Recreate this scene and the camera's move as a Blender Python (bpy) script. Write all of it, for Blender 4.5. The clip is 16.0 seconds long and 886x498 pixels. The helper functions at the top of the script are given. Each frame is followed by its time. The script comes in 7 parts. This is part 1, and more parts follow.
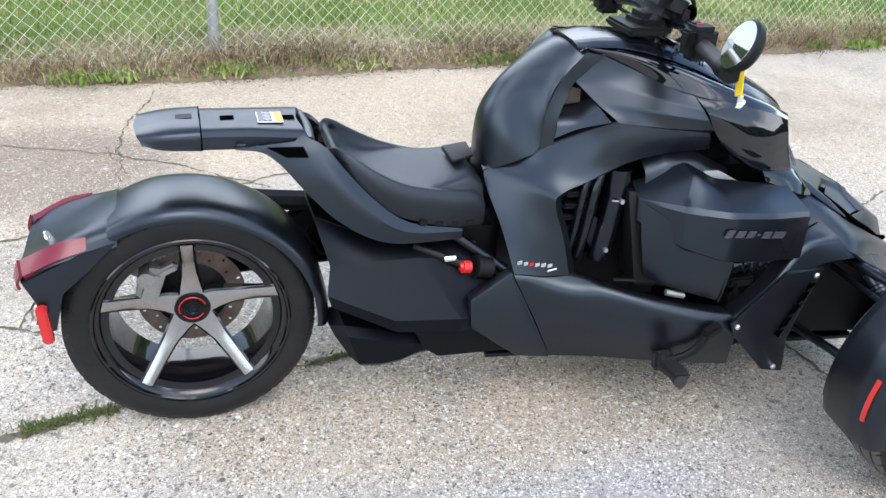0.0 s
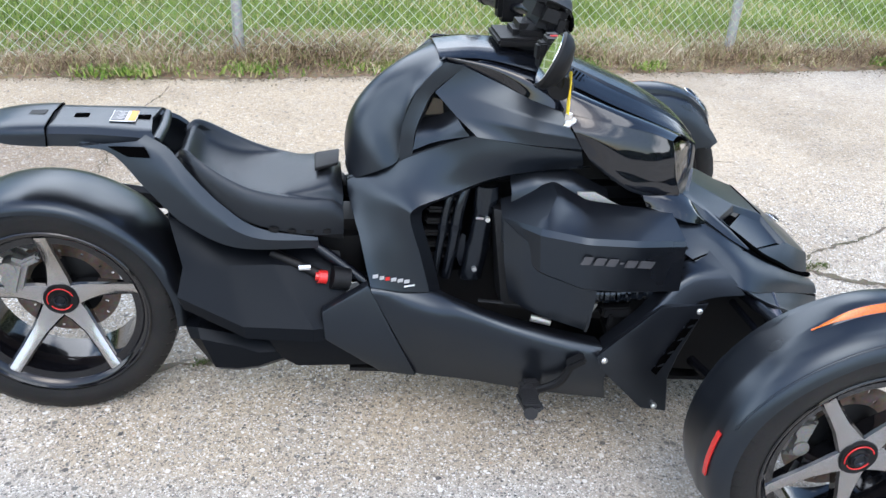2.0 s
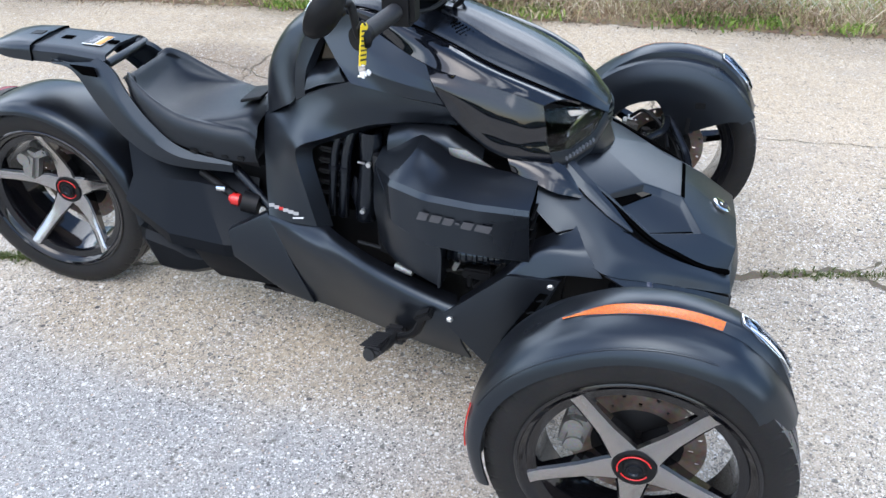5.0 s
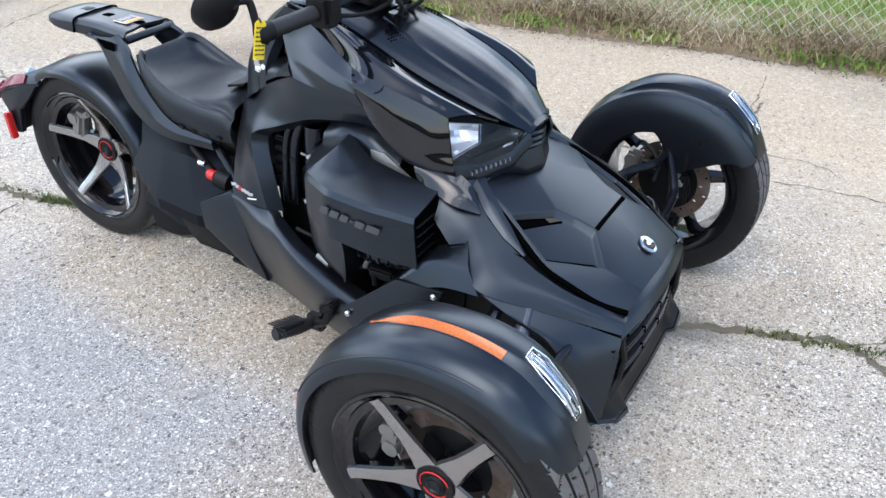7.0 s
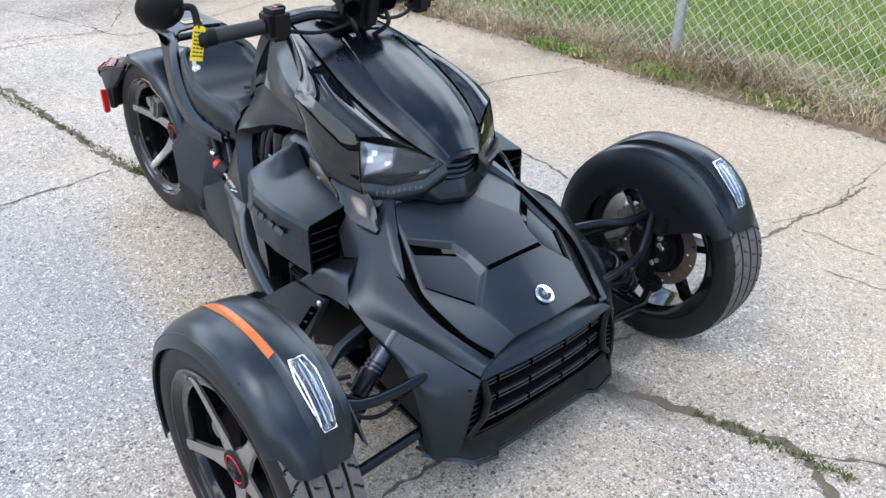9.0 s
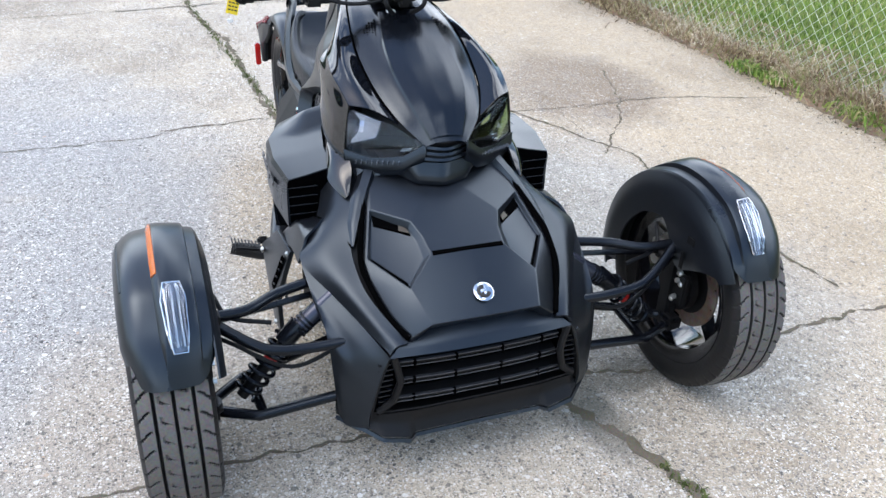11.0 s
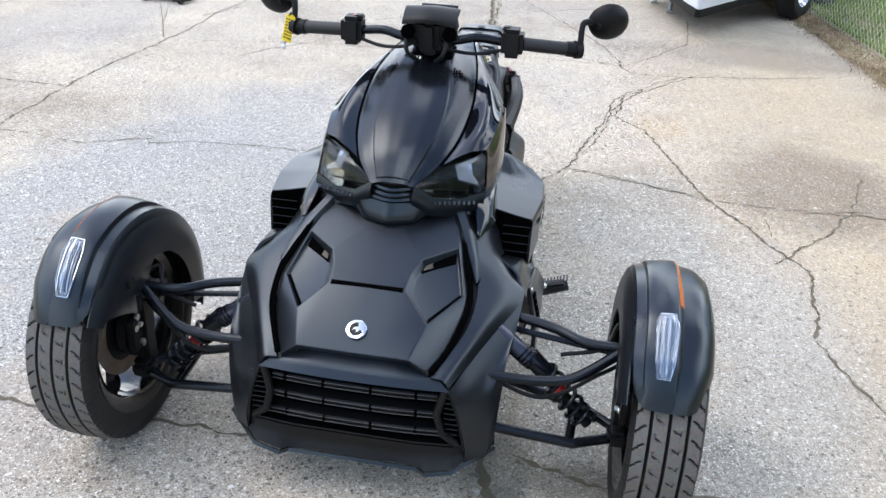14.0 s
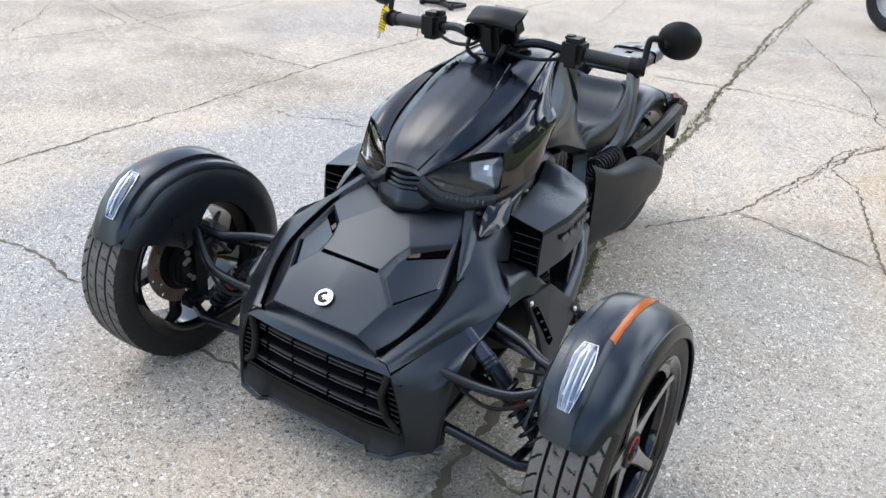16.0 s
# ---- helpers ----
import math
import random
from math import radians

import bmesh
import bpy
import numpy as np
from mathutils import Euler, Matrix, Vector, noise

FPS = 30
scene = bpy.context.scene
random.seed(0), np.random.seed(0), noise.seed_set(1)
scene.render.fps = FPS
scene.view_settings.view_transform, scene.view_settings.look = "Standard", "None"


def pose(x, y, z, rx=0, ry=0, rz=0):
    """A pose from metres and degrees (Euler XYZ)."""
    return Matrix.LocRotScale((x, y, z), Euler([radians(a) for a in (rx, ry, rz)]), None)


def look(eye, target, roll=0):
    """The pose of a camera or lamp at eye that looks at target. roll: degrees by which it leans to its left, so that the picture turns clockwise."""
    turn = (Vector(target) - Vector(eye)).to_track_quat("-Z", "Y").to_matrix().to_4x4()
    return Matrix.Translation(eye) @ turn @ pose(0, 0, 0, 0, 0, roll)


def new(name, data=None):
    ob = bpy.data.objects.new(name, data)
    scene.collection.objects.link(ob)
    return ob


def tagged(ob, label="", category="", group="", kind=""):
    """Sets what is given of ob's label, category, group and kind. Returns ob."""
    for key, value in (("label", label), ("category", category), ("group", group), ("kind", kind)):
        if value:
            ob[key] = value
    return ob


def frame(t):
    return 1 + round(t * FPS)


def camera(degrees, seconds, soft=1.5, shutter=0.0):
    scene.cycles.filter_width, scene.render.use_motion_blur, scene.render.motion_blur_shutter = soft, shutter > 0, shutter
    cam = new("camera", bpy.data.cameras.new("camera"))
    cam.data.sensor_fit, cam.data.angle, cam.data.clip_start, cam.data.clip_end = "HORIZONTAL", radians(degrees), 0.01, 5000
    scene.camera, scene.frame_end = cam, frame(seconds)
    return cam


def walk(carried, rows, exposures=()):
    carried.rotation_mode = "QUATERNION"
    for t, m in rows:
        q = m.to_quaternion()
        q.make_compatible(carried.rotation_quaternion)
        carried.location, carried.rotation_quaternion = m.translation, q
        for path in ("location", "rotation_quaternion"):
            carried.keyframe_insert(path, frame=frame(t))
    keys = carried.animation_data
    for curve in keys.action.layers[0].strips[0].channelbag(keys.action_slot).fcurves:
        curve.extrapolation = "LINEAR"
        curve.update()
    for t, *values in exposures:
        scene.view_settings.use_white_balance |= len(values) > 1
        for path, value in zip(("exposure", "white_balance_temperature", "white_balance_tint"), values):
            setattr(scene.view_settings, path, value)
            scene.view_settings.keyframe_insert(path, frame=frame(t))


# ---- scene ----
cam = camera(56.0, 16.0)
METRES = 5.6008
START = pose(0.0314, -1.8002, 1.4118, 0.2196, 0.1876, -18.5477)
ROWS = [
    (0.0, 0.0, 0.0, 0.0, 2.06, -28.9, -3.74),
    (0.5, 0.0179, 0.0047, 0.0007, 2.93, -30.36, -3.39),
    (1.0, 0.0464, 0.0142, 0.004, 4.77, -30.86, -3.65),
    (1.5, 0.0719, 0.0198, 0.0045, 6.22, -29.52, -2.84),
    (2.0, 0.106, 0.0227, 0.0046, 10.61, -29.14, -3.08),
    (2.5, 0.1308, 0.0282, 0.0059, 14.46, -29.94, -2.22),
    (3.0, 0.1575, 0.0459, 0.004, 18.27, -30.68, -1.89),
    (3.5, 0.1826, 0.0594, 0.0071, 20.55, -31.68, 0.27),
    (4.0, 0.2147, 0.0654, 0.0097, 25.23, -32.29, 1.18),
    (4.5, 0.2477, 0.0712, 0.0132, 29.19, -32.89, 0.82),
    (7.0, 0.3721, 0.1544, 0.0145, 49.07, -32.49, 0.67),
    (7.5, 0.3904, 0.1829, 0.0157, 52.22, -31.45, -0.11),
    (8.0, 0.4079, 0.2079, 0.0161, 55.9, -30.54, 0.22),
    (8.5, 0.4332, 0.234, 0.0162, 62.34, -30.06, -0.63),
    (9.0, 0.4496, 0.2575, 0.0152, 66.96, -30.16, -0.59),
    (11.5, 0.4786, 0.4115, 0.0117, 92.49, -29.92, -2.04),
    (12.0, 0.4712, 0.4464, 0.0153, 95.97, -28.98, -1.4),
    (12.5, 0.4708, 0.4827, 0.0121, 102.78, -28.58, -1.45),
    (13.0, 0.4725, 0.5158, 0.0125, 110.78, -28.54, -2.24),
    (13.5, 0.4622, 0.5404, 0.0115, 115.07, -27.86, -2.09),
    (14.0, 0.4396, 0.5676, 0.0132, 118.76, -27.34, -2.14),
    (14.5, 0.4226, 0.5922, 0.011, 125.31, -27.08, -1.27),
    (15.0, 0.4071, 0.6268, 0.0098, 133.58, -27.41, -2.57),
    (15.5, 0.39, 0.65, 0.0078, 138.18, -27.71, -2.18),
    (16.0, 0.3613, 0.672, 0.0084, 141.93, -26.75, -2.95),
]
walk(cam, [(t, START @ pose(METRES * x, METRES * y, METRES * z, 90 + pitch, roll, yaw)) for t, x, y, z, yaw, pitch, roll in ROWS],
     [(0.0, 0.22, 6150, 10), (4.5, 0.12, 6000, 10), (9.0, 0.04, 6080, 10), (12.5, 0.12, 6200, 10), (16.0, 0.0, 6450, 10)])

# ---- sky and sun ----
world = bpy.data.worlds.new("sky")
scene.world = world
world.use_nodes = True
SUN_ELEVATION, SUN_AZIMUTH = 54.0, 270.0
wn, wl = world.node_tree.nodes, world.node_tree.links
sky = wn.new("ShaderNodeTexSky")
sky.sky_type, sky.sun_disc = "NISHITA", False
sky.sun_elevation, sky.sun_rotation = radians(SUN_ELEVATION), radians(90 - SUN_AZIMUTH)
sky.air_density, sky.dust_density, sky.ozone_density = 1.2, 2.0, 1.5
# broken white cloud all over the sky
direction = wn.new("ShaderNodeTexCoord")
cloud = wn.new("ShaderNodeTexNoise")
cloud.inputs["Scale"].default_value, cloud.inputs["Detail"].default_value, cloud.inputs["Roughness"].default_value = 1.5, 7, 0.55
drift = wn.new("ShaderNodeMapping")
drift.inputs["Location"].default_value = (3.1, 1.7, 0.4)
wl.new(direction.outputs["Generated"], drift.inputs["Vector"])
wl.new(drift.outputs["Vector"], cloud.inputs["Vector"])
cover = wn.new("ShaderNodeMapRange")
cover.inputs["From Min"].default_value, cover.inputs["From Max"].default_value, cover.inputs["To Max"].default_value = 0.52, 0.58, 0.72
wl.new(cloud.outputs["Fac"], cover.inputs["Value"])
veil = wn.new("ShaderNodeMix")
veil.data_type = "RGBA"
veil.inputs["B"].default_value = (17.5, 17.7, 18.2, 1)
wl.new(cover.outputs["Result"], veil.inputs["Factor"])
wl.new(sky.outputs[0], veil.inputs["A"])
wl.new(veil.outputs["Result"], wn["Background"].inputs["Color"])
wn["Background"].inputs["Strength"].default_value = 0.30
sun_data = bpy.data.lights.new("sun", "SUN")
sun_data.energy, sun_data.angle, sun_data.color = 0.7, radians(35), (1.0, 0.95, 0.88)
sun = new("sun", sun_data)
a, e = radians(SUN_AZIMUTH), radians(SUN_ELEVATION)
sun.matrix_world = look((40 * math.cos(a) * math.cos(e), 40 * math.sin(a) * math.cos(e), 40 * math.sin(e)), (0, 0, 0))


# ---- materials ----
def material(name, colour, rough, metal=0.0, grain=0.0, scale=60.0, bump=0.0, spread=0.15, coat=0.0, second=None, patch=0.0, patch_scale=4.0, spec=0.5, tint=(1.0, 1.0, 1.0)):
    """Colour with fine grain, larger patches towards a second colour, roughness variation and relief."""
    m = bpy.data.materials.new(name)
    m.use_nodes = True
    n, l = m.node_tree.nodes, m.node_tree.links
    b = n["Principled BSDF"]
    b.inputs["Metallic"].default_value = metal
    b.inputs["Specular IOR Level"].default_value = spec
    b.inputs["Specular Tint"].default_value = (*tint, 1)
    b.inputs["Coat Weight"].default_value = coat
    b.inputs["Coat Roughness"].default_value = 0.03
    co = n.new("ShaderNodeTexCoord")
    fine = n.new("ShaderNodeTexNoise")
    fine.inputs["Scale"].default_value, fine.inputs["Detail"].default_value = scale, 6
    big = n.new("ShaderNodeTexNoise")
    big.inputs["Scale"].default_value, big.inputs["Detail"].default_value = patch_scale, 5
    for t in (fine, big):
        l.new(co.outputs["Object"], t.inputs["Vector"])
    mix1 = n.new("ShaderNodeMix")
    mix1.data_type = "RGBA"
    mix1.inputs["A"].default_value = (*colour, 1)
    mix1.inputs["B"].default_value = (*(second or [c * 0.6 for c in colour]), 1)
    ramp = n.new("ShaderNodeMapRange")
    ramp.inputs["From Min"].default_value, ramp.inputs["From Max"].default_value = 0.4, 0.7
    ramp.inputs["To Max"].default_value = patch
    l.new(big.outputs["Fac"], ramp.inputs["Value"])
    l.new(ramp.outputs["Result"], mix1.inputs["Factor"])
    mix2 = n.new("ShaderNodeMix")
    mix2.data_type, mix2.blend_type = "RGBA", "OVERLAY"
    mix2.inputs["Factor"].default_value = grain
    l.new(mix1.outputs["Result"], mix2.inputs["A"])
    l.new(fine.outputs["Color"], mix2.inputs["B"])
    l.new(mix2.outputs["Result"], b.inputs["Base Color"])
    rr = n.new("ShaderNodeMapRange")
    rr.inputs["To Min"].default_value, rr.inputs["To Max"].default_value = rough * (1 - spread), min(1.0, rough * (1 + spread))
    l.new(big.outputs["Fac"], rr.inputs["Value"])
    l.new(rr.outputs["Result"], b.inputs["Roughness"])
    if bump:
        bp = n.new("ShaderNodeBump")
        bp.inputs["Strength"].default_value, bp.inputs["Distance"].default_value = bump, 0.002
        l.new(fine.outputs["Fac"], bp.inputs["Height"])
        l.new(bp.outputs["Normal"], b.inputs["Normal"])
    return m


MATTE = material("matte_black_plastic", (0.0056, 0.0062, 0.0080), 0.33, grain=0.2, scale=900, bump=0.06, spread=0.12, patch=0.3, spec=0.62, tint=(0.74, 0.87, 1.0))
SATIN = material("satin_black_paint", (0.0052, 0.0058, 0.0076), 0.29, grain=0.1, scale=700, bump=0.03, spread=0.15, patch=0.3, spec=0.62, tint=(0.74, 0.87, 1.0))
SEMIGLOSS = material("semi_gloss_black_paint", (0.003, 0.0036, 0.0052), 0.2, grain=0.05, scale=600, bump=0.02, spread=0.2, patch=0.3, spec=0.55, tint=(0.80, 0.90, 1.0))
GLOSS = material("gloss_black_paint", (0.004, 0.0048, 0.007), 0.03, grain=0.0, spread=0.3, coat=0.3, spec=0.5)
DARK = material("black_moulded_plastic", (0.004, 0.0041, 0.0046), 0.5, grain=0.3, scale=300, bump=0.1, spec=0.25)
TEXTURED = material("textured_black_plastic", (0.0026, 0.0030, 0.0042), 0.42, grain=0.2, scale=1200, bump=0.06, spec=0.16, patch=0.3, tint=(0.80, 0.90, 1.0))
RUBBER = material("tyre_rubber", (0.0075, 0.0075, 0.008), 0.5, grain=0.5, scale=140, bump=0.25, second=(0.017, 0.0155, 0.014), patch=0.6, patch_scale=12, spec=0.3)
TREAD = material("dusty_tread", (0.115, 0.110, 0.104), 0.8, grain=0.5, scale=160, bump=0.2, second=(0.115, 0.10, 0.082), patch=0.7, patch_scale=14, spec=0.25)
GRIP = material("grip_rubber", (0.010, 0.010, 0.011), 0.55, grain=0.4, scale=400, bump=0.3)
LEATHER = material("seat_vinyl", (0.0075, 0.008, 0.0095), 0.34, grain=0.3, scale=1100, bump=0.25, patch=0.4, tint=(0.80, 0.90, 1.0))
STEEL = material("powder_coated_steel", (0.0035, 0.004, 0.006), 0.26, grain=0.1, spec=0.34, tint=(0.80, 0.90, 1.0))
RIM = material("gloss_black_rim", (0.004, 0.004, 0.005), 0.09, coat=0.3, spec=0.4)
SHOCKTUBE = material("dark_anodised_tube", (0.05, 0.055, 0.075), 0.25, metal=0.6, grain=0.1)
MACHINED = material("machined_aluminium", (0.44, 0.43, 0.425), 0.24, metal=1.0, grain=0.3, scale=300, bump=0.05)
BARE = material("cast_aluminium", (0.30, 0.295, 0.28), 0.5, metal=0.8, grain=0.4, scale=200, bump=0.2, patch=0.5)
RUST = material("rusty_brake_steel", (0.17, 0.12, 0.09), 0.5, metal=0.7, grain=0.5, scale=90, second=(0.22, 0.19, 0.17), patch=0.9, patch_scale=25)
RED = material("red_plastic", (0.55, 0.015, 0.012), 0.35, coat=0.4)
REDLINE = material("red_paint", (0.6, 0.02, 0.02), 0.4)
TAIL = material("red_lamp_lens", (0.14, 0.004, 0.014), 0.25, coat=0.2)
REFLECT = material("red_reflector", (0.46, 0.014, 0.012), 0.25, coat=0.6)
AMBER = material("amber_lens", (0.47, 0.105, 0.004), 0.22, coat=0.25, grain=0.5, scale=260, bump=0.3)
CHROME = material("chrome", (0.8, 0.8, 0.8), 0.08, metal=1.0)
SILVER = material("silver_lamp_reflector", (0.82, 0.84, 0.88), 0.22, metal=0.55)
BOLT = material("zinc_bolt", (0.7, 0.7, 0.68), 0.3, metal=0.9)
TAN_FILL = material("dull_brass_mesh", (0.075, 0.062, 0.045), 0.5, metal=0.5, grain=0.5, scale=400)
LAMPWHITE = material("bright_lamp_reflector", (0.88, 0.89, 0.91), 0.14, metal=0.5, grain=0.1)
LAMPGREY = material("ribbed_lamp_reflector", (0.24, 0.26, 0.30), 0.22, metal=0.6)
NAMEPRINT = material("pale_grey_print", (0.42, 0.42, 0.42), 0.45)
WHITE = material("white_print", (0.75, 0.75, 0.73), 0.5)
GREYPRINT = material("dark_grey_print", (0.075, 0.075, 0.08), 0.3, metal=0.3)
ORANGE = material("orange_print", (0.7, 0.32, 0.06), 0.5)
YELLOW = material("yellow_tag_card", (0.85, 0.62, 0.02), 0.55, grain=0.1)
# near-black colour that paints in the shade of openings, gaps and seams
GAP_SHADE = material("dark_opening", (0.0015, 0.0015, 0.0016), 0.9, spec=0.0)
INK = material("black_ink", (0.02, 0.02, 0.02), 0.6)
GALV = material("galvanised_steel", (0.42, 0.43, 0.43), 0.45, metal=0.6, grain=0.4, scale=60, patch=0.6)
WIRE = material("fence_wire", (0.50, 0.54, 0.42), 0.5, metal=0.3)
MIRROR = material("mirror_glass", (0.85, 0.86, 0.87), 0.02, metal=1.0)


def glass_material(name, tint, rough=0.02):
    m = bpy.data.materials.new(name)
    m.use_nodes = True
    n, l = m.node_tree.nodes, m.node_tree.links
    g = n.new("ShaderNodeBsdfGlossy")
    g.inputs["Roughness"].default_value = rough
    t = n.new("ShaderNodeBsdfTransparent")
    t.inputs["Color"].default_value = (*tint, 1)
    f = n.new("ShaderNodeFresnel")
    f.inputs["IOR"].default_value = 1.35
    x = n.new("ShaderNodeMixShader")
    l.new(f.outputs[0], x.inputs["Fac"])
    l.new(t.outputs[0], x.inputs[1])
    l.new(g.outputs[0], x.inputs[2])
    l.new(x.outputs[0], n["Material Output"].inputs["Surface"])
    return m


CLEAR = glass_material("clear_lamp_lens", (0.93, 0.95, 0.97))
SMOKE = glass_material("lamp_cover_lens", (0.92, 0.93, 0.95))


# ---- mesh helpers ----
def part(name, bm, mat, parent=None, label="", sharp=38):
    """Links bm as one mesh object, under parent where one is given. mat: a material, or a list for the faces' indices."""
    bmesh.ops.recalc_face_normals(bm, faces=bm.faces)
    me = bpy.data.meshes.new(name)
    bm.to_mesh(me)
    bm.free()
    for m in mat if isinstance(mat, (list, tuple)) else [mat]:
        me.materials.append(m)
    me.polygons.foreach_set("use_smooth", [True] * len(me.polygons))
    me.set_sharp_from_angle(angle=radians(sharp))
    ob = new(name, me)
    if parent:
        ob.parent = parent
    return tagged(ob, label)


def mirrored(bm):
    """A copy of bm on the other side of the plane y = 0."""
    b2 = bm.copy()
    bmesh.ops.scale(b2, vec=(1, -1, 1), verts=b2.verts)
    bmesh.ops.reverse_faces(b2, faces=b2.faces)
    return b2


def pair(name, bm, mat, parent, label="", sharp=38):
    """The part and its mirror image."""
    other = mirrored(bm)
    return part(name, bm, mat, parent, label, sharp), part(name, other, mat, parent, label, sharp)


def spline(points, n, smooth=True):
    """n points evenly over the polyline through the points, rounded off by Catmull-Rom when smooth."""
    p = [Vector(q) for q in points]
    k, out = len(p) - 1, []
    for i in range(n):
        t = i * k / (n - 1)
        j = min(int(t), k - 1)
        u = t - j
        if not smooth or k < 2:
            out.append(p[j].lerp(p[j + 1], u))
            continue
        a = p[j - 1] if j else p[0] * 2 - p[1]
        d = p[j + 2] if j + 2 <= k else p[k] * 2 - p[k - 1]
        b, c = p[j], p[j + 1]
        out.append(0.5 * (2 * b + (c - a) * u + (2 * a - 5 * b + 4 * c - d) * u * u + (3 * b - a - 3 * c + d) * u ** 3))
    return out


def sheet(rows, nu=24, nv=12, thick=0.004, smooth_u=True, smooth_v=True, inward=None):
    """A shell through a net of control points: nu along each row, nv across the rows; thick towards the point inward, or against the normal."""
    net = [spline(r, nu, smooth_u) for r in rows]
    cols = [spline([net[i][j] for i in range(len(net))], nv, smooth_v) for j in range(nu)]
    grid = [[cols[j][i] for j in range(nu)] for i in range(nv)]
    return shell(grid, thick, inward)


def shell(grid, thick=0.004, inward=None, closed=False):
    """A shell with thickness over a grid of points."""
    nv, nu = len(grid), len(grid[0])
    bm = bmesh.new()

    def normal(i, j):
        du = grid[i][min(j + 1, nu - 1)] - grid[i][max(j - 1, 0)]
        dv = grid[min(i + 1, nv - 1)][j] - grid[max(i - 1, 0)][j]
        c = du.cross(dv)
        return c.normalized() if c.length > 1e-12 else Vector((0, 0, 1))

    flip = 1
    if inward is not None:
        mid = grid[nv // 2][nu // 2]
        flip = 1 if normal(nv // 2, nu // 2).dot(Vector(inward) - mid) > 0 else -1
    top = [[bm.verts.new(grid[i][j]) for j in range(nu)] for i in range(nv)]
    low = [[bm.verts.new(grid[i][j] + normal(i, j) * thick * flip) for j in range(nu)] for i in range(nv)]
    for i in range(nv - 1):
        for j in range(nu - 1):
            bm.faces.new((top[i][j], top[i][j + 1], top[i + 1][j + 1], top[i + 1][j]))
            bm.faces.new((low[i][j], low[i + 1][j], low[i + 1][j + 1], low[i][j + 1]))
    for i in range(nv - 1):
        for j in (0, nu - 1):
            bm.faces.new((top[i][j], top[i + 1][j], low[i + 1][j], low[i][j]))
    for j in range(nu - 1):
        for i in (0, nv - 1):
            bm.faces.new((top[i][j], low[i][j], low[i][j + 1], top[i][j + 1]))
    return bm


def plate(points, away, bevel=0.003):
    """A flat or slightly bent plate: the outline, given depth by the vector away."""
    bm = bmesh.new()
    a = [bm.verts.new(p) for p in points]
    b = [bm.verts.new(Vector(p) + Vector(away)) for p in points]
    bm.faces.new(a)
    bm.faces.new(b[::-1])
    for i in range(len(a)):
        j = (i + 1) % len(a)
        bm.faces.new((a[i], b[i], b[j], a[j]))
    bmesh.ops.recalc_face_normals(bm, faces=bm.faces)
    if bevel:
        bmesh.ops.bevel(bm, geom=[e for e in bm.edges if e.calc_face_angle(0) > 0.5], offset=bevel, segments=2, affect="EDGES", profile=0.6)
    return bm


def block(centre, size, bevel=0.004, turn=None, taper=1.0):
    bm = bmesh.new()
    bmesh.ops.create_cube(bm, size=1)
    for v in bm.verts:
        k = taper if v.co.z > 0 else 1
        v.co = Vector((v.co.x * size[0] * k, v.co.y * size[1] * k, v.co.z * size[2]))
    if bevel:
        bmesh.ops.bevel(bm, geom=bm.edges[:], offset=bevel, segments=2, affect="EDGES")
    m = Matrix.Translation(centre) @ (turn if turn else Matrix())
    bmesh.ops.transform(bm, matrix=m, verts=bm.verts)
    return bm


def tube(points, radius, sides=12, n=None, smooth=True, ridges=None):
    """A round bar along the points; radius a number, or a function of 0..1."""
    pts = spline(points, n or max(2, 8 * (len(points) - 1) + 1), smooth) if len(points) > 2 or n else [Vector(p) for p in points]
    bm, rings = bmesh.new(), []
    side = None
    for i, p in enumerate(pts):
        d = (pts[min(i + 1, len(pts) - 1)] - pts[max(i - 1, 0)]).normalized()
        if side is None:
            side = d.orthogonal().normalized()
        side = (side - d * side.dot(d)).normalized()
        up = d.cross(side)
        r = radius(i / (len(pts) - 1)) if callable(radius) else radius
        rings.append([bm.verts.new(p + (side * math.cos(2 * math.pi * k / sides) + up * math.sin(2 * math.pi * k / sides)) * r) for k in range(sides)])
    for a, b in zip(rings, rings[1:]):
        for k in range(sides):
            bm.faces.new((a[k], a[(k + 1) % sides], b[(k + 1) % sides], b[k]))
    bm.faces.new(rings[0][::-1])
    bm.faces.new(rings[-1])
    return bm


def join(*parts):
    out = bmesh.new()
    for b in parts:
        me = bpy.data.meshes.new("t")
        b.to_mesh(me)
        b.free()
        out.from_mesh(me)
        bpy.data.meshes.remove(me)
    return out


def lathe(profile, n=64, shut=True):
    """Turns the profile of (y, radius) about the y axis."""
    bm = bmesh.new()
    rings = [[bm.verts.new((r * math.cos(2 * math.pi * k / n), y, r * math.sin(2 * math.pi * k / n))) for k in range(n)] for y, r in profile]
    pairs = list(zip(rings, rings[1:])) + ([(rings[-1], rings[0])] if shut else [])
    for a, b in pairs:
        for k in range(n):
            bm.faces.new((a[k], a[(k + 1) % n], b[(k + 1) % n], b[k]))
    if not shut:
        bm.faces.new(rings[0])
        bm.faces.new(rings[-1][::-1])
    return bm


def coil(a, b, radius, wire, turns):
    a, b = Vector(a), Vector(b)
    d = (b - a).normalized()
    s = d.orthogonal().normalized()
    u = d.cross(s)
    n = int(turns * 16)
    return tube([a.lerp(b, i / n) + (s * math.cos(2 * math.pi * turns * i / n) + u * math.sin(2 * math.pi * turns * i / n)) * radius for i in range(n + 1)], wire, 8, n + 1)


def moved(bm, m):
    bmesh.ops.transform(bm, matrix=m, verts=bm.verts)
    return bm


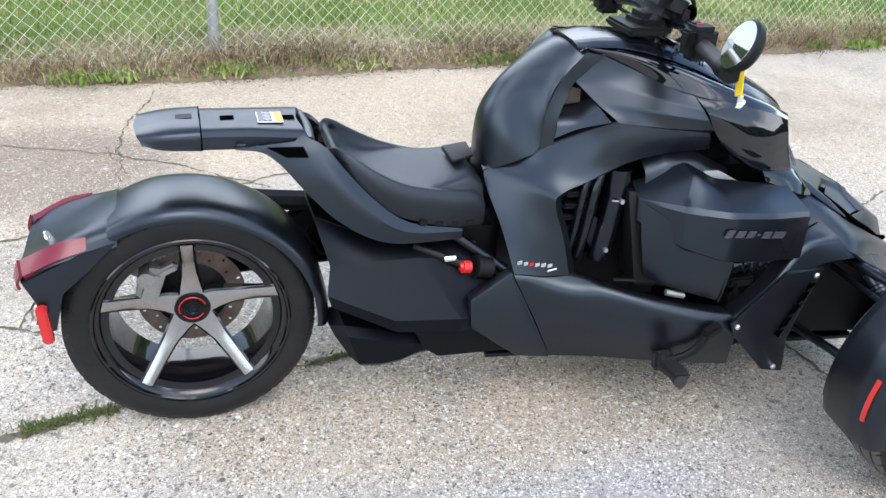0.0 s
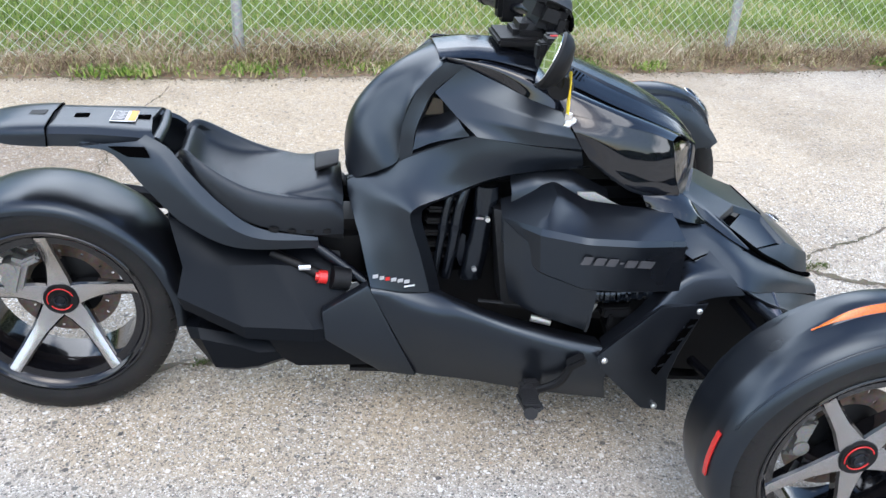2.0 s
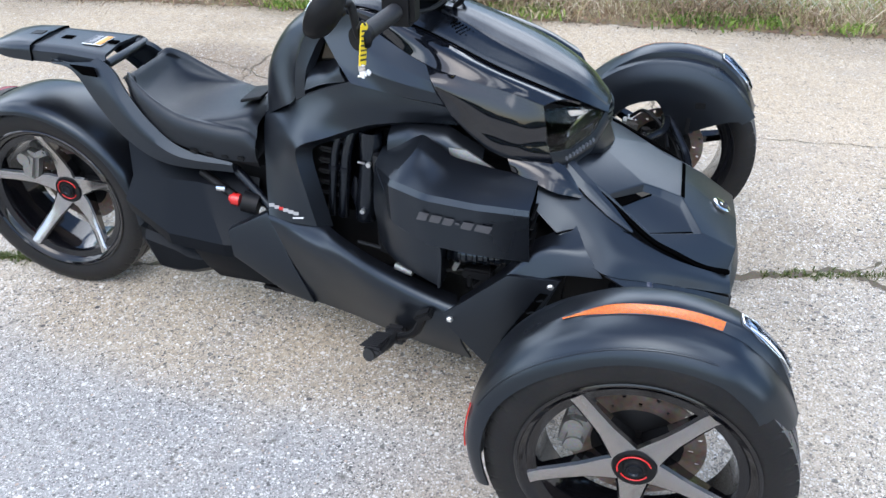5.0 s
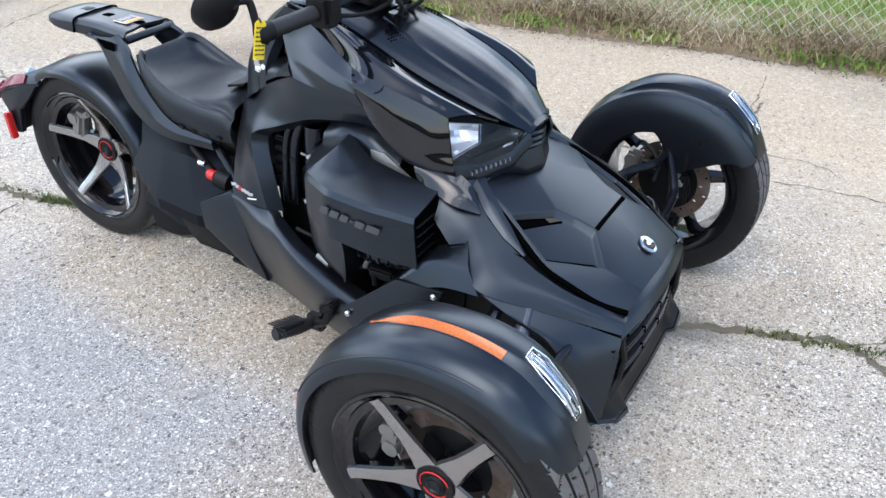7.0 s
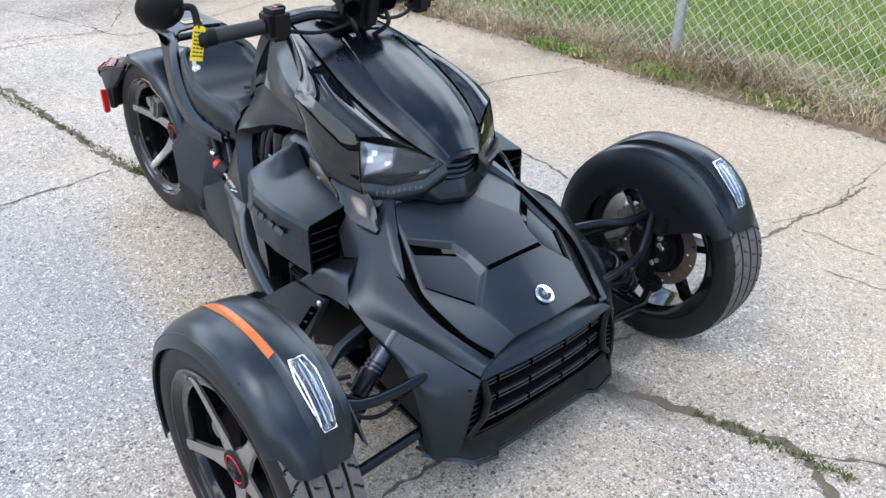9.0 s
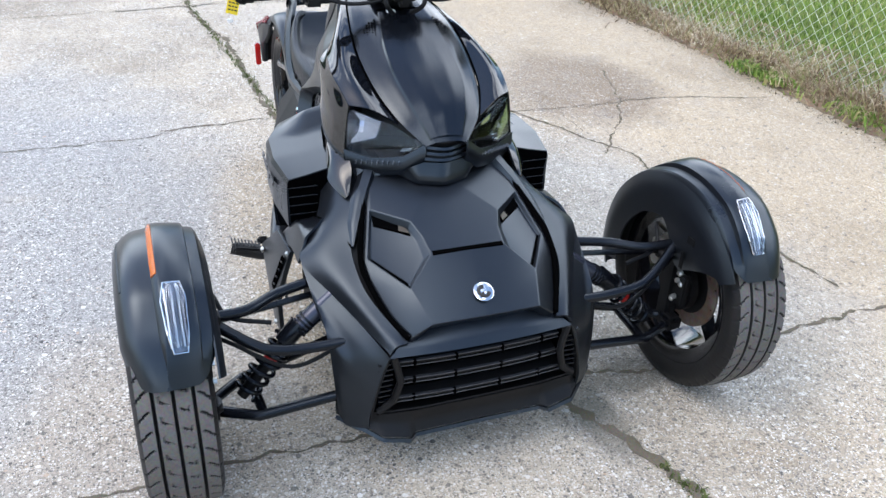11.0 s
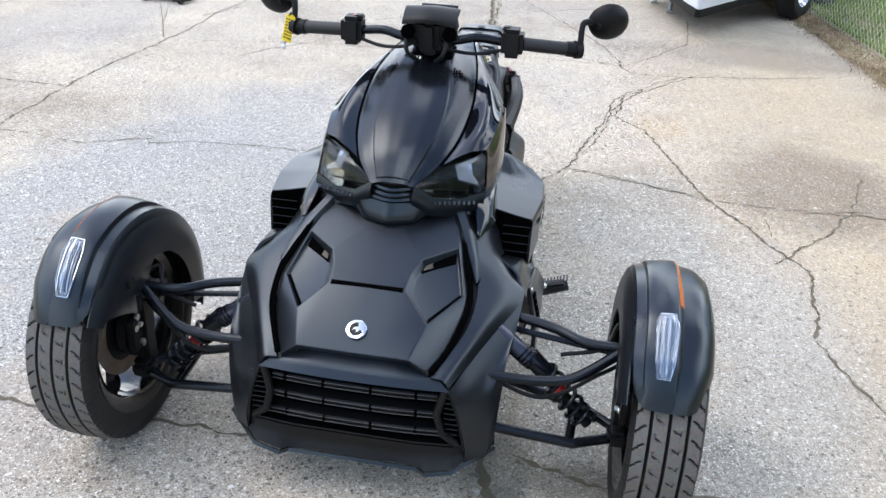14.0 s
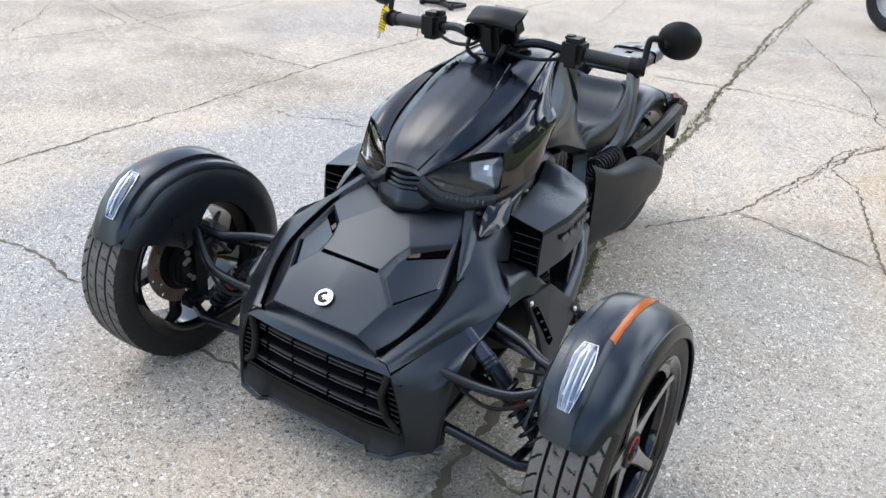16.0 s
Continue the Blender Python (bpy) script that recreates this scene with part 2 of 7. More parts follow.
# ---- ground ----
# old stains on the yard: x, y, half length, half width, strength, colour
STAINS = [(0.2, 2.1, 3.4, 0.9, 0.65, (0.45, 0.36, 0.24)), (-2.6, 1.4, 2.0, 0.9, 0.6, (0.44, 0.355, 0.24)), (-0.55, 1.60, 0.75, 0.6, 0.75, (0.23, 0.175, 0.12)), (-3.2, 1.75, 0.55, 1.5, 0.7, (0.24, 0.20, 0.15)), (0.0, 0.75, 0.8, 0.45, 0.6, (0.33, 0.32, 0.29)),
          (-1.3, 0.9, 0.3, 0.2, 0.5, (0.45, 0.33, 0.19)), (-2.6, -3.4, 1.8, 0.7, 0.5, (0.30, 0.28, 0.26)), (1.6, -0.75, 0.7, 0.5, 0.45, (0.44, 0.35, 0.24))]


def concrete_material():
    """Worn concrete with exposed aggregate: pebbles at two sizes, stains, and pale, grey, tan and dark patches."""
    m = bpy.data.materials.new("exposed_aggregate_concrete")
    m.use_nodes = True
    n, l = m.node_tree.nodes, m.node_tree.links
    b = n["Principled BSDF"]
    co = n.new("ShaderNodeTexCoord")

    def noise_at(scale, detail=5, rough=0.6):
        t = n.new("ShaderNodeTexNoise")
        t.inputs["Scale"].default_value, t.inputs["Detail"].default_value, t.inputs["Roughness"].default_value = scale, detail, rough
        l.new(co.outputs["Object"], t.inputs["Vector"])
        return t.outputs["Fac"]

    def ramp(value, stops):
        r = n.new("ShaderNodeValToRGB")
        r.color_ramp.elements.remove(r.color_ramp.elements[0])
        for i, (at, c) in enumerate(stops):
            e = r.color_ramp.elements[0] if i == 0 else r.color_ramp.elements.new(at)
            e.position, e.color = at, (*c, 1)
        l.new(value, r.inputs[0])
        return r.outputs[0]

    def mix(fac, a, b2, mode="MIX"):
        x = n.new("ShaderNodeMix")
        x.data_type, x.blend_type = "RGBA", mode
        for key, v in (("Factor", fac), ("A", a), ("B", b2)):
            if isinstance(v, (int, float)):
                x.inputs[key].default_value = v
            elif isinstance(v, tuple):
                x.inputs[key].default_value = (*v, 1)
            else:
                l.new(v, x.inputs[key])
        return x.outputs["Result"]

    def pebbles(scale):
        v = n.new("ShaderNodeTexVoronoi")
        v.inputs["Scale"].default_value = scale
        l.new(co.outputs["Object"], v.inputs["Vector"])
        return v

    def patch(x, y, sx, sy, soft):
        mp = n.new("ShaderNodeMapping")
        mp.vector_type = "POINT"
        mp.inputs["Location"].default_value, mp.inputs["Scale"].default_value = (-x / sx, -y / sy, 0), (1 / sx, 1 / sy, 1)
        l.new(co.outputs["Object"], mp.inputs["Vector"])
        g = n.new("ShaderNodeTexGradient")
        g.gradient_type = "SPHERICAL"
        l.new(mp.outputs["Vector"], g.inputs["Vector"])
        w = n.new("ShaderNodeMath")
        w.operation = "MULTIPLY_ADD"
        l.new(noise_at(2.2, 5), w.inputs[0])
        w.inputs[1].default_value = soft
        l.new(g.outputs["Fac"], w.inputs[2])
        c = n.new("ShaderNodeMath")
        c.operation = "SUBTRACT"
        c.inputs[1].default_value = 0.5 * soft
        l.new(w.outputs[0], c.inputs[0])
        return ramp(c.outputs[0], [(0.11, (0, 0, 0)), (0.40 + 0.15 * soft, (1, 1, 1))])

    base = ramp(noise_at(0.9, 6), [(0.3, (0.39, 0.335, 0.26)), (0.5, (0.46, 0.40, 0.31)), (0.7, (0.53, 0.465, 0.365))])
    grey = ramp(noise_at(0.55, 4), [(0.45, (0, 0, 0)), (0.65, (0.8, 0.8, 0.8))])
    base = mix(grey, base, (0.425, 0.385, 0.325))
    base = mix(mix(1.0, patch(0.6, 1.9, 5.5, 1.9, 0.5), (0.7, 0.7, 0.7), "MULTIPLY"), base, (0.45, 0.365, 0.255))
    # greyer patches on either side of the bike
    base = mix(patch(0.6, -1.20, 2.6, 1.25, 0.5), base, (0.335, 0.328, 0.315))
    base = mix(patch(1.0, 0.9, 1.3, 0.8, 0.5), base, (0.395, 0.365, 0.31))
    tan = ramp(noise_at(1.7, 3), [(0.58, (0, 0, 0)), (0.75, (0.5, 0.5, 0.5))])
    base = mix(tan, base, (0.44, 0.35, 0.24))
    # tan patch along the ground beneath the bike
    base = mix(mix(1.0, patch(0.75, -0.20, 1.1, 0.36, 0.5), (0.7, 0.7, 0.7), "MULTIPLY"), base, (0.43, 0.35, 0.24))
    for x, y, sx, sy, k, tone in STAINS:
        base = mix(mix(1.0, patch(x, y, sx, sy, 0.6), (k, k, k), "MULTIPLY"), base, tone)
    drift = ramp(noise_at(0.45, 7, 0.7), [(0.36, (0.72, 0.70, 0.67)), (0.5, (1.0, 1.0, 1.0)), (0.66, (1.1, 1.08, 1.04))])
    base = mix(1.0, base, drift, "MULTIPLY")
    near = patch(1.0, -0.3, 5.0, 4.2, 0.3)
    wear = ramp(noise_at(2.3, 6), [(0.35, (0.55, 0.55, 0.55)), (0.62, (1.0, 1.0, 1.0))])
    worn = mix(near, (0.85, 0.85, 0.85), wear)
    worn = mix(patch(0.5, 2.5, 9.0, 1.9, 0.4), worn, (0.40, 0.40, 0.40))
    sand = pebbles(420)
    base = mix(1.0, base, (0.93, 0.93, 0.93), "MULTIPLY")
    col = mix(0.55, base, ramp(sand.outputs["Color"], [(0.0, (0.55, 0.55, 0.55)), (0.4, (0.95, 0.95, 0.95)), (1.0, (1.3, 1.3, 1.3))]), "MULTIPLY")
    col = mix(0.6, col, ramp(pebbles(210).outputs["Color"], [(0.0, (0.55, 0.55, 0.55)), (0.3, (0.85, 0.85, 0.85)), (0.7, (1.08, 1.08, 1.08)), (1.0, (1.35, 1.35, 1.35))]), "MULTIPLY")
    col = mix(0.6, col, ramp(noise_at(55, 6, 0.75), [(0.3, (0.6, 0.6, 0.6)), (0.5, (1.0, 1.0, 1.0)), (0.7, (1.35, 1.35, 1.35))]), "MULTIPLY")
    p1 = pebbles(125)

    def stones(col, v, share, radius, shades):
        """Scatters stones of the cells of v: a share of them, with round sharp outlines."""
        sp = n.new("ShaderNodeSeparateColor")
        l.new(v.outputs["Color"], sp.inputs[0])
        far = n.new("ShaderNodeMath")
        far.operation = "MULTIPLY_ADD"
        far.inputs[1].default_value = 0.30
        l.new(sp.outputs[2], far.inputs[0])
        l.new(v.outputs["Distance"], far.inputs[2])
        disc = ramp(far.outputs[0], [(radius, (1, 1, 1)), (radius + 0.07, (0, 0, 0))])
        some = ramp(sp.outputs[0], [(share - 0.01, (1, 1, 1)), (share, (0, 0, 0))])
        return mix(mix(1.0, mix(1.0, disc, some, "MULTIPLY"), worn, "MULTIPLY"), col, ramp(sp.outputs[1], shades))

    pit = [(0.0, (0.05, 0.05, 0.05)), (0.35, (0.13, 0.125, 0.115)), (0.5, (0.22, 0.20, 0.18)), (0.55, (0.62, 0.60, 0.55)), (0.85, (0.75, 0.74, 0.70)), (1.0, (0.40, 0.28, 0.19))]
    col = stones(col, pebbles(250), 0.80, 0.54, pit)
    col = stones(col, p1, 0.50, 0.49, pit)
    col = stones(col, pebbles(60), 0.10, 0.42, pit)
    spots = ramp(noise_at(15, 6, 0.78), [(0.61, (0, 0, 0)), (0.70, (0.6, 0.6, 0.6))])
    col = mix(mix(1.0, spots, worn, "MULTIPLY"), col, (0.15, 0.145, 0.135))
    grime = ramp(noise_at(4.5, 6, 0.65), [(0.52, (0, 0, 0)), (0.75, (0.35, 0.35, 0.35))])
    col = mix(grime, col, (0.28, 0.265, 0.24))
    chips = ramp(noise_at(34, 5, 0.7), [(0.59, (0, 0, 0)), (0.635, (0.8, 0.8, 0.8))])
    col = mix(chips, col, (0.13, 0.12, 0.105))
    pale = ramp(noise_at(27, 5, 0.7), [(0.61, (0, 0, 0)), (0.67, (0.6, 0.6, 0.6))])
    col = mix(pale, col, (0.66, 0.62, 0.55))
    # three darker patches near the left front wheel
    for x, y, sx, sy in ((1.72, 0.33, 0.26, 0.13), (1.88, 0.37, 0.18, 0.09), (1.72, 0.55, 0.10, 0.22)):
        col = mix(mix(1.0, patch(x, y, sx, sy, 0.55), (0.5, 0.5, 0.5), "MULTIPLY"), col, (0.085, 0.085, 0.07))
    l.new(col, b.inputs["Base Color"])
    b.inputs["Roughness"].default_value = 0.88
    b.inputs["Specular IOR Level"].default_value = 0.3
    bp = n.new("ShaderNodeBump")
    bp.inputs["Strength"].default_value, bp.inputs["Distance"].default_value = 0.35, 0.002
    l.new(p1.outputs["Distance"], bp.inputs["Height"])
    bp2 = n.new("ShaderNodeBump")
    bp2.inputs["Strength"].default_value, bp2.inputs["Distance"].default_value = 0.2, 0.003
    l.new(noise_at(40, 5), bp2.inputs["Height"])
    l.new(bp.outputs["Normal"], bp2.inputs["Normal"])
    l.new(bp2.outputs["Normal"], b.inputs["Normal"])
    return m


CONCRETE = concrete_material()
SOIL = material("dirt_in_cracks", (0.155, 0.13, 0.10), 0.95, grain=0.5, scale=200, bump=0.5, second=(0.05, 0.06, 0.025), patch=0.6, patch_scale=8, spec=0.1)
TURF = material("grassy_soil", (0.13, 0.17, 0.045), 0.95, grain=0.5, scale=40, bump=0.5, second=(0.09, 0.075, 0.04), patch=0.5, patch_scale=3, spec=0.1)
VERGE = material("bare_verge_soil", (0.26, 0.20, 0.13), 0.95, grain=0.5, scale=50, bump=0.6, second=(0.10, 0.075, 0.05), patch=0.8, patch_scale=5, spec=0.1)

bm = bmesh.new()
bm.faces.new([bm.verts.new(p) for p in ((-300, -300, 0), (300, -300, 0), (300, 300, 0), (-300, 300, 0))])
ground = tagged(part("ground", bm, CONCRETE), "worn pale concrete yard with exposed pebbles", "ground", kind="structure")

FOLIAGE = material("far_foliage", (0.045, 0.06, 0.028), 0.95, grain=0.6, scale=1.5, second=(0.018, 0.022, 0.012), patch=0.9, patch_scale=0.3, spec=0.1)
bm, rng, ring = bmesh.new(), random.Random(21), []
for i in range(160):
    a = 2 * math.pi * i / 160
    d = 42 + 2.5 * math.sin(a * 9) + rng.uniform(-0.8, 0.8)
    h = (7.5 + 2.0 * math.sin(a * 7 + 1) + 1.4 * math.sin(a * 17) + rng.uniform(-1.0, 1.0)) * (0.66 + 0.30 * math.sin(a))
    ring.append([bm.verts.new((k * d * math.cos(a), k * d * math.sin(a), z)) for k, z in ((1.0, 0.0), (0.985, h * 0.35), (1.0, h * 0.75), (1.03, h), (1.09, h * 0.8), (1.1, 0.0))])
for p, q in zip(ring, ring[1:] + ring[:1]):
    for k in range(5):
        bm.faces.new((p[k], q[k], q[k + 1], p[k + 1]))
backdrop = tagged(part("backdrop", bm, FOLIAGE, None), "dark belt of trees far round the yard", "trees", kind="structure")

FENCE = [(-11.2, 1.78), (-8.25, 2.10), (-5.45, 2.40), (-2.66, 2.69), (0.20, 2.98), (3.27, 3.15), (6.3, 3.32), (9.3, 3.5)]


def along(line, x):
    """y of the line at x."""
    for (x0, y0), (x1, y1) in zip(line, line[1:]):
        if x <= x1:
            break
    return y0 + (y1 - y0) * (x - x0) / (x1 - x0)


KERB_LINE = [(-14, 1.2), (-3.2, 2.42), (-2.0, 2.52), (-0.8, 2.66), (0.3, 2.63), (1.3, 2.77), (3.2, 2.83), (4.7, 3.0), (14, 3.6)]


def strip(near, far, z_near, z_far, x0, x1, step, ny, jitter):
    bm, rng = bmesh.new(), random.Random(4)
    rows, k = [], int((x1 - x0) / step)
    for i in range(k + 1):
        x = x0 + (x1 - x0) * i / k
        a, b = near(x) + jitter * (0.6 * math.sin(x * 5.1) * math.sin(x * 2.3 + 1) + rng.uniform(-0.5, 0.5)), far(x)
        rows.append([bm.verts.new((x, a + (b - a) * j / ny, z_near + (z_far - z_near) * j / ny + (rng.uniform(0, 0.02) if j else 0))) for j in range(ny + 1)])
    for r, s in zip(rows, rows[1:]):
        for j in range(ny):
            bm.faces.new((r[j], s[j], s[j + 1], r[j + 1]))
    return bm


verge = tagged(part("verge", strip(lambda x: along(KERB_LINE, x), lambda x: along(FENCE, x) + 0.5, 0.003, 0.05, -13, 12, 0.025, 8, 0.035), VERGE), "strip of bare brown soil and dead grass beside the fence", "soil", kind="structure")
lawn = tagged(part("lawn", strip(lambda x: along(FENCE, x) + 0.15, lambda x: along(FENCE, x) + 60, 0.03, 0.9, -60, 60, 0.8, 60, 0.1), TURF), "green mown lawn behind the wire fence", "lawn", kind="structure")


# ---- three-wheeled motorcycle ----
bike = tagged(new("three_wheeled_motorcycle"), "matte black three-wheeled motorcycle parked on worn concrete", "motorcycle")
WHEEL_R = 0.289


def tyre(half, rim, seed_pitch, name, parent):
    """A tyre with three grooves, curved shoulder cuts and hooked sipes in its ribs."""
    n, k, bm = 720, 36, bmesh.new()
    prof = [(-half * 0.86, rim - 0.006), (-half * 0.97, rim + 0.004), (-half * 1.01, rim + 0.018), (-half * 1.03, rim + 0.036), (-half * 0.995, WHEEL_R - 0.020), (-half * 0.94, WHEEL_R - 0.011)]
    for j in range(k + 1):
        u = -0.90 + 1.80 * j / k
        prof.append((half * u, WHEEL_R - 0.0065 * abs(u) ** 2.5))
    prof += [(-y, r) for y, r in prof[5::-1]]
    rings, cut = [], []
    for y, r in prof:
        u = y / half
        ring, deep = [], []
        for i in range(n):
            a = 2 * math.pi * i / n
            d = 0.0
            if r > WHEEL_R - 0.013:
                e = (i + 14 * max(0.0, abs(u) - 0.55) ** 1.5 * 3 + (7 if u > 0 else 0)) % seed_pitch
                h = (i + 16 * u) % seed_pitch
                if min(abs(u - c) for c in (-0.5, 0.0, 0.5)) < 0.03:
                    d = 0.006
                elif abs(u) > 0.60 and e < 2:
                    d = 0.0045
                elif 0.12 < abs(u) < 0.40 and (h < 1.5 or (h < 5 and abs(abs(u) - 0.36) < 0.03)):
                    d = 0.0035
            ring.append(bm.verts.new(((r - d) * math.cos(a), y, (r - d) * math.sin(a))))
            deep.append(d)
        rings.append(ring)
        cut.append(deep)
    for j, (a, b) in enumerate(zip(rings, rings[1:])):
        worn = 6 <= j < len(prof) - 7
        for i in range(n):
            i2 = (i + 1) % n
            f = bm.faces.new((a[i], a[i2], b[i2], b[i]))
            f.material_index = int(worn and cut[j][i] + cut[j][i2] + cut[j + 1][i] + cut[j + 1][i2] < 0.008)
    return part(name, bm, [RUBBER, TREAD], parent, "black road tyre with worn brown-grey tread", sharp=30)


def wheel(name, centre, side, half, hub_y, angles, label):
    """A wheel with tyre, rim, five machined spokes, hub and drilled disc. side: -1 when its face looks to -y. hub_y: the face's y from the middle."""
    w = new(name)
    w.parent = bike
    w.location = centre
    tagged(w, label)
    rim = 0.222
    tyre(half, rim, 16, "tyre", w)
    f = side * half
    prof = [(f * 0.98, rim + 0.003), (f * 1.0, rim), (f * 0.985, rim - 0.004), (f * 0.93, rim - 0.007), (f * 0.90, rim - 0.014), (f * 0.80, rim - 0.020), (f * 0.76, rim - 0.037), (f * 0.5, rim - 0.043), (-f * 0.7, rim - 0.038), (-f * 0.95, rim - 0.004), (-f * 0.95, rim), (f * 0.6, rim - 0.008)]
    part("rim", lathe(prof, 96), RIM, w, "gloss black alloy rim")
    for a in angles:
        rows = []
        for r, wd, y, d in ((0.03, 0.028, hub_y, 0.05), (0.06, 0.0225, hub_y, 0.045), (0.10, 0.0155, hub_y + (f * 0.80 - hub_y) * 0.20, 0.036), (0.15, 0.0132, hub_y + (f * 0.80 - hub_y) * 0.62, 0.028), (0.190, 0.0130, f * 0.80, 0.024), (0.204, 0.0130, f * 0.86, 0.02)):
            rows.append((r, wd, y, d))
        bm = bmesh.new()
        rings = []
        for r, wd, y, d in rows:
            back = y - side * d
            rings.append([bm.verts.new((r, y, -wd)), bm.verts.new((r, y + side * 0.002, 0)), bm.verts.new((r, y, wd)), bm.verts.new((r, y - side * 0.004, wd + 0.0055)), bm.verts.new((r, back, wd * 0.8)), bm.verts.new((r, back, -wd * 0.8)), bm.verts.new((r, y - side * 0.004, -wd - 0.0055))])
        for p, q in zip(rings, rings[1:]):
            for k in range(7):
                fc = bm.faces.new((p[k], p[(k + 1) % 7], q[(k + 1) % 7], q[k]))
                fc.material_index = 0 if k in (0, 1) else 1
        bm.faces.new(rings[0]).material_index = 1
        bm.faces.new(rings[-1]).material_index = 1
        part("spoke", moved(bm, Matrix.Rotation(-radians(a), 4, "Y")), [MACHINED, RIM], w, "machined silver spoke with black flanks", sharp=25)
    h = hub_y
    part("hub", lathe([(h + side * 0.004, 0.0), (h + side * 0.006, 0.012), (h + side * 0.010, 0.013), (h + side * 0.010, 0.020), (h + side * 0.004, 0.023), (h + side * 0.006, 0.040), (h, 0.043), (h - side * 0.05, 0.045), (h - side * 0.09, 0.03), (h - side * 0.09, 0.0)], 48, False), DARK, w)
    part("hub_cap", lathe([(h + side * 0.0085, 0.0), (h + side * 0.0095, 0.009), (h + side * 0.0125, 0.0115), (h + side * 0.0125, 0.015), (h + side * 0.009, 0.0165)], 32, False), STEEL, w, "small dark cap in the hub")
    ring = bmesh.new()
    for a0, a1, r0 in ((20, 200, 0.0315), (215, 330, 0.028)):
        pts = [(r0 * math.cos(radians(a0 + (a1 - a0) * i / 16)), h + side * 0.0065, r0 * math.sin(radians(a0 + (a1 - a0) * i / 16))) for i in range(17)]
        b2 = tube(pts, 0.0014, 6, 33)
        ring = join(ring, b2)
    part("hub_ring", ring, REDLINE, w, "thin red ring on the hub cap")
    # drilled brake disc behind the spokes
    db = hub_y - side * 0.062
    disc = bmesh.new()
    n, radii = 96, [0.088, 0.097, 0.106, 0.115, 0.124, 0.130]
    vs = [[[disc.verts.new((r * math.cos(2 * math.pi * i / n), db + o, r * math.sin(2 * math.pi * i / n))) for i in range(n)] for r in radii] for o in (0.0025, -0.0025)]
    hole = lambda i, j: (j == 1 and i % 8 == 0) or (j == 3 and i % 8 == 4)
    for o in (0, 1):
        for j in range(5):
            for i in range(n):
                if not hole(i, j):
                    disc.faces.new((vs[o][j][i], vs[o][j][(i + 1) % n], vs[o][j + 1][(i + 1) % n], vs[o][j + 1][i]))
    for j in (0, 5):
        for i in range(n):
            disc.faces.new((vs[0][j][i], vs[1][j][i], vs[1][j][(i + 1) % n], vs[0][j][(i + 1) % n]))
    part("brake_disc", disc, RUST, w, "drilled brake disc with a film of rust")
    carrier = lathe([(db + side * 0.01, 0.02), (db + side * 0.012, 0.06), (db, 0.092), (db - side * 0.004, 0.092), (db, 0.02)], 48)
    part("disc_carrier", carrier, DARK, w)
    return w


rear_wheel = wheel("rear_wheel", (0, 0, WHEEL_R), -1, 0.1, -0.023, [90 + 72 * i for i in range(5)], "wide rear wheel with five machined spokes")
front_wheel_r = wheel("front_wheel", (1.709, -0.675, WHEEL_R), -1, 0.0745, -0.048, [54 + 72 * i for i in range(5)], "front wheel with five machined spokes")
front_wheel_l = wheel("front_wheel", (1.705, 0.692, WHEEL_R), 1, 0.0745, 0.048, [80 + 72 * i for i in range(5)], "front wheel with five machined spokes")
part("brake_caliper", join(block((-0.105, 0.05, 0.375), (0.07, 0.05, 0.055), 0.01, Matrix.Rotation(radians(35), 4, "Y")), block((-0.075, 0.045, 0.415), (0.05, 0.035, 0.03), 0.008, Matrix.Rotation(radians(20), 4, "Y")), tube([(-0.12, 0.02, 0.40), (-0.12, 0.07, 0.40)], 0.014), tube([(-0.09, 0.02, 0.362), (-0.09, 0.07, 0.362)], 0.014)), BARE, bike, "cast aluminium brake caliper")

# rear mudguard
def arc_shell(cx, cz, stations, section, thick, n=40):
    """Rows along an arc about (cx, cz): stations of (angle, extra radius, width factor); section of (y, radius)."""
    grid = []
    for y, r in section:
        row = []
        for i in range(n):
            t = i * (len(stations) - 1) / (n - 1)
            j = min(int(t), len(stations) - 2)
            u = t - j
            a, d, k = [p + (q - p) * u for p, q in zip(stations[j], stations[j + 1])]
            row.append(Vector((cx + (r + d) * math.cos(radians(a)), y * k, cz + (r + d) * math.sin(radians(a)))))
        grid.append(row)
    return shell(grid, thick, (cx, 0, cz))


SECTION = [(-0.124, 0.282), (-0.124, 0.290), (-0.121, 0.298), (-0.113, 0.306), (-0.098, 0.312), (-0.075, 0.3155), (-0.04, 0.317), (0, 0.317), (0.05, 0.314), (0.08, 0.308), (0.105, 0.297), (0.118, 0.284), (0.12, 0.272)]
part("rear_mudguard", arc_shell(0, 0.289, [(126, 0.0, 0.9), (100, 0, 1), (60, -0.004, 1), (20, 0, 1), (-6, 0.006, 0.95)], SECTION, 0.004, 48), SATIN, bike, "matte black rear mudguard")
# tail with lamps
tail_rows = [[(-0.14, -0.118, 0.520), (-0.22, -0.130, 0.508), (-0.29, -0.140, 0.490), (-0.335, -0.138, 0.462)], [(-0.14, -0.10, 0.556), (-0.22, -0.105, 0.540), (-0.29, -0.108, 0.515), (-0.338, -0.105, 0.480)], [(-0.14, -0.05, 0.572), (-0.22, -0.05, 0.540), (-0.30, -0.05, 0.500), (-0.345, -0.05, 0.466)], [(-0.14, 0, 0.577), (-0.22, 0, 0.540), (-0.30, 0, 0.498), (-0.345, 0, 0.464)]]
tail_rows += [[(x, -y, z) for x, y, z in r] for r in tail_rows[2::-1]]
part("tail_panel", sheet(tail_rows, 16, 24, 0.01, inward=(-0.2, 0, 0.3)), MATTE, bike, "matte black tail panel")
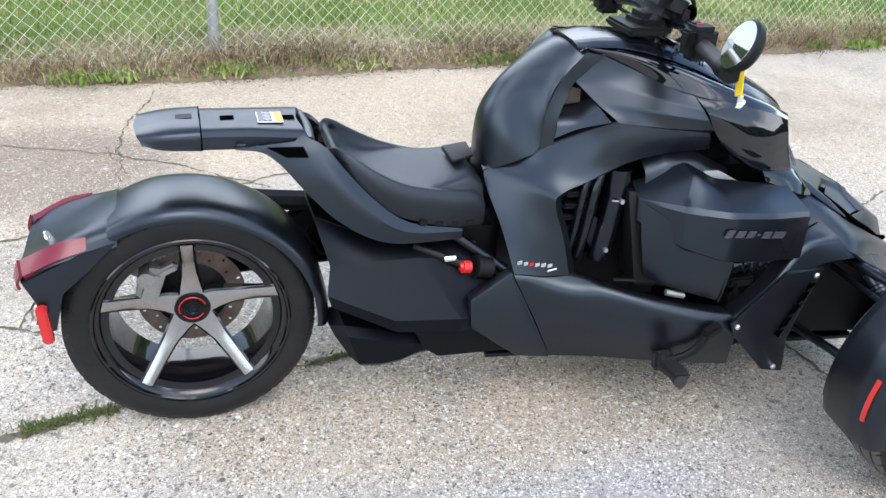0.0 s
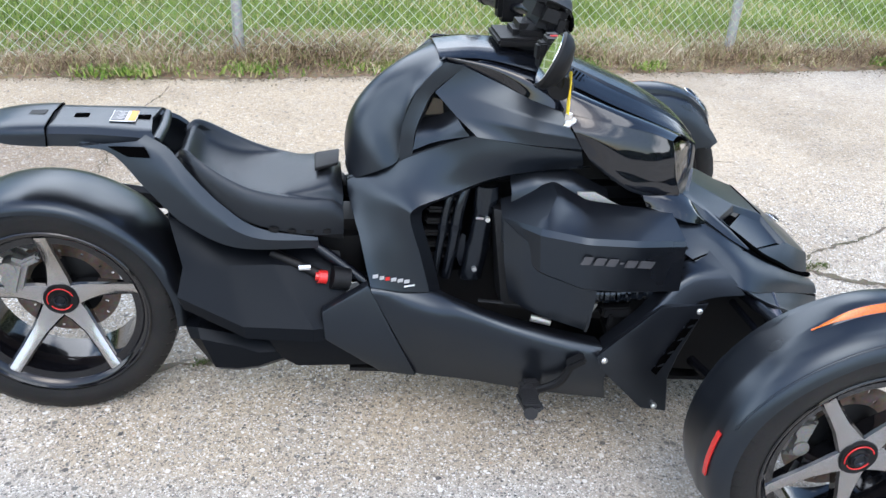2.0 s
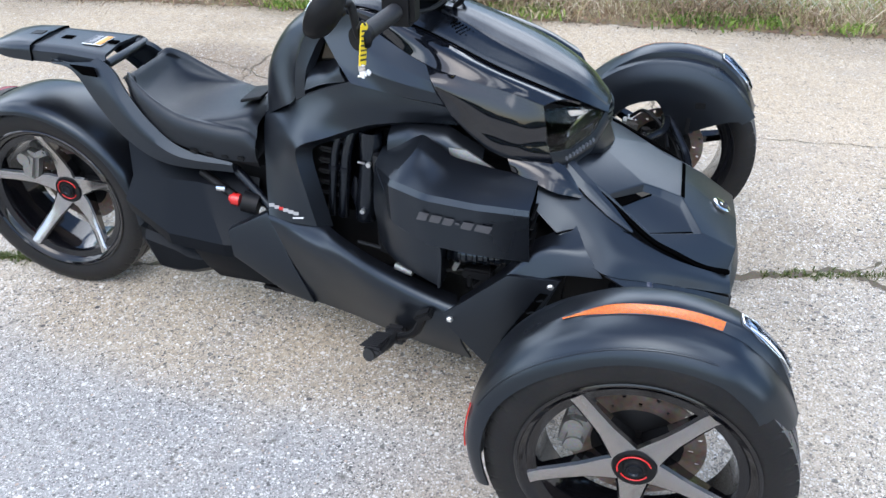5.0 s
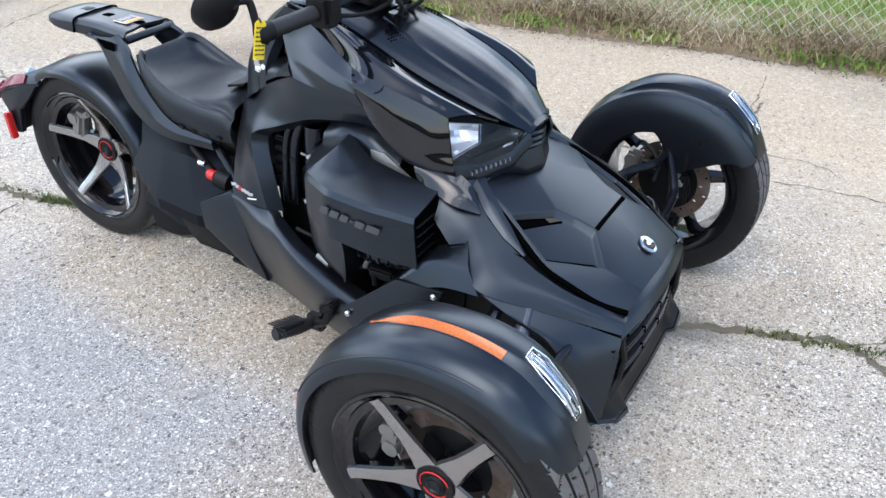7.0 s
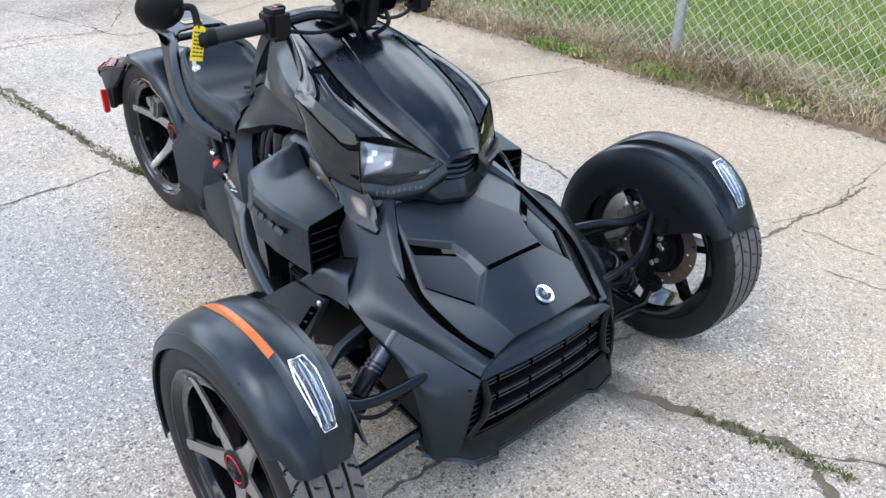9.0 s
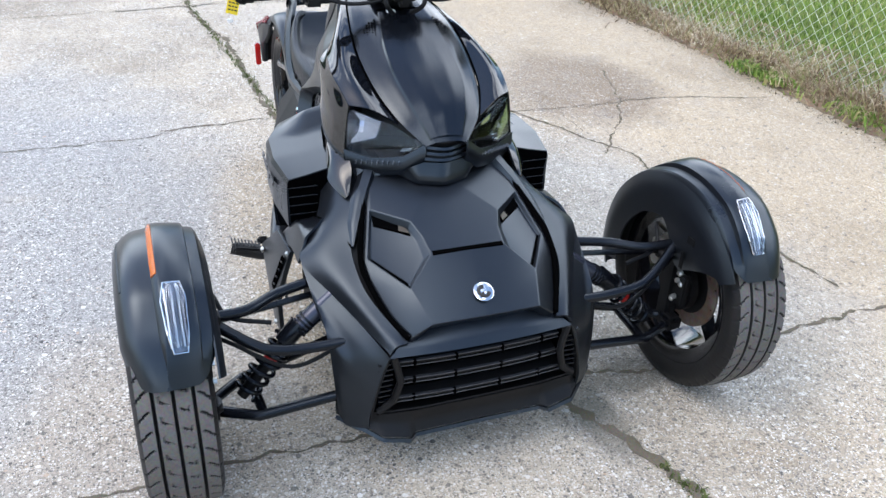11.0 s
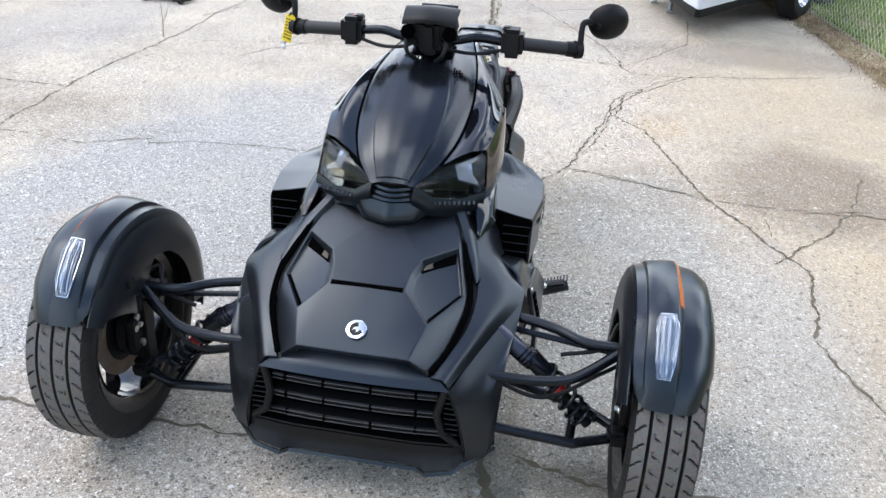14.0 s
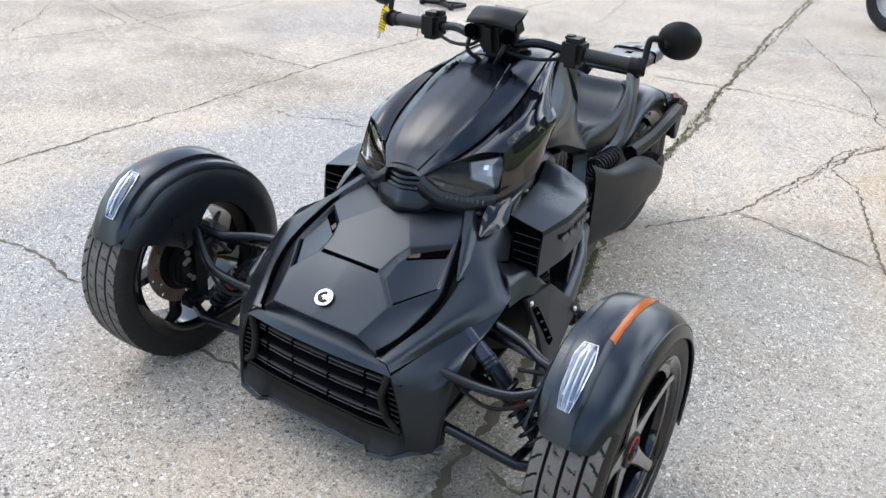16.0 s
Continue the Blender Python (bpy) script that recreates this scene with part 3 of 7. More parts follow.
pair("tail_side", plate([(-0.14, -0.120, 0.530), (-0.22, -0.133, 0.512), (-0.335, -0.140, 0.462), (-0.315, -0.138, 0.41), (-0.305, -0.135, 0.33), (-0.285, -0.13, 0.33), (-0.26, -0.13, 0.42), (-0.20, -0.122, 0.47)], (0, 0.02, 0), 0.004), MATTE, bike)
lamp = join(sheet([[(-0.200, -0.128, 0.522), (-0.26, -0.138, 0.508), (-0.328, -0.144, 0.482)], [(-0.200, -0.112, 0.546), (-0.26, -0.112, 0.536), (-0.335, -0.106, 0.500)]], 12, 5, 0.012), sheet([[(-0.328, -0.144, 0.482), (-0.335, -0.106, 0.500)], [(-0.338, -0.140, 0.462), (-0.345, -0.112, 0.468)], [(-0.336, -0.137, 0.448), (-0.342, -0.118, 0.450)]], 6, 8, 0.006))
part("tail_lamp", mirrored(lamp), TAIL, bike, "dark red tail lamp lens")
part("tail_lamp", lamp, TAIL, bike, "dark red tail lamp lens")
part("rear_reflector", block((-0.302, -0.150, 0.362), (0.022, 0.022, 0.092), 0.004, Matrix.Rotation(radians(-3), 4, "Y")), REFLECT, bike, "bright red upright reflector")
part("tail_skirt", block((-0.29, 0, 0.40), (0.03, 0.25, 0.14), 0.006, Matrix.Rotation(radians(20), 4, "Y")), DARK, bike)
part("tail_badge", moved(lathe([(0, 0.0), (0.003, 0.001), (0.003, 0.016), (0, 0.017)], 32, False), Matrix.Translation((-0.285, -0.035, 0.512)) @ Matrix.Rotation(radians(65), 4, "Y") @ Matrix.Rotation(radians(90), 4, "X")), CHROME, bike)


# ---- seat and rack ----
def seat_surface():
    stations = [(0.325, 0.085, 0.688, 0.694, 0.655), (0.343, 0.108, 0.697, 0.702, 0.640), (0.372, 0.130, 0.650, 0.688, 0.615), (0.43, 0.146, 0.618, 0.652, 0.575), (0.50, 0.152, 0.612, 0.620, 0.545), (0.60, 0.143, 0.622, 0.596, 0.515), (0.66, 0.130, 0.632, 0.584, 0.508), (0.69, 0.122, 0.610, 0.560, 0.505)]
    rows = []
    for x, w, zc, ze, zb in stations:
        half = [(0, zc), (0.5 * w, zc * 0.92 + ze * 0.08), (0.76 * w, zc * 0.70 + ze * 0.30), (0.84 * w, ze * 0.85 + zc * 0.15 + 0.004), (0.92 * w, ze + 0.004), (0.985 * w, ze - 0.012), (1.0 * w, (ze + zb) / 2), (0.96 * w, zb)]
        rows.append([(x, -y, z) for y, z in half[::-1]] + [(x, y, z) for y, z in half[1:]])
    return rows


part("seat", sheet(seat_surface(), 75, 36, 0.02, inward=(0.5, 0, 0.5)), LEATHER, bike, "black vinyl solo seat with a raised rear lip")
part("seat_base", plate([(0.36, 0, 0.60), (0.45, 0.12, 0.56), (0.69, 0.11, 0.515), (0.69, -0.11, 0.515), (0.45, -0.12, 0.56)], (0, 0, -0.03), 0.004), DARK, bike)
for sx, sz in ((0.53, 0.548), (0.57, 0.541), (0.61, 0.536), (0.65, 0.532)):
    pair("seat_lug", block((sx, -0.146 + (sx - 0.53) * 0.16, sz - 0.012), (0.022, 0.012, 0.014), 0.003, Matrix.Rotation(radians(12), 4, "Y")), DARK, bike)
part("seat_latch", plate([(0.625, -0.050, 0.634), (0.680, -0.040, 0.644), (0.685, 0.040, 0.646), (0.625, 0.048, 0.634)], (0.002, 0, 0.009), 0.003), DARK, bike)

bm = sheet([[(0.04, -0.084, 0.712), (0.15, -0.084, 0.710), (0.28, -0.096, 0.708)], [(0.04, -0.084, 0.740), (0.15, -0.084, 0.738), (0.28, -0.096, 0.732)], [(0.045, -0.070, 0.751), (0.15, -0.070, 0.749), (0.272, -0.080, 0.743)], [(0.045, 0, 0.752), (0.15, 0, 0.751), (0.262, 0, 0.746)], [(0.045, 0.070, 0.751), (0.15, 0.070, 0.749), (0.272, 0.080, 0.743)], [(0.04, 0.084, 0.740), (0.15, 0.084, 0.738), (0.28, 0.096, 0.732)], [(0.04, 0.084, 0.712), (0.15, 0.084, 0.710), (0.28, 0.096, 0.708)]], 14, 25, 0.008, False, False, (0.15, 0, 0.5))
rack = part("rear_rack", bm, MATTE, bike, "matte black rear rack")
part("slot", block((0.110, 0.0, 0.7515), (0.03, 0.022, 0.003), 0), GAP_SHADE, rack)
part("slot", block((0.243, 0, 0.7475), (0.03, 0.022, 0.003), 0), GAP_SHADE, rack)
arm = sheet([[(0.262, -0.084, 0.742), (0.310, -0.102, 0.718), (0.352, -0.122, 0.668), (0.415, -0.140, 0.600), (0.497, -0.148, 0.540), (0.63, -0.138, 0.508)], [(0.245, -0.096, 0.732), (0.290, -0.114, 0.700), (0.335, -0.140, 0.645), (0.40, -0.158, 0.577), (0.49, -0.162, 0.522), (0.63, -0.142, 0.502)], [(0.12, -0.094, 0.720), (0.19, -0.102, 0.705), (0.262, -0.128, 0.626), (0.338, -0.150, 0.552), (0.45, -0.158, 0.495), (0.63, -0.138, 0.480)], [(0.12, -0.074, 0.710), (0.19, -0.082, 0.695), (0.27, -0.105, 0.612), (0.35, -0.125, 0.540), (0.45, -0.13, 0.488), (0.63, -0.115, 0.476)]], 34, 10, 0.012, True, False, (0.4, 0, 0.75))
# black plate on the arm, painted as the shade of an opening
pair("arm_opening", plate([(0.185, -0.103, 0.722), (0.262, -0.113, 0.724), (0.272, -0.120, 0.702), (0.225, -0.113, 0.702)], (0, 0.004, 0), 0), GAP_SHADE, rack)
pair("rack_arm", arm, MATTE, rack)
tail_piece = sheet([[(-0.070, -0.080, 0.728), (-0.03, -0.085, 0.716), (0.050, -0.087, 0.711)], [(-0.080, -0.064, 0.745), (-0.03, -0.076, 0.750), (0.050, -0.080, 0.753)], [(-0.086, 0, 0.745), (-0.03, 0, 0.757), (0.050, 0, 0.758)], [(-0.080, 0.064, 0.745), (-0.03, 0.076, 0.750), (0.050, 0.080, 0.753)], [(-0.070, 0.080, 0.728), (-0.03, 0.085, 0.716), (0.050, 0.087, 0.711)]], 12, 22, 0.012, inward=(0, 0, 0.5))
part("rack_end", tail_piece, SATIN, rack, "rounded black end piece")
part("end_seam", tube([(0.051, -0.088, 0.712), (0.051, -0.082, 0.751), (0.051, 0, 0.7585), (0.051, 0.082, 0.751), (0.051, 0.088, 0.712)], 0.0022, 6, smooth=False, n=17), GAP_SHADE, rack)
part("end_clip", block((0.018, 0.0, 0.7575), (0.036, 0.030, 0.003), 0.001, Matrix.Rotation(radians(-2), 4, "Y")), DARK, rack)
sticker = part("warning_sticker", block((0.203, -0.004, 0.7505), (0.056, 0.066, 0.0015), 0, Matrix.Rotation(radians(2), 4, "Y")), WHITE, rack, "white and orange warning sticker")
part("sticker_panel", block((0.192, -0.004, 0.7524), (0.030, 0.058, 0.001), 0, Matrix.Rotation(radians(2), 4, "Y")), GREYPRINT, rack)
part("sticker_band", block((0.222, -0.004, 0.7516), (0.016, 0.062, 0.001), 0, Matrix.Rotation(radians(2), 4, "Y")), ORANGE, rack)
for i in range(6):
    part("print_bar", block((0.197, -0.027 + i * 0.009, 0.7532), (0.018 if i % 2 else 0.010, 0.003, 0.001), 0, Matrix.Rotation(radians(2), 4, "Y")), NAMEPRINT, rack)
part("rack_cross", tube([(0.28, -0.09, 0.722), (0.285, 0, 0.724), (0.28, 0.09, 0.722)], 0.012), MATTE, rack)

# ---- tank and upper bodywork ----
spine = [(0.715, 0.565), (0.703, 0.63), (0.697, 0.688), (0.710, 0.756), (0.752, 0.822), (0.812, 0.873), (0.880, 0.910), (0.935, 0.924)]
flank = [(0.715, 0.565), (0.708, 0.600), (0.722, 0.627), (0.775, 0.664), (0.815, 0.693), (0.822, 0.765), (0.850, 0.845), (0.915, 0.913)]
TANK_HALF = [0.050, 0.056, 0.076, 0.115, 0.124, 0.120, 0.114, 0.110]


def tank_rows():
    rows = []
    for u, y in ((-1.0, 1), (-0.93, 1), (-0.72, 1), (-0.4, 1), (0, 1)):
        k = abs(u) ** 2.2
        rows.append([(c[0] * (1 - k) + f[0] * k, u * TANK_HALF[i], c[1] * (1 - k) + f[1] * k) for i, (c, f) in enumerate(zip(spine, flank))])
    return rows + [[(x, -y, z) for x, y, z in r] for r in rows[-2::-1]]


part("tank_cover", sheet(tank_rows(), 30, 32, 0.006, inward=(0.85, 0, 0.7)), SATIN, bike, "rounded satin black tank cover")
CREST = [(0.905, 0.926), (1.0, 0.934), (1.10, 0.925), (1.20, 0.902), (1.30, 0.863), (1.41, 0.817), (1.50, 0.765), (1.562, 0.706)]
HALF = [0.086, 0.100, 0.122, 0.138, 0.142, 0.130, 0.100, 0.052]
DROP = [0.010, 0.016, 0.024, 0.032, 0.036, 0.036, 0.026, 0.008]


def cowl_rows():
    rows = []
    for u, drop in ((-1, 1), (-0.93, 0.80), (-0.70, 0.34), (-0.52, 0.10), (-0.25, 0.035), (0, 0.0), (0.25, 0.035), (0.52, 0.10), (0.70, 0.34), (0.93, 0.80), (1, 1)):
        rows.append([(x, u * w, z - d * drop) for (x, z), w, d in zip(CREST, HALF, DROP)])
    return rows


part("centre_cowl", sheet(cowl_rows(), 40, 41, 0.006, True, False, (1.2, 0, 0.6)), SEMIGLOSS, bike, "satin black centre cowl with two long creases", sharp=30)
SEAM = [(x, -w - 0.003, z - d - 0.003) for (x, z), w, d in zip(CREST[:7], HALF, DROP)]
RIDGE = [(0.930, -0.100, 0.906), (1.02, -0.123, 0.874), (1.118, -0.168, 0.842), (1.20, -0.204, 0.824), (1.30, -0.219, 0.806), (1.37, -0.216, 0.789), (1.430, -0.208, 0.766)]
middle = [tuple((a + b) / 2 + o for a, b, o in zip(p, q, (0, -0.006, 0.013))) for p, q in zip(SEAM, RIDGE)]
pair("gloss_cowl", sheet([SEAM, middle, RIDGE], 40, 14, 0.004, inward=(1.2, 0, 0.6)), GLOSS, bike, "mirror-gloss black side cowl")
pair("cowl_seam", tube([(x, y - 0.0005, z + 0.003) for x, y, z in SEAM], 0.0019, 6, 40), GAP_SHADE, bike)
flank_rows = [[(1.165, -0.190, 0.830), (1.24, -0.212, 0.818), (1.302, -0.2195, 0.8055), (1.37, -0.2165, 0.7885), (1.431, -0.2085, 0.765)],
              [(1.188, -0.222, 0.800), (1.25, -0.230, 0.782), (1.31, -0.233, 0.764), (1.375, -0.229, 0.745), (1.438, -0.214, 0.730)],
              [(1.214, -0.223, 0.757), (1.265, -0.236, 0.732), (1.32, -0.240, 0.711), (1.385, -0.234, 0.695), (1.446, -0.217, 0.690)],
              [(1.240, -0.225, 0.722), (1.285, -0.237, 0.690), (1.335, -0.241, 0.661), (1.397, -0.234, 0.643), (1.461, -0.218, 0.637)],
              [(1.245, -0.190, 0.716), (1.29, -0.200, 0.680), (1.335, -0.200, 0.652), (1.397, -0.195, 0.634), (1.455, -0.180, 0.630)]]
pair("gloss_flank", sheet(flank_rows, 30, 24, 0.004, inward=(1.3, 0, 0.7)), GLOSS, bike, "mirror-gloss black flank below the cowl ridge")
pair("flank_front", plate([(1.431, -0.2075, 0.764), (1.447, -0.215, 0.690), (1.460, -0.216, 0.638), (1.430, -0.17, 0.638), (1.41, -0.17, 0.755)], (-0.004, 0.002, 0), 0), GLOSS, bike)
shoulder_rows = [[(0.957, -0.115, 0.906), (1.043, -0.139, 0.871), (1.118, -0.168, 0.841), (1.170, -0.193, 0.827)],
                 [(0.895, -0.109, 0.846), (1.0, -0.152, 0.838), (1.09, -0.187, 0.819), (1.183, -0.216, 0.800)],
                 [(0.940, -0.149, 0.803), (1.02, -0.180, 0.799), (1.10, -0.206, 0.790), (1.198, -0.225, 0.777)],
                 [(0.984, -0.186, 0.768), (1.05, -0.198, 0.762), (1.12, -0.211, 0.757), (1.214, -0.224, 0.754)],
                 [(0.986, -0.160, 0.760), (1.05, -0.168, 0.748), (1.12, -0.180, 0.741), (1.222, -0.200, 0.736)]]
pair("shoulder_panel", sheet(shoulder_rows, 24, 29, 0.005, True, False, (1.05, 0, 0.8)), SATIN, bike, "satin black shoulder panel", sharp=30)
pair("tank_band", sheet([[(0.915, -0.111, 0.914), (0.868, -0.115, 0.868), (0.836, -0.120, 0.812), (0.820, -0.124, 0.755), (0.817, -0.125, 0.688)], [(0.958, -0.118, 0.907), (0.893, -0.114, 0.848), (0.866, -0.126, 0.800), (0.851, -0.133, 0.760), (0.846, -0.135, 0.709)], [(0.962, -0.095, 0.900), (0.902, -0.090, 0.842), (0.876, -0.100, 0.795), (0.861, -0.108, 0.755), (0.856, -0.110, 0.705)]], 26, 9, 0.006, True, False, inward=(0.9, 0, 0.8)), MATTE, bike)
pair("scoop_well", plate([(0.835, -0.070, 0.695), (0.99, -0.105, 0.735), (0.92, -0.065, 0.86), (0.88, -0.065, 0.83)], (0, 0.03, 0), 0.002), DARK, bike)
pair("scoop_duct", sheet([[(0.848, -0.132, 0.718), (0.90, -0.145, 0.742), (0.970, -0.172, 0.766)], [(0.856, -0.122, 0.752), (0.905, -0.135, 0.762), (0.952, -0.156, 0.786)], [(0.866, -0.085, 0.768), (0.905, -0.090, 0.778), (0.94, -0.110, 0.802)]], 14, 9, 0.006, True, True), SATIN, bike)
pair("scoop_lining", sheet([[(0.878, -0.090, 0.785), (0.895, -0.096, 0.828)], [(0.918, -0.100, 0.792), (0.914, -0.104, 0.825)]], 4, 4, 0.004), TAN_FILL, bike)
hole_turn = Vector((0, 1, 0)).rotation_difference(Vector((0.37, -0.37, 0.85))).to_matrix().to_4x4()
for sx in range(8):
    for sy in range(5):
        if sx * 0.55 + sy < 5.8 and sx + 1.6 * (4 - sy) > 1.5:
            x, u = 1.200 + sx * 0.0080 + (sy % 2) * 0.0040, 0.080 + sy * 0.0070 + sx * 0.0014
            pair("vent_hole", moved(lathe([(0.0012, 0.0), (0.0012, 0.0026), (-0.003, 0.0026), (-0.003, 0.0)], 6, False), Matrix.Translation((x, -u, 0.8750 - (x - 1.23) * 0.44 - (u - 0.107) * 0.44)) @ hole_turn), GAP_SHADE, bike)
# raised front piece of the cowl
nose = [(1.170, 0.064, 0.907), (1.24, 0.078, 0.880), (1.31, 0.088, 0.851), (1.41, 0.088, 0.807), (1.50, 0.068, 0.757), (1.556, 0.042, 0.708)]
crown_z = [0.913, 0.889, 0.862, 0.820, 0.768, 0.714]
nose_rows = [[(x, u * w, (z if abs(u) == 1 else zc - (zc - z) * u * u) + (0.0055 if abs(u) < 1 else -0.004)) for (x, w, z), zc in zip(nose, crown_z)] for u in (-1, -0.93, -0.5, 0, 0.5, 0.93, 1)]
part("cowl_nose", sheet(nose_rows, 34, 25, 0.004, True, False, (1.3, 0, 0.6)), SEMIGLOSS, bike, "raised front piece of the centre cowl", sharp=24)
part("nose_seam", tube([(1.168, y, 0.9195 - 1.1 * y * y) for y in (-0.064, -0.04, 0, 0.04, 0.064)], 0.0022, 6), GAP_SHADE, bike)
for i in range(3):
    part("cowl_digit_bar", block((1.180, -0.020 - i * 0.009, 0.9155), (0.016, 0.005, 0.001), 0, Matrix.Rotation(radians(12), 4, "Y")), WHITE, bike)

# side frame, lower rail and skirts
frame_out = [(0.749, -0.204, 0.408), (0.728, -0.148, 0.503), (0.702, -0.063, 0.618), (0.769, -0.092, 0.654), (0.820, -0.123, 0.690), (0.900, -0.155, 0.732), (0.984, -0.183, 0.768), (1.10, -0.194, 0.763), (1.215, -0.204, 0.753)]
frame_in = [(0.886, -0.222, 0.401), (0.862, -0.214, 0.495), (0.838, -0.198, 0.578), (0.852, -0.196, 0.608), (0.914, -0.193, 0.631), (0.975, -0.189, 0.655), (1.041, -0.186, 0.675), (1.142, -0.182, 0.688), (1.235, -0.184, 0.692)]
frame_mid = [tuple((a + b) / 2 + o for a, b, o in zip(p, q, (0, -0.009, 0))) for p, q in zip(frame_out, frame_in)]
frame_lip = [(x + 0.030, y + 0.032, z - 0.012) for x, y, z in frame_in]
pair("side_frame", sheet([frame_out, frame_mid, frame_in], 65, 12, 0.006, inward=(0.95, 0, 0.55)), SATIN, bike, "satin black arched side panel")
pair("side_frame_edge", sheet([frame_out[2:7], [(x + 0.008, y + 0.050, z + 0.002) for x, y, z in frame_out[2:7]]], 30, 3, 0.004), MATTE, bike)
pair("side_frame_lip", sheet([frame_in, frame_lip], 65, 4, 0.004), MATTE, bike)
rail_top = [(0.749, -0.206, 0.405), (0.886, -0.226, 0.398), (0.95, -0.266, 0.388), (1.05, -0.312, 0.368), (1.18, -0.345, 0.342), (1.28, -0.362, 0.322)]
rail_lip = [(0.76, -0.16, 0.41), (0.89, -0.195, 0.40), (0.95, -0.225, 0.385), (1.06, -0.27, 0.36), (1.18, -0.30, 0.338), (1.27, -0.32, 0.325)]
rail_upper = [(0.770, -0.215, 0.36), (0.875, -0.256, 0.36), (0.95, -0.285, 0.35), (1.06, -0.330, 0.33), (1.18, -0.362, 0.31), (1.29, -0.379, 0.292)]
rail_low = [(0.815, -0.226, 0.27), (0.89, -0.250, 0.265), (0.965, -0.278, 0.26), (1.07, -0.318, 0.25), (1.18, -0.352, 0.24), (1.29, -0.372, 0.232)]
rail_foot = [(0.862, -0.222, 0.165), (0.91, -0.235, 0.165), (0.98, -0.258, 0.168), (1.08, -0.295, 0.170), (1.19, -0.330, 0.170), (1.31, -0.348, 0.162)]
pair("side_rail", sheet([rail_lip, rail_top, rail_upper, rail_low, rail_foot], 34, 24, 0.006, True, True, (1.05, 0, 0.3)), SATIN, bike, "satin black lower side panel")
pair("kick_panel", plate([(0.634, -0.227, 0.357), (0.744, -0.204, 0.413), (0.813, -0.229, 0.270), (0.863, -0.234, 0.164), (0.775, -0.214, 0.168), (0.640, -0.230, 0.280)], (0, 0.03, 0), 0.007), MATTE, bike)
deck = sheet([[(0.286, -0.070, 0.533), (0.394, -0.077, 0.487), (0.50, -0.085, 0.470), (0.68, -0.10, 0.450)],
              [(0.316, -0.126, 0.430), (0.42, -0.136, 0.437), (0.527, -0.142, 0.440), (0.69, -0.140, 0.415)],
              [(0.303, -0.165, 0.372), (0.454, -0.221, 0.320), (0.616, -0.228, 0.310), (0.70, -0.205, 0.304)],
              [(0.314, -0.166, 0.340), (0.460, -0.225, 0.290), (0.616, -0.230, 0.276), (0.70, -0.206, 0.266)],
              [(0.330, -0.110, 0.330), (0.46, -0.150, 0.285), (0.616, -0.160, 0.266), (0.70, -0.160, 0.255)]], 31, 33, 0.008, False, False, (0.5, 0, 0.25))
pair("swingarm_cover", deck, TEXTURED, bike, "matte black swingarm cover", sharp=12)
part("swingarm_top", sheet([[(0.286, -0.072, 0.531), (0.394, -0.079, 0.485), (0.52, -0.088, 0.462)], [(0.280, 0, 0.545), (0.394, 0, 0.497), (0.52, 0, 0.470)], [(0.286, 0.072, 0.531), (0.394, 0.079, 0.485), (0.52, 0.088, 0.462)]], 12, 10, 0.006), TEXTURED, bike)
part("under_pan", plate([(0.50, -0.205, 0.285), (0.76, -0.214, 0.270), (0.765, -0.212, 0.189), (0.572, -0.200, 0.186), (0.535, -0.196, 0.212)], (0, 0.10, 0), 0.004), TEXTURED, bike)
drive = sheet([[(0.86, 0.225, 0.570), (0.70, 0.220, 0.505), (0.56, 0.210, 0.478), (0.36, 0.200, 0.452), (0.17, 0.195, 0.385), (0.07, 0.185, 0.335)],
               [(0.86, 0.245, 0.535), (0.70, 0.250, 0.480), (0.55, 0.250, 0.450), (0.36, 0.245, 0.415), (0.17, 0.232, 0.355), (0.055, 0.205, 0.318)],
               [(0.86, 0.250, 0.43), (0.72, 0.255, 0.395), (0.55, 0.258, 0.360), (0.36, 0.250, 0.335), (0.16, 0.236, 0.312), (0.045, 0.207, 0.295)],
               [(0.86, 0.245, 0.30), (0.74, 0.250, 0.285), (0.54, 0.252, 0.262), (0.38, 0.245, 0.272), (0.18, 0.230, 0.268), (0.055, 0.204, 0.268)],
               [(0.86, 0.215, 0.26), (0.74, 0.215, 0.250), (0.54, 0.215, 0.232), (0.38, 0.205, 0.252), (0.18, 0.195, 0.250), (0.07, 0.180, 0.256)]], 36, 28, 0.008, True, True, (0.4, 0.1, 0.35))
part("final_drive_cover", drive, TEXTURED, bike, "matte black final drive casing")
part("drive_boss", join(tube([(0.0, 0.10, 0.289), (0.0, 0.175, 0.289)], 0.06, 24), tube([(0.0, 0.17, 0.289), (0.0, 0.180, 0.289)], 0.03, 16)), DARK, bike)
part("side_bar", join(tube([(0.36, 0.17, 0.455), (0.20, 0.178, 0.468), (0.05, 0.178, 0.490), (-0.08, 0.165, 0.492), (-0.18, 0.150, 0.490)], 0.028, 8), block((-0.235, 0.136, 0.480), (0.12, 0.055, 0.080), 0.018, Matrix.Rotation(radians(-18), 4, "Y"))), DARK, bike, "black bar along the rear mudguard")
bm, rings = bmesh.new(), []
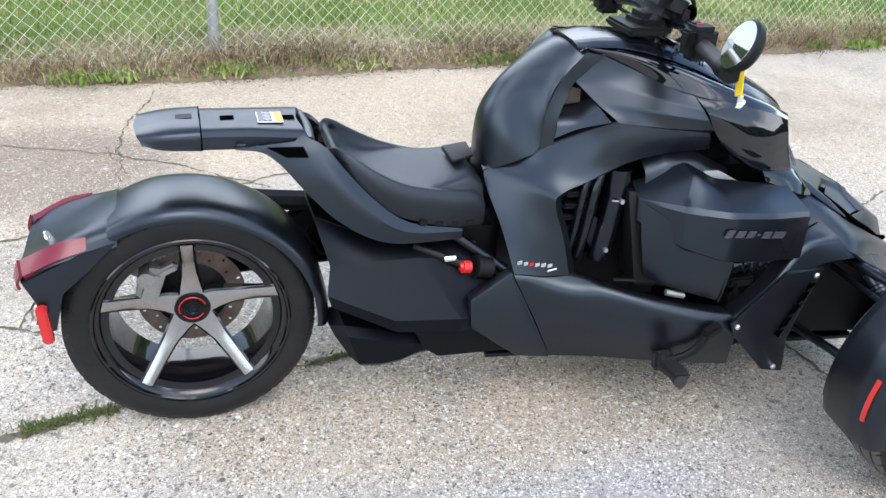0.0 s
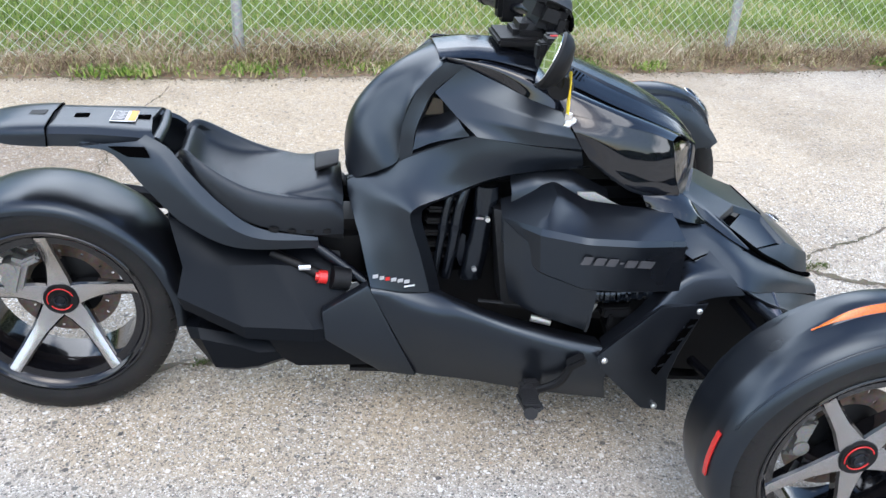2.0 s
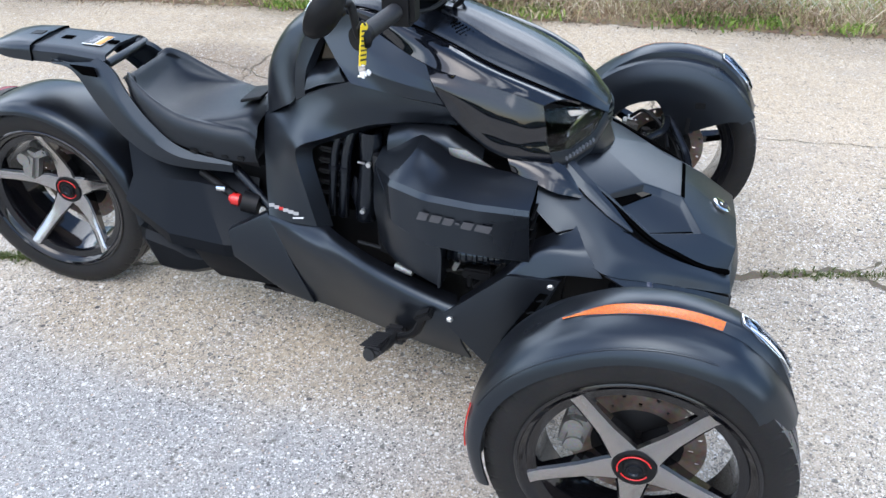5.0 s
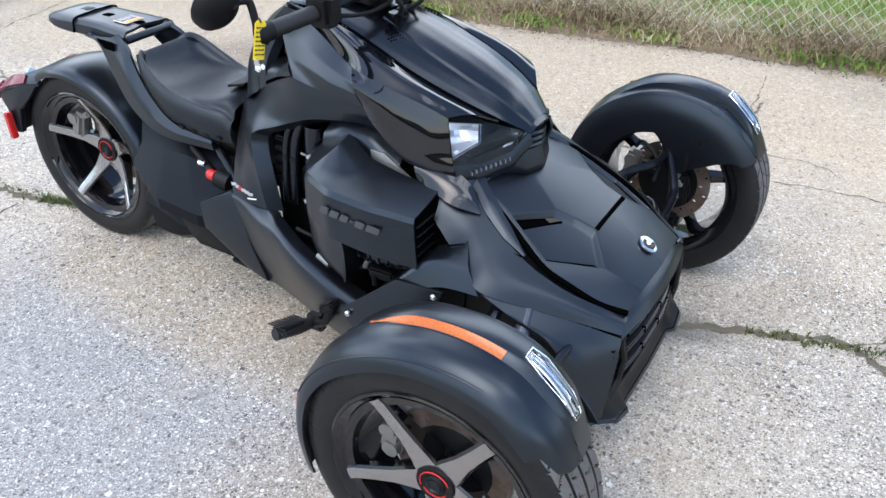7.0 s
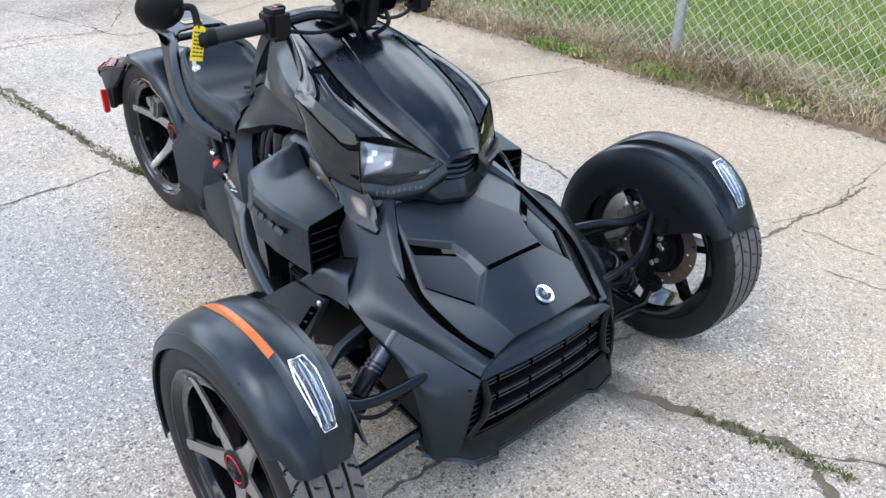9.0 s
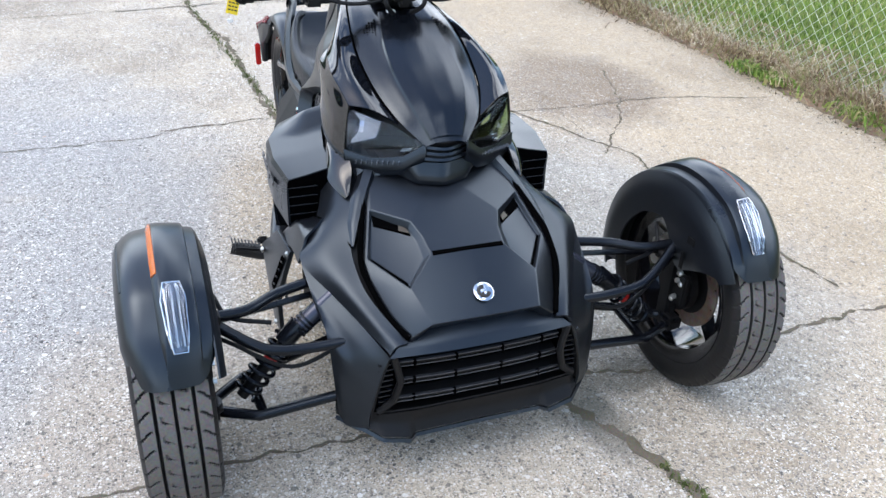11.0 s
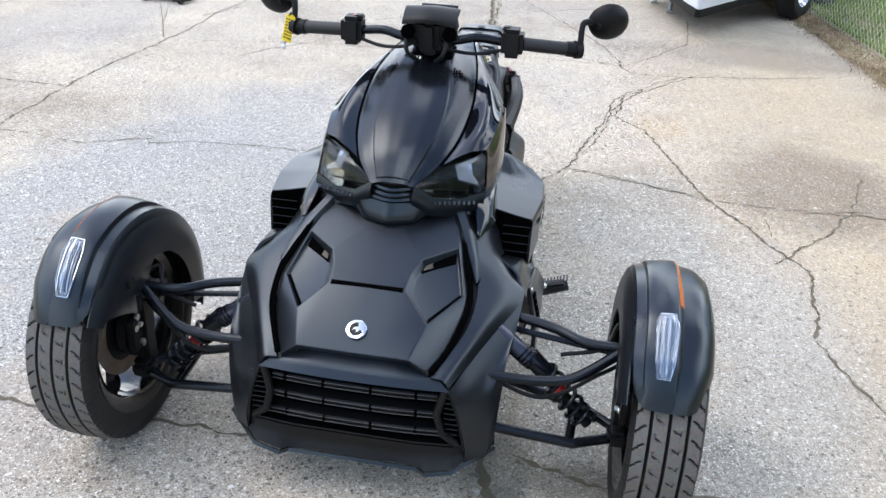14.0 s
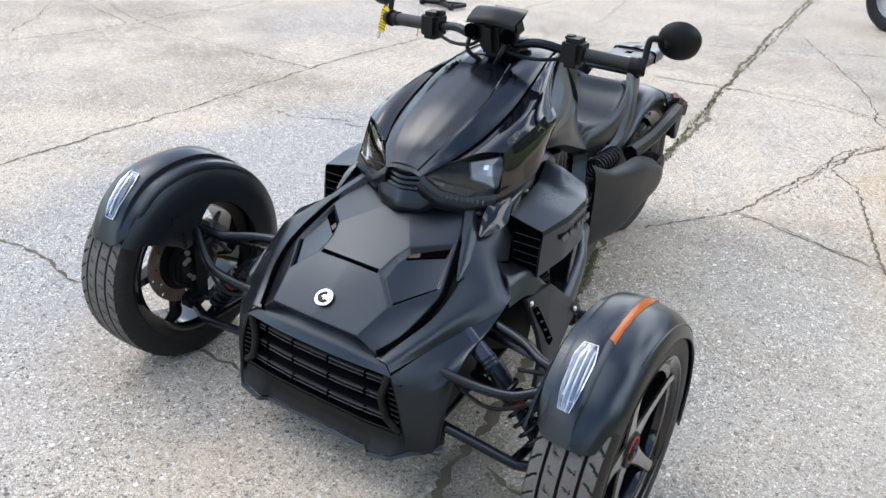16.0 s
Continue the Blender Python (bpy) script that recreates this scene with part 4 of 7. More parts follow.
for x, k, y0, y1, z0, z1 in ((0.310, 0.575, -0.160, -0.05, 0.170, 0.274), (0.342, 0.34, -0.183, -0.045, 0.160, 0.284), (0.43, 0.0, -0.185, -0.045, 0.155, 0.262), (0.480, 0.0, -0.185, -0.05, 0.160, 0.240), (0.533, 0.0, -0.180, -0.05, 0.175, 0.236), (0.74, 0.0, -0.18, -0.05, 0.190, 0.235)):
    c = 0.020
    rings.append([bm.verts.new((x + k * (z1 - z), y, z)) for y, z in ((y0 + c, z0), (y1 - c, z0), (y1, z0 + c), (y1, z1 - c), (y1 - c, z1), (y0 + c, z1), (y0, z1 - c), (y0, z0 + c))])
for p, q in zip(rings, rings[1:]):
    for k in range(8):
        bm.faces.new((p[k], p[(k + 1) % 8], q[(k + 1) % 8], q[k]))
bm.faces.new(rings[-1])
mid = sum((v.co for v in rings[0]), Vector()) / 8
inner = [bm.verts.new(mid + (v.co - mid) * 0.70 + Vector((0.045, 0, 0))) for v in rings[0]]
rim_v = [bm.verts.new(mid + (v.co - mid) * 0.84) for v in rings[0]]
for k in range(8):
    bm.faces.new((rings[0][k], rings[0][(k + 1) % 8], rim_v[(k + 1) % 8], rim_v[k]))
    bm.faces.new((rim_v[k], rim_v[(k + 1) % 8], inner[(k + 1) % 8], inner[k]))
bm.faces.new(inner)
part("muffler", bm, TEXTURED, bike, "black muffler box with an open end", sharp=25)
pair("skid_plate", plate([(1.252, -0.396, 0.322), (1.395, -0.375, 0.437), (1.512, -0.366, 0.436), (1.455, -0.385, 0.31), (1.437, -0.392, 0.25), (1.452, -0.392, 0.148), (1.382, -0.396, 0.166), (1.268, -0.396, 0.285)], (0.004, 0.012, 0), 0.003), MATTE, bike, "matte black side guard plate")
for p in ((1.271, -0.400, 0.313), (1.492, -0.370, 0.419), (1.416, -0.398, 0.171)):
    pair("bolt", moved(lathe([(-0.004, 0.0), (-0.004, 0.004), (-0.001, 0.0075), (0.004, 0.0075), (0.004, 0.0)], 14, False), Matrix.Translation(p)), BOLT, bike, "bright zinc bolt")
# the vent is a black plate: its inner shade is only colour
pair("guard_vent", plate([(1.405, -0.392, 0.262), (1.488, -0.374, 0.402), (1.470, -0.376, 0.404), (1.392, -0.394, 0.275)], (0, -0.004, 0), 0), GAP_SHADE, bike)
for i in range(4):
    u = 0.15 + 0.24 * i
    pair("vent_bar", block((1.398 + 0.080 * u, -0.3955 + 0.019 * u, 0.268 + 0.135 * u), (0.024, 0.006, 0.006), 0.001, Matrix.Rotation(radians(-15), 4, "Y")), MATTE, bike)
pair("riser_panel", sheet([[(1.28, -0.325, 0.325), (1.37, -0.32, 0.41), (1.44, -0.29, 0.485), (1.53, -0.28, 0.53)], [(1.275, -0.372, 0.322), (1.38, -0.362, 0.418), (1.46, -0.338, 0.492), (1.56, -0.335, 0.50)], [(1.285, -0.386, 0.30), (1.40, -0.374, 0.395), (1.50, -0.362, 0.445), (1.60, -0.362, 0.455)]], 22, 12, 0.006, True, False, (1.4, 0, 0.4)), SATIN, bike)

# ---- front bodywork ----
HOOD_EDGE = [(1.505, -0.168, 0.606), (1.558, -0.190, 0.574), (1.620, -0.211, 0.535), (1.692, -0.231, 0.486), (1.748, -0.225, 0.455), (1.815, -0.202, 0.413), (1.874, -0.174, 0.390)]


def hood_mesh():
    """The hood as facets: a ridged middle, dropped flanks and a sunken pocket on either side."""
    bm, at = bmesh.new(), {}

    def v(x, y, z):
        key = (round(x, 4), round(y, 4), round(z, 4))
        if key not in at:
            at[key] = bm.verts.new((x, y, z))
        return at[key]

    def face(*pts):
        bm.faces.new([v(*p) for p in pts])

    for s in (-1, 1):
        top, mid, front = (1.520, 0, 0.617), (1.752, 0, 0.5262), (1.893, 0, 0.4300)
        q = lambda x, y, z: (x, s * y, z)
        e = [q(x, -y, z) for x, y, z in HOOD_EDGE]
        scoop_out, scoop_in, knee, slot = q(1.590, 0.187, 0.566), q(1.662, 0.110, 0.561), q(1.704, 0.093, 0.543), q(1.753, 0.089, 0.5245)
        heel, slit_out, corner = q(1.803, 0.153, 0.473), q(1.690, 0.219, 0.4955), q(1.888, 0.128, 0.4275)
        f_out, f_in, f_knee = q(1.592, 0.185, 0.549), q(1.662, 0.116, 0.541), q(1.704, 0.106, 0.528)
        f_slot, f_heel, f_slit = q(1.750, 0.105, 0.508), q(1.788, 0.153, 0.466), q(1.688, 0.212, 0.486)
        for pts in ((top, scoop_in, scoop_out, e[0]), (top, mid, slot, knee, scoop_in), (mid, front, corner, heel, slot),
                    (heel, corner, e[6], e[5]), (heel, e[5], e[4], slit_out), (slit_out, e[4], e[3]),
                    (e[0], scoop_out, e[1]), (scoop_out, slit_out, e[3], e[2], e[1]),
                    (scoop_out, scoop_in, f_in, f_out), (scoop_in, knee, f_knee, f_in), (knee, slot, f_slot, f_knee), (slot, heel, f_heel, f_slot), (heel, slit_out, f_slit, f_heel), (slit_out, scoop_out, f_out, f_slit),
                    (f_out, f_in, f_knee, f_slit), (f_knee, f_slot, f_heel, f_slit)):
            face(*pts)
        for a, b in zip(e, e[1:]):
            face(a, b, (b[0] - 0.006, b[1] * 0.97, b[2] - 0.026), (a[0] - 0.006, a[1] * 0.97, a[2] - 0.026))
        low = lambda p: (p[0] - 0.030, p[1] * 0.97, p[2] - 0.030)
        face(corner, front, low(front), low(corner))
        face(e[6], corner, low(corner), (e[6][0] - 0.006, e[6][1] * 0.97, e[6][2] - 0.026))
    bmesh.ops.recalc_face_normals(bm, faces=bm.faces)
    bmesh.ops.bevel(bm, geom=[k for k in bm.edges if len(k.link_faces) == 2 and k.calc_face_angle(0) > 0.12], offset=0.0032, segments=3, affect="EDGES", profile=0.5)
    return bm


hood = part("hood", hood_mesh(), MATTE, bike, "matte black faceted front hood", sharp=22)
# no hole is cut here: a black strip paints the slot's shade
part("slot", plate([(1.749, -0.086, 0.5278), (1.749, 0.086, 0.5278), (1.758, 0.086, 0.5235), (1.758, -0.086, 0.5235)], (0, 0, -0.004), 0), GAP_SHADE, hood)
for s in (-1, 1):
    # black plates on the pocket floor paint the shade of scoop and slit
    part("facet_scoop", plate([(1.594, s * 0.184, 0.5515), (1.662, s * 0.118, 0.5435), (1.682, s * 0.116, 0.5385), (1.618, s * 0.186, 0.5400)], (0, 0, -0.006), 0), GAP_SHADE, hood)
    # tan plate that paints the warm reflection seen inside the scoop
    part("scoop_mesh", plate([(1.646, s * 0.134, 0.5460), (1.662, s * 0.119, 0.5445), (1.678, s * 0.118, 0.5405), (1.660, s * 0.138, 0.5405)], (0, 0, -0.003), 0), TAN_FILL, hood)
    part("facet_slit", plate([(1.682, s * 0.211, 0.4905), (1.780, s * 0.151, 0.4725), (1.788, s * 0.153, 0.4690), (1.689, s * 0.213, 0.4885)], (0, 0, -0.006), 0), GAP_SHADE, hood)
badge = part("badge", moved(lathe([(0, 0.0), (0, 0.0235), (0.004, 0.0235), (0.005, 0.021), (0.005, 0.0)], 40, False), Matrix.Translation((1.850, 0.002, 0.464)) @ Matrix.Rotation(radians(30), 4, "Y") @ Matrix.Rotation(radians(90), 4, "X")), CHROME, hood, "round chrome badge with a black crescent")
cres = bmesh.new()
for a0, a1, r in ((-70, 190, 0.0120), (10, 60, 0.006)):
    cres = join(cres, tube([(r * math.cos(radians(a0 + (a1 - a0) * i / 14)), 0.0045, r * math.sin(radians(a0 + (a1 - a0) * i / 14))) for i in range(15)], 0.0046, 6, 29))
part("badge_mark", moved(cres, Matrix.Translation((1.850, 0.002, 0.464)) @ Matrix.Rotation(radians(30), 4, "Y") @ Matrix.Rotation(radians(90), 4, "X")), INK, hood)

# shell round the hood, with shoulders, cheeks and mouth
gap_edge = [(1.395, -0.200, 0.636), (1.455, -0.192, 0.612), (1.527, -0.203, 0.583), (1.59, -0.226, 0.546), (1.652, -0.248, 0.500), (1.745, -0.243, 0.452), (1.822, -0.212, 0.413), (1.878, -0.180, 0.383)]
shoulder = [(1.415, -0.262, 0.578), (1.440, -0.270, 0.548), (1.49, -0.292, 0.512), (1.545, -0.328, 0.488), (1.606, -0.357, 0.462), (1.72, -0.302, 0.421), (1.81, -0.257, 0.388), (1.881, -0.222, 0.363)]
mid_shell = [((a[0] + b[0]) / 2, (a[1] + b[1]) / 2 - 0.006, (a[2] + b[2]) / 2 + 0.007) for a, b in zip(gap_edge, shoulder)]
pair("fascia", sheet([gap_edge, mid_shell, shoulder], 42, 14, 0.006, True, True, (1.6, 0, 0.35)), MATTE, bike, "matte black front fascia")
pair("shoulder_seam", tube([(1.487, -0.295, 0.512), (1.535, -0.282, 0.523), (1.60, -0.258, 0.518), (1.645, -0.246, 0.505)], 0.0022, 6), GAP_SHADE, bike)
cheek_rows = [[(1.606, -0.357, 0.460), (1.70, -0.312, 0.427), (1.80, -0.262, 0.390), (1.881, -0.223, 0.354)],
              [(1.665, -0.351, 0.425), (1.74, -0.322, 0.392), (1.82, -0.282, 0.353), (1.883, -0.238, 0.320)],
              [(1.755, -0.339, 0.380), (1.80, -0.320, 0.343), (1.84, -0.290, 0.305), (1.882, -0.252, 0.270)],
              [(1.795, -0.335, 0.318), (1.82, -0.318, 0.28), (1.85, -0.290, 0.245), (1.878, -0.262, 0.220)],
              [(1.812, -0.330, 0.232), (1.83, -0.318, 0.21), (1.855, -0.290, 0.195), (1.874, -0.268, 0.183)],
              [(1.815, -0.322, 0.150), (1.835, -0.312, 0.145), (1.855, -0.288, 0.140), (1.868, -0.266, 0.140)]]
pair("cheek", sheet(cheek_rows, 24, 24, 0.006, True, True, (1.6, 0, 0.3)), MATTE, bike, "matte black cheek of the front fascia")
pair("well_liner", plate([(1.50, -0.262, 0.47), (1.62, -0.285, 0.445), (1.80, -0.262, 0.36), (1.82, -0.275, 0.15), (1.52, -0.240, 0.16)], (0, 0.02, 0), 0), DARK, bike)
bar_path = [(1.492, -0.070, 0.622), (1.490, -0.168, 0.624), (1.545, -0.200, 0.588), (1.600, -0.226, 0.548), (1.650, -0.243, 0.510)]
taper = (1.0, 1.0, 1.0, 0.75, 0.15)


def beside(dx, dy, dz):
    return [(x + dx * k, y + dy * k, z + dz * k) for (x, y, z), k in zip(bar_path, taper)]


pair("hood_surround", sheet([beside(-0.004, -0.022, -0.014), beside(0, -0.008, 0.001), beside(0.010, 0.010, 0.001), beside(0.014, 0.016, -0.018)], 28, 7, 0.003, False, False, (1.5, 0, 0.4)), SATIN, bike, "satin black bevelled bar beside the hood")
# black tube that paints the deep shade of the gap round the hood
pair("hood_channel", tube([(x, y - 0.005, z + 0.003) for x, y, z in HOOD_EDGE], 0.0065, 6, 30), GAP_SHADE, bike)
brow = [(1.870, -0.198, 0.372), (1.888, -0.10, 0.380), (1.892, 0, 0.382), (1.888, 0.10, 0.380), (1.870, 0.198, 0.372)]
brow_low = [(1.882, -0.224, 0.352), (1.901, -0.11, 0.360), (1.906, 0, 0.362), (1.901, 0.11, 0.360), (1.882, 0.224, 0.352)]
brow_top = [(1.842, -0.175, 0.390), (1.860, -0.09, 0.400), (1.864, 0, 0.401), (1.860, 0.09, 0.400), (1.842, 0.175, 0.390)]
part("brow", sheet([brow_top, brow, brow_low], 26, 10, 0.006, True, False, (1.7, 0, 0.3)), MATTE, bike)
gap = sheet([[(x, y + 0.02, z - 0.02) for x, y, z in HOOD_EDGE], [(x, y - 0.03, z - 0.025) for x, y, z in HOOD_EDGE]], 16, 3, 0.01)
pair("gap_liner", gap, DARK, bike)
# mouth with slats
# black sheet behind the slats, the mouth's shade put into its colour
part("mouth_back", plate([(1.83, -0.225, 0.365), (1.87, 0, 0.375), (1.83, 0.225, 0.365), (1.82, 0.275, 0.14), (1.84, 0, 0.135), (1.82, -0.275, 0.14)], (-0.02, 0, 0), 0), GAP_SHADE, bike)
pair("mouth_side", sheet([[(1.880, -0.222, 0.360), (1.880, -0.250, 0.270), (1.872, -0.266, 0.180)], [(1.835, -0.215, 0.360), (1.835, -0.235, 0.270), (1.830, -0.25, 0.180)]], 10, 4, 0.004), DARK, bike)
for z, w in ((0.322, 0.196), (0.273, 0.196), (0.223, 0.216)):
    def arc(dx, dz, w=w, z=z):
        return [(1.868 + dx, -w, z + dz), (1.884 + dx, -w * 0.5, z + dz + 0.007), (1.888 + dx, 0, z + dz + 0.009), (1.884 + dx, w * 0.5, z + dz + 0.007), (1.868 + dx, w, z + dz)]
    bar = part("grille_slat", sheet([arc(-0.03, 0.010), arc(0.0, 0.006), arc(-0.002, -0.008), arc(-0.03, -0.012)], 20, 8, 0.003, True, False), DARK, bike)
    # thin lighter rails added to paint the gleam along each slat's edges
    for dz in (0.005, -0.006):
        part("grille_wire", tube(arc(0.002, dz), 0.0015, 6, 20), GREYPRINT, bar)
    for y in (-0.163, -0.068, 0.044, 0.148):
        part("grille_tie", block((1.889 - 0.5 * y * y, y, z + 0.007 - 0.2 * y * y), (0.008, 0.006, 0.020), 0.001), GAP_SHADE, bar)
frame_mouth = [(1.878, -0.214, 0.352), (1.880, -0.204, 0.315), (1.884, -0.198, 0.285), (1.880, -0.212, 0.232), (1.872, -0.246, 0.200)]
pair("mouth_pillar", tube(frame_mouth, 0.009, 8, smooth=False, n=17), DARK, bike)
for i in range(9):
    pair("mouth_fin", block((1.866, -0.230, 0.215 + 0.0145 * i), (0.02, 0.034, 0.0035), 0), STEEL, bike)
chin_top = [(1.80, -0.325, 0.205), (1.866, -0.262, 0.190), (1.882, -0.15, 0.193), (1.886, 0, 0.196), (1.882, 0.15, 0.193), (1.866, 0.262, 0.190), (1.80, 0.325, 0.205)]
chin_edge = [(1.81, -0.330, 0.160), (1.872, -0.268, 0.150), (1.898, -0.240, 0.140), (1.904, -0.176, 0.126), (1.888, -0.158, 0.126), (1.892, 0, 0.131), (1.888, 0.158, 0.126), (1.904, 0.176, 0.126), (1.898, 0.240, 0.140), (1.872, 0.268, 0.150), (1.81, 0.330, 0.160)]
chin_low = [(x - 0.04, y * 0.95, z - 0.024) for x, y, z in chin_edge]
chin_high = [(1.80, -0.325, 0.205), (1.860, -0.266, 0.192), (1.868, -0.245, 0.186), (1.876, -0.176, 0.186), (1.878, -0.158, 0.186), (1.884, 0, 0.190), (1.878, 0.158, 0.186), (1.876, 0.176, 0.186), (1.868, 0.245, 0.186), (1.860, 0.266, 0.192), (1.80, 0.325, 0.205)]
part("mouth_floor", sheet([chin_top[1:6], [(1.83, y, 0.178) for y in (-0.26, -0.15, 0, 0.15, 0.26)]], 20, 3, 0.004, False, False), DARK, bike)
part("chin_lip", sheet([chin_high, [tuple((a + b) / 2 + o for a, b, o in zip(p, q, (-0.010, 0, 0))) for p, q in zip(chin_high, chin_edge)], chin_edge, chin_low], 41, 9, 0.005, False, False, (1.7, 0, 0.2)), DARK, bike, "black chin spoiler below the grille")
part("chin_blade", sheet([chin_edge, [(x + 0.004, y * 1.01, z - 0.008) for x, y, z in chin_edge]], 41, 3, 0.006, False, False), MATTE, bike)
part("belly_pan", plate([(0.70, -0.20, 0.165), (1.80, -0.26, 0.115), (1.80, 0.26, 0.115), (0.70, 0.20, 0.165)], (0, 0, 0.01), 0), DARK, bike)
pair("gloss_fin", sheet([[(1.355, -0.224, 0.662), (1.43, -0.214, 0.652), (1.487, -0.208, 0.630), (1.530, -0.222, 0.580)], [(1.365, -0.240, 0.648), (1.432, -0.240, 0.634), (1.487, -0.236, 0.612), (1.533, -0.228, 0.577)], [(1.375, -0.244, 0.625), (1.435, -0.256, 0.606), (1.478, -0.256, 0.590), (1.530, -0.232, 0.572)]], 18, 9, 0.006, True, True, (1.40, 0, 0.5)), GLOSS, bike, "gloss black fin under the headlamp")

# headlamps and beak
hl = [(1.428, -0.211, 0.757), (1.492, -0.118, 0.733), (1.553, -0.052, 0.700), (1.532, -0.098, 0.664), (1.490, -0.162, 0.650), (1.450, -0.221, 0.663)]
for s in (-1, 1):
    pts = [(x, s * -y, z) for x, y, z in hl]
    lamp = part("headlamp", plate([(x - 0.07, y * 0.93, z) for x, y, z in pts], (-0.02, 0, 0), 0), DARK, bike, "clear headlamp with a silver reflector")
    part("lens", plate([(x + 0.002, y, z) for x, y, z in pts], (-0.004, 0, 0), 0.001), SMOKE, lamp)
    bowl, rng = bmesh.new(), random.Random(5)
    rim = [Vector(p) for p in ((1.420, s * 0.203, 0.752), (1.474, s * 0.136, 0.733), (1.482, s * 0.150, 0.697), (1.440, s * 0.212, 0.668))]
    grid = []
    for i in range(8):
        row = []
        for j in range(6):
            u, w = i / 7, j / 5
            deep = 4.0 * u * (1 - u) * 4.0 * w * (1 - w)
            jit = 0.0 if i in (0, 7) or j in (0, 5) else rng.uniform(-0.006, 0.006)
            row.append(bowl.verts.new(rim[0].lerp(rim[1], u).lerp(rim[3].lerp(rim[2], u), w) + Vector((-0.030 * deep - 0.006 + jit, -s * 0.006 * deep, 0))))
        grid.append(row)
    for p, q in zip(grid, grid[1:]):
        for j in range(5):
            bowl.faces.new((p[j], q[j], q[j + 1], p[j + 1]))
    part("reflector", bowl, LAMPWHITE, lamp, "faceted silver reflector", sharp=3)
    part("reflector_edge", tube([rim[0], rim[1], rim[2], rim[3]], 0.0014, 6, 22, smooth=False), LAMPGREY, lamp)
    # grey plate painted in as a highlight at the lamp's inner tip
    part("inner_glint", plate([(1.520, s * 0.080, 0.694), (1.534, s * 0.064, 0.700), (1.528, s * 0.078, 0.676), (1.512, s * 0.098, 0.670)], (-0.003, 0, 0), 0), LAMPGREY, lamp)
    part("lamp_shelf", plate([(1.475, s * 0.175, 0.668), (1.545, s * 0.068, 0.690), (1.50, s * 0.068, 0.700), (1.43, s * 0.18, 0.680)], (0, 0, 0.003), 0), DARK, lamp)
    bezel = [hl[5], hl[4], hl[3], hl[2]]
    part("lamp_bezel", sheet([[(x + 0.003, s * -y, z + 0.002) for x, y, z in bezel], [(x + 0.012, s * -(y * 0.985), z - 0.022) for x, y, z in bezel], [(x + 0.002, s * -y, z - 0.045) for x, y, z in bezel]], 16, 6, 0.005, False, True), SATIN, bike)
    for i in range(9):
        u = i / 8
        part("bezel_tooth", block((1.489 + 0.048 * u, s * (0.198 - 0.092 * u), 0.645 + 0.007 * u), (0.008, 0.0022, 0.009), 0.0006, Matrix.Rotation(radians(s * 40), 4, "Z")), LAMPGREY, bike)
part("beak", sheet([[(1.548, -0.052, 0.702), (1.565, 0, 0.704), (1.548, 0.052, 0.702)], [(1.535, -0.062, 0.682), (1.556, 0, 0.682), (1.535, 0.062, 0.682)], [(1.538, -0.078, 0.658), (1.562, 0, 0.655), (1.538, 0.078, 0.658)]], 18, 8, 0.006, True, False, (1.4, 0, 0.67)), DARK, bike)
for i in range(3):
    part("beak_slat", sheet([[(1.545, -0.056 - 0.007 * i, 0.694 - 0.013 * i), (1.568, 0, 0.693 - 0.014 * i), (1.545, 0.056 + 0.007 * i, 0.694 - 0.013 * i)], [(1.547, -0.056 - 0.007 * i, 0.688 - 0.013 * i), (1.571, 0, 0.687 - 0.014 * i), (1.547, 0.056 + 0.007 * i, 0.688 - 0.013 * i)]], 14, 2, 0.006), SATIN, bike)
part("beak_chin", sheet([[(1.475, -0.160, 0.640), (1.543, -0.084, 0.655), (1.568, 0, 0.653), (1.543, 0.084, 0.655), (1.475, 0.160, 0.640)], [(1.497, -0.118, 0.622), (1.562, -0.066, 0.616), (1.583, 0, 0.612), (1.562, 0.066, 0.616), (1.497, 0.118, 0.622)], [(1.498, -0.108, 0.612), (1.560, -0.062, 0.603), (1.580, 0, 0.600), (1.560, 0.062, 0.603), (1.498, 0.108, 0.612)], [(1.480, -0.100, 0.600), (1.530, -0.058, 0.596), (1.545, 0, 0.594), (1.530, 0.058, 0.596), (1.480, 0.100, 0.600)]], 26, 10, 0.005, False, False), SATIN, bike)
pair("hood_brow", sheet([[(1.43, -0.215, 0.632), (1.47, -0.195, 0.625), (1.50, -0.15, 0.630)], [(1.44, -0.212, 0.610), (1.485, -0.195, 0.608), (1.51, -0.14, 0.612)]], 10, 3, 0.01), MATTE, bike)

# air boxes with louvred front ends
top_in = [(1.050, -0.165, 0.612), (1.163, -0.205, 0.672), (1.238, -0.225, 0.634), (1.33, -0.240, 0.625), (1.436, -0.245, 0.614)]
crown = [(1.047, -0.202, 0.598), (1.163, -0.256, 0.660), (1.238, -0.280, 0.621), (1.33, -0.296, 0.613), (1.436, -0.300, 0.601)]
crease = [(1.045, -0.216, 0.590), (1.112, -0.320, 0.605), (1.205, -0.364, 0.606), (1.32, -0.371, 0.601), (1.434, -0.352, 0.590)]
base = [(1.046, -0.222, 0.535), (1.12, -0.328, 0.505), (1.21, -0.364, 0.480), (1.32, -0.366, 0.470), (1.440, -0.352, 0.460)]
under = [(1.055, -0.20, 0.515), (1.12, -0.27, 0.485), (1.21, -0.29, 0.462), (1.32, -0.28, 0.455), (1.436, -0.275, 0.445)]
boxes = pair("air_box", sheet([top_in, crown, crease, base, under], 30, 24, 0.006, False, False, (1.25, -0.1, 0.55)), SATIN, bike, "satin black air box cover with raised grey lettering bars", sharp=20)
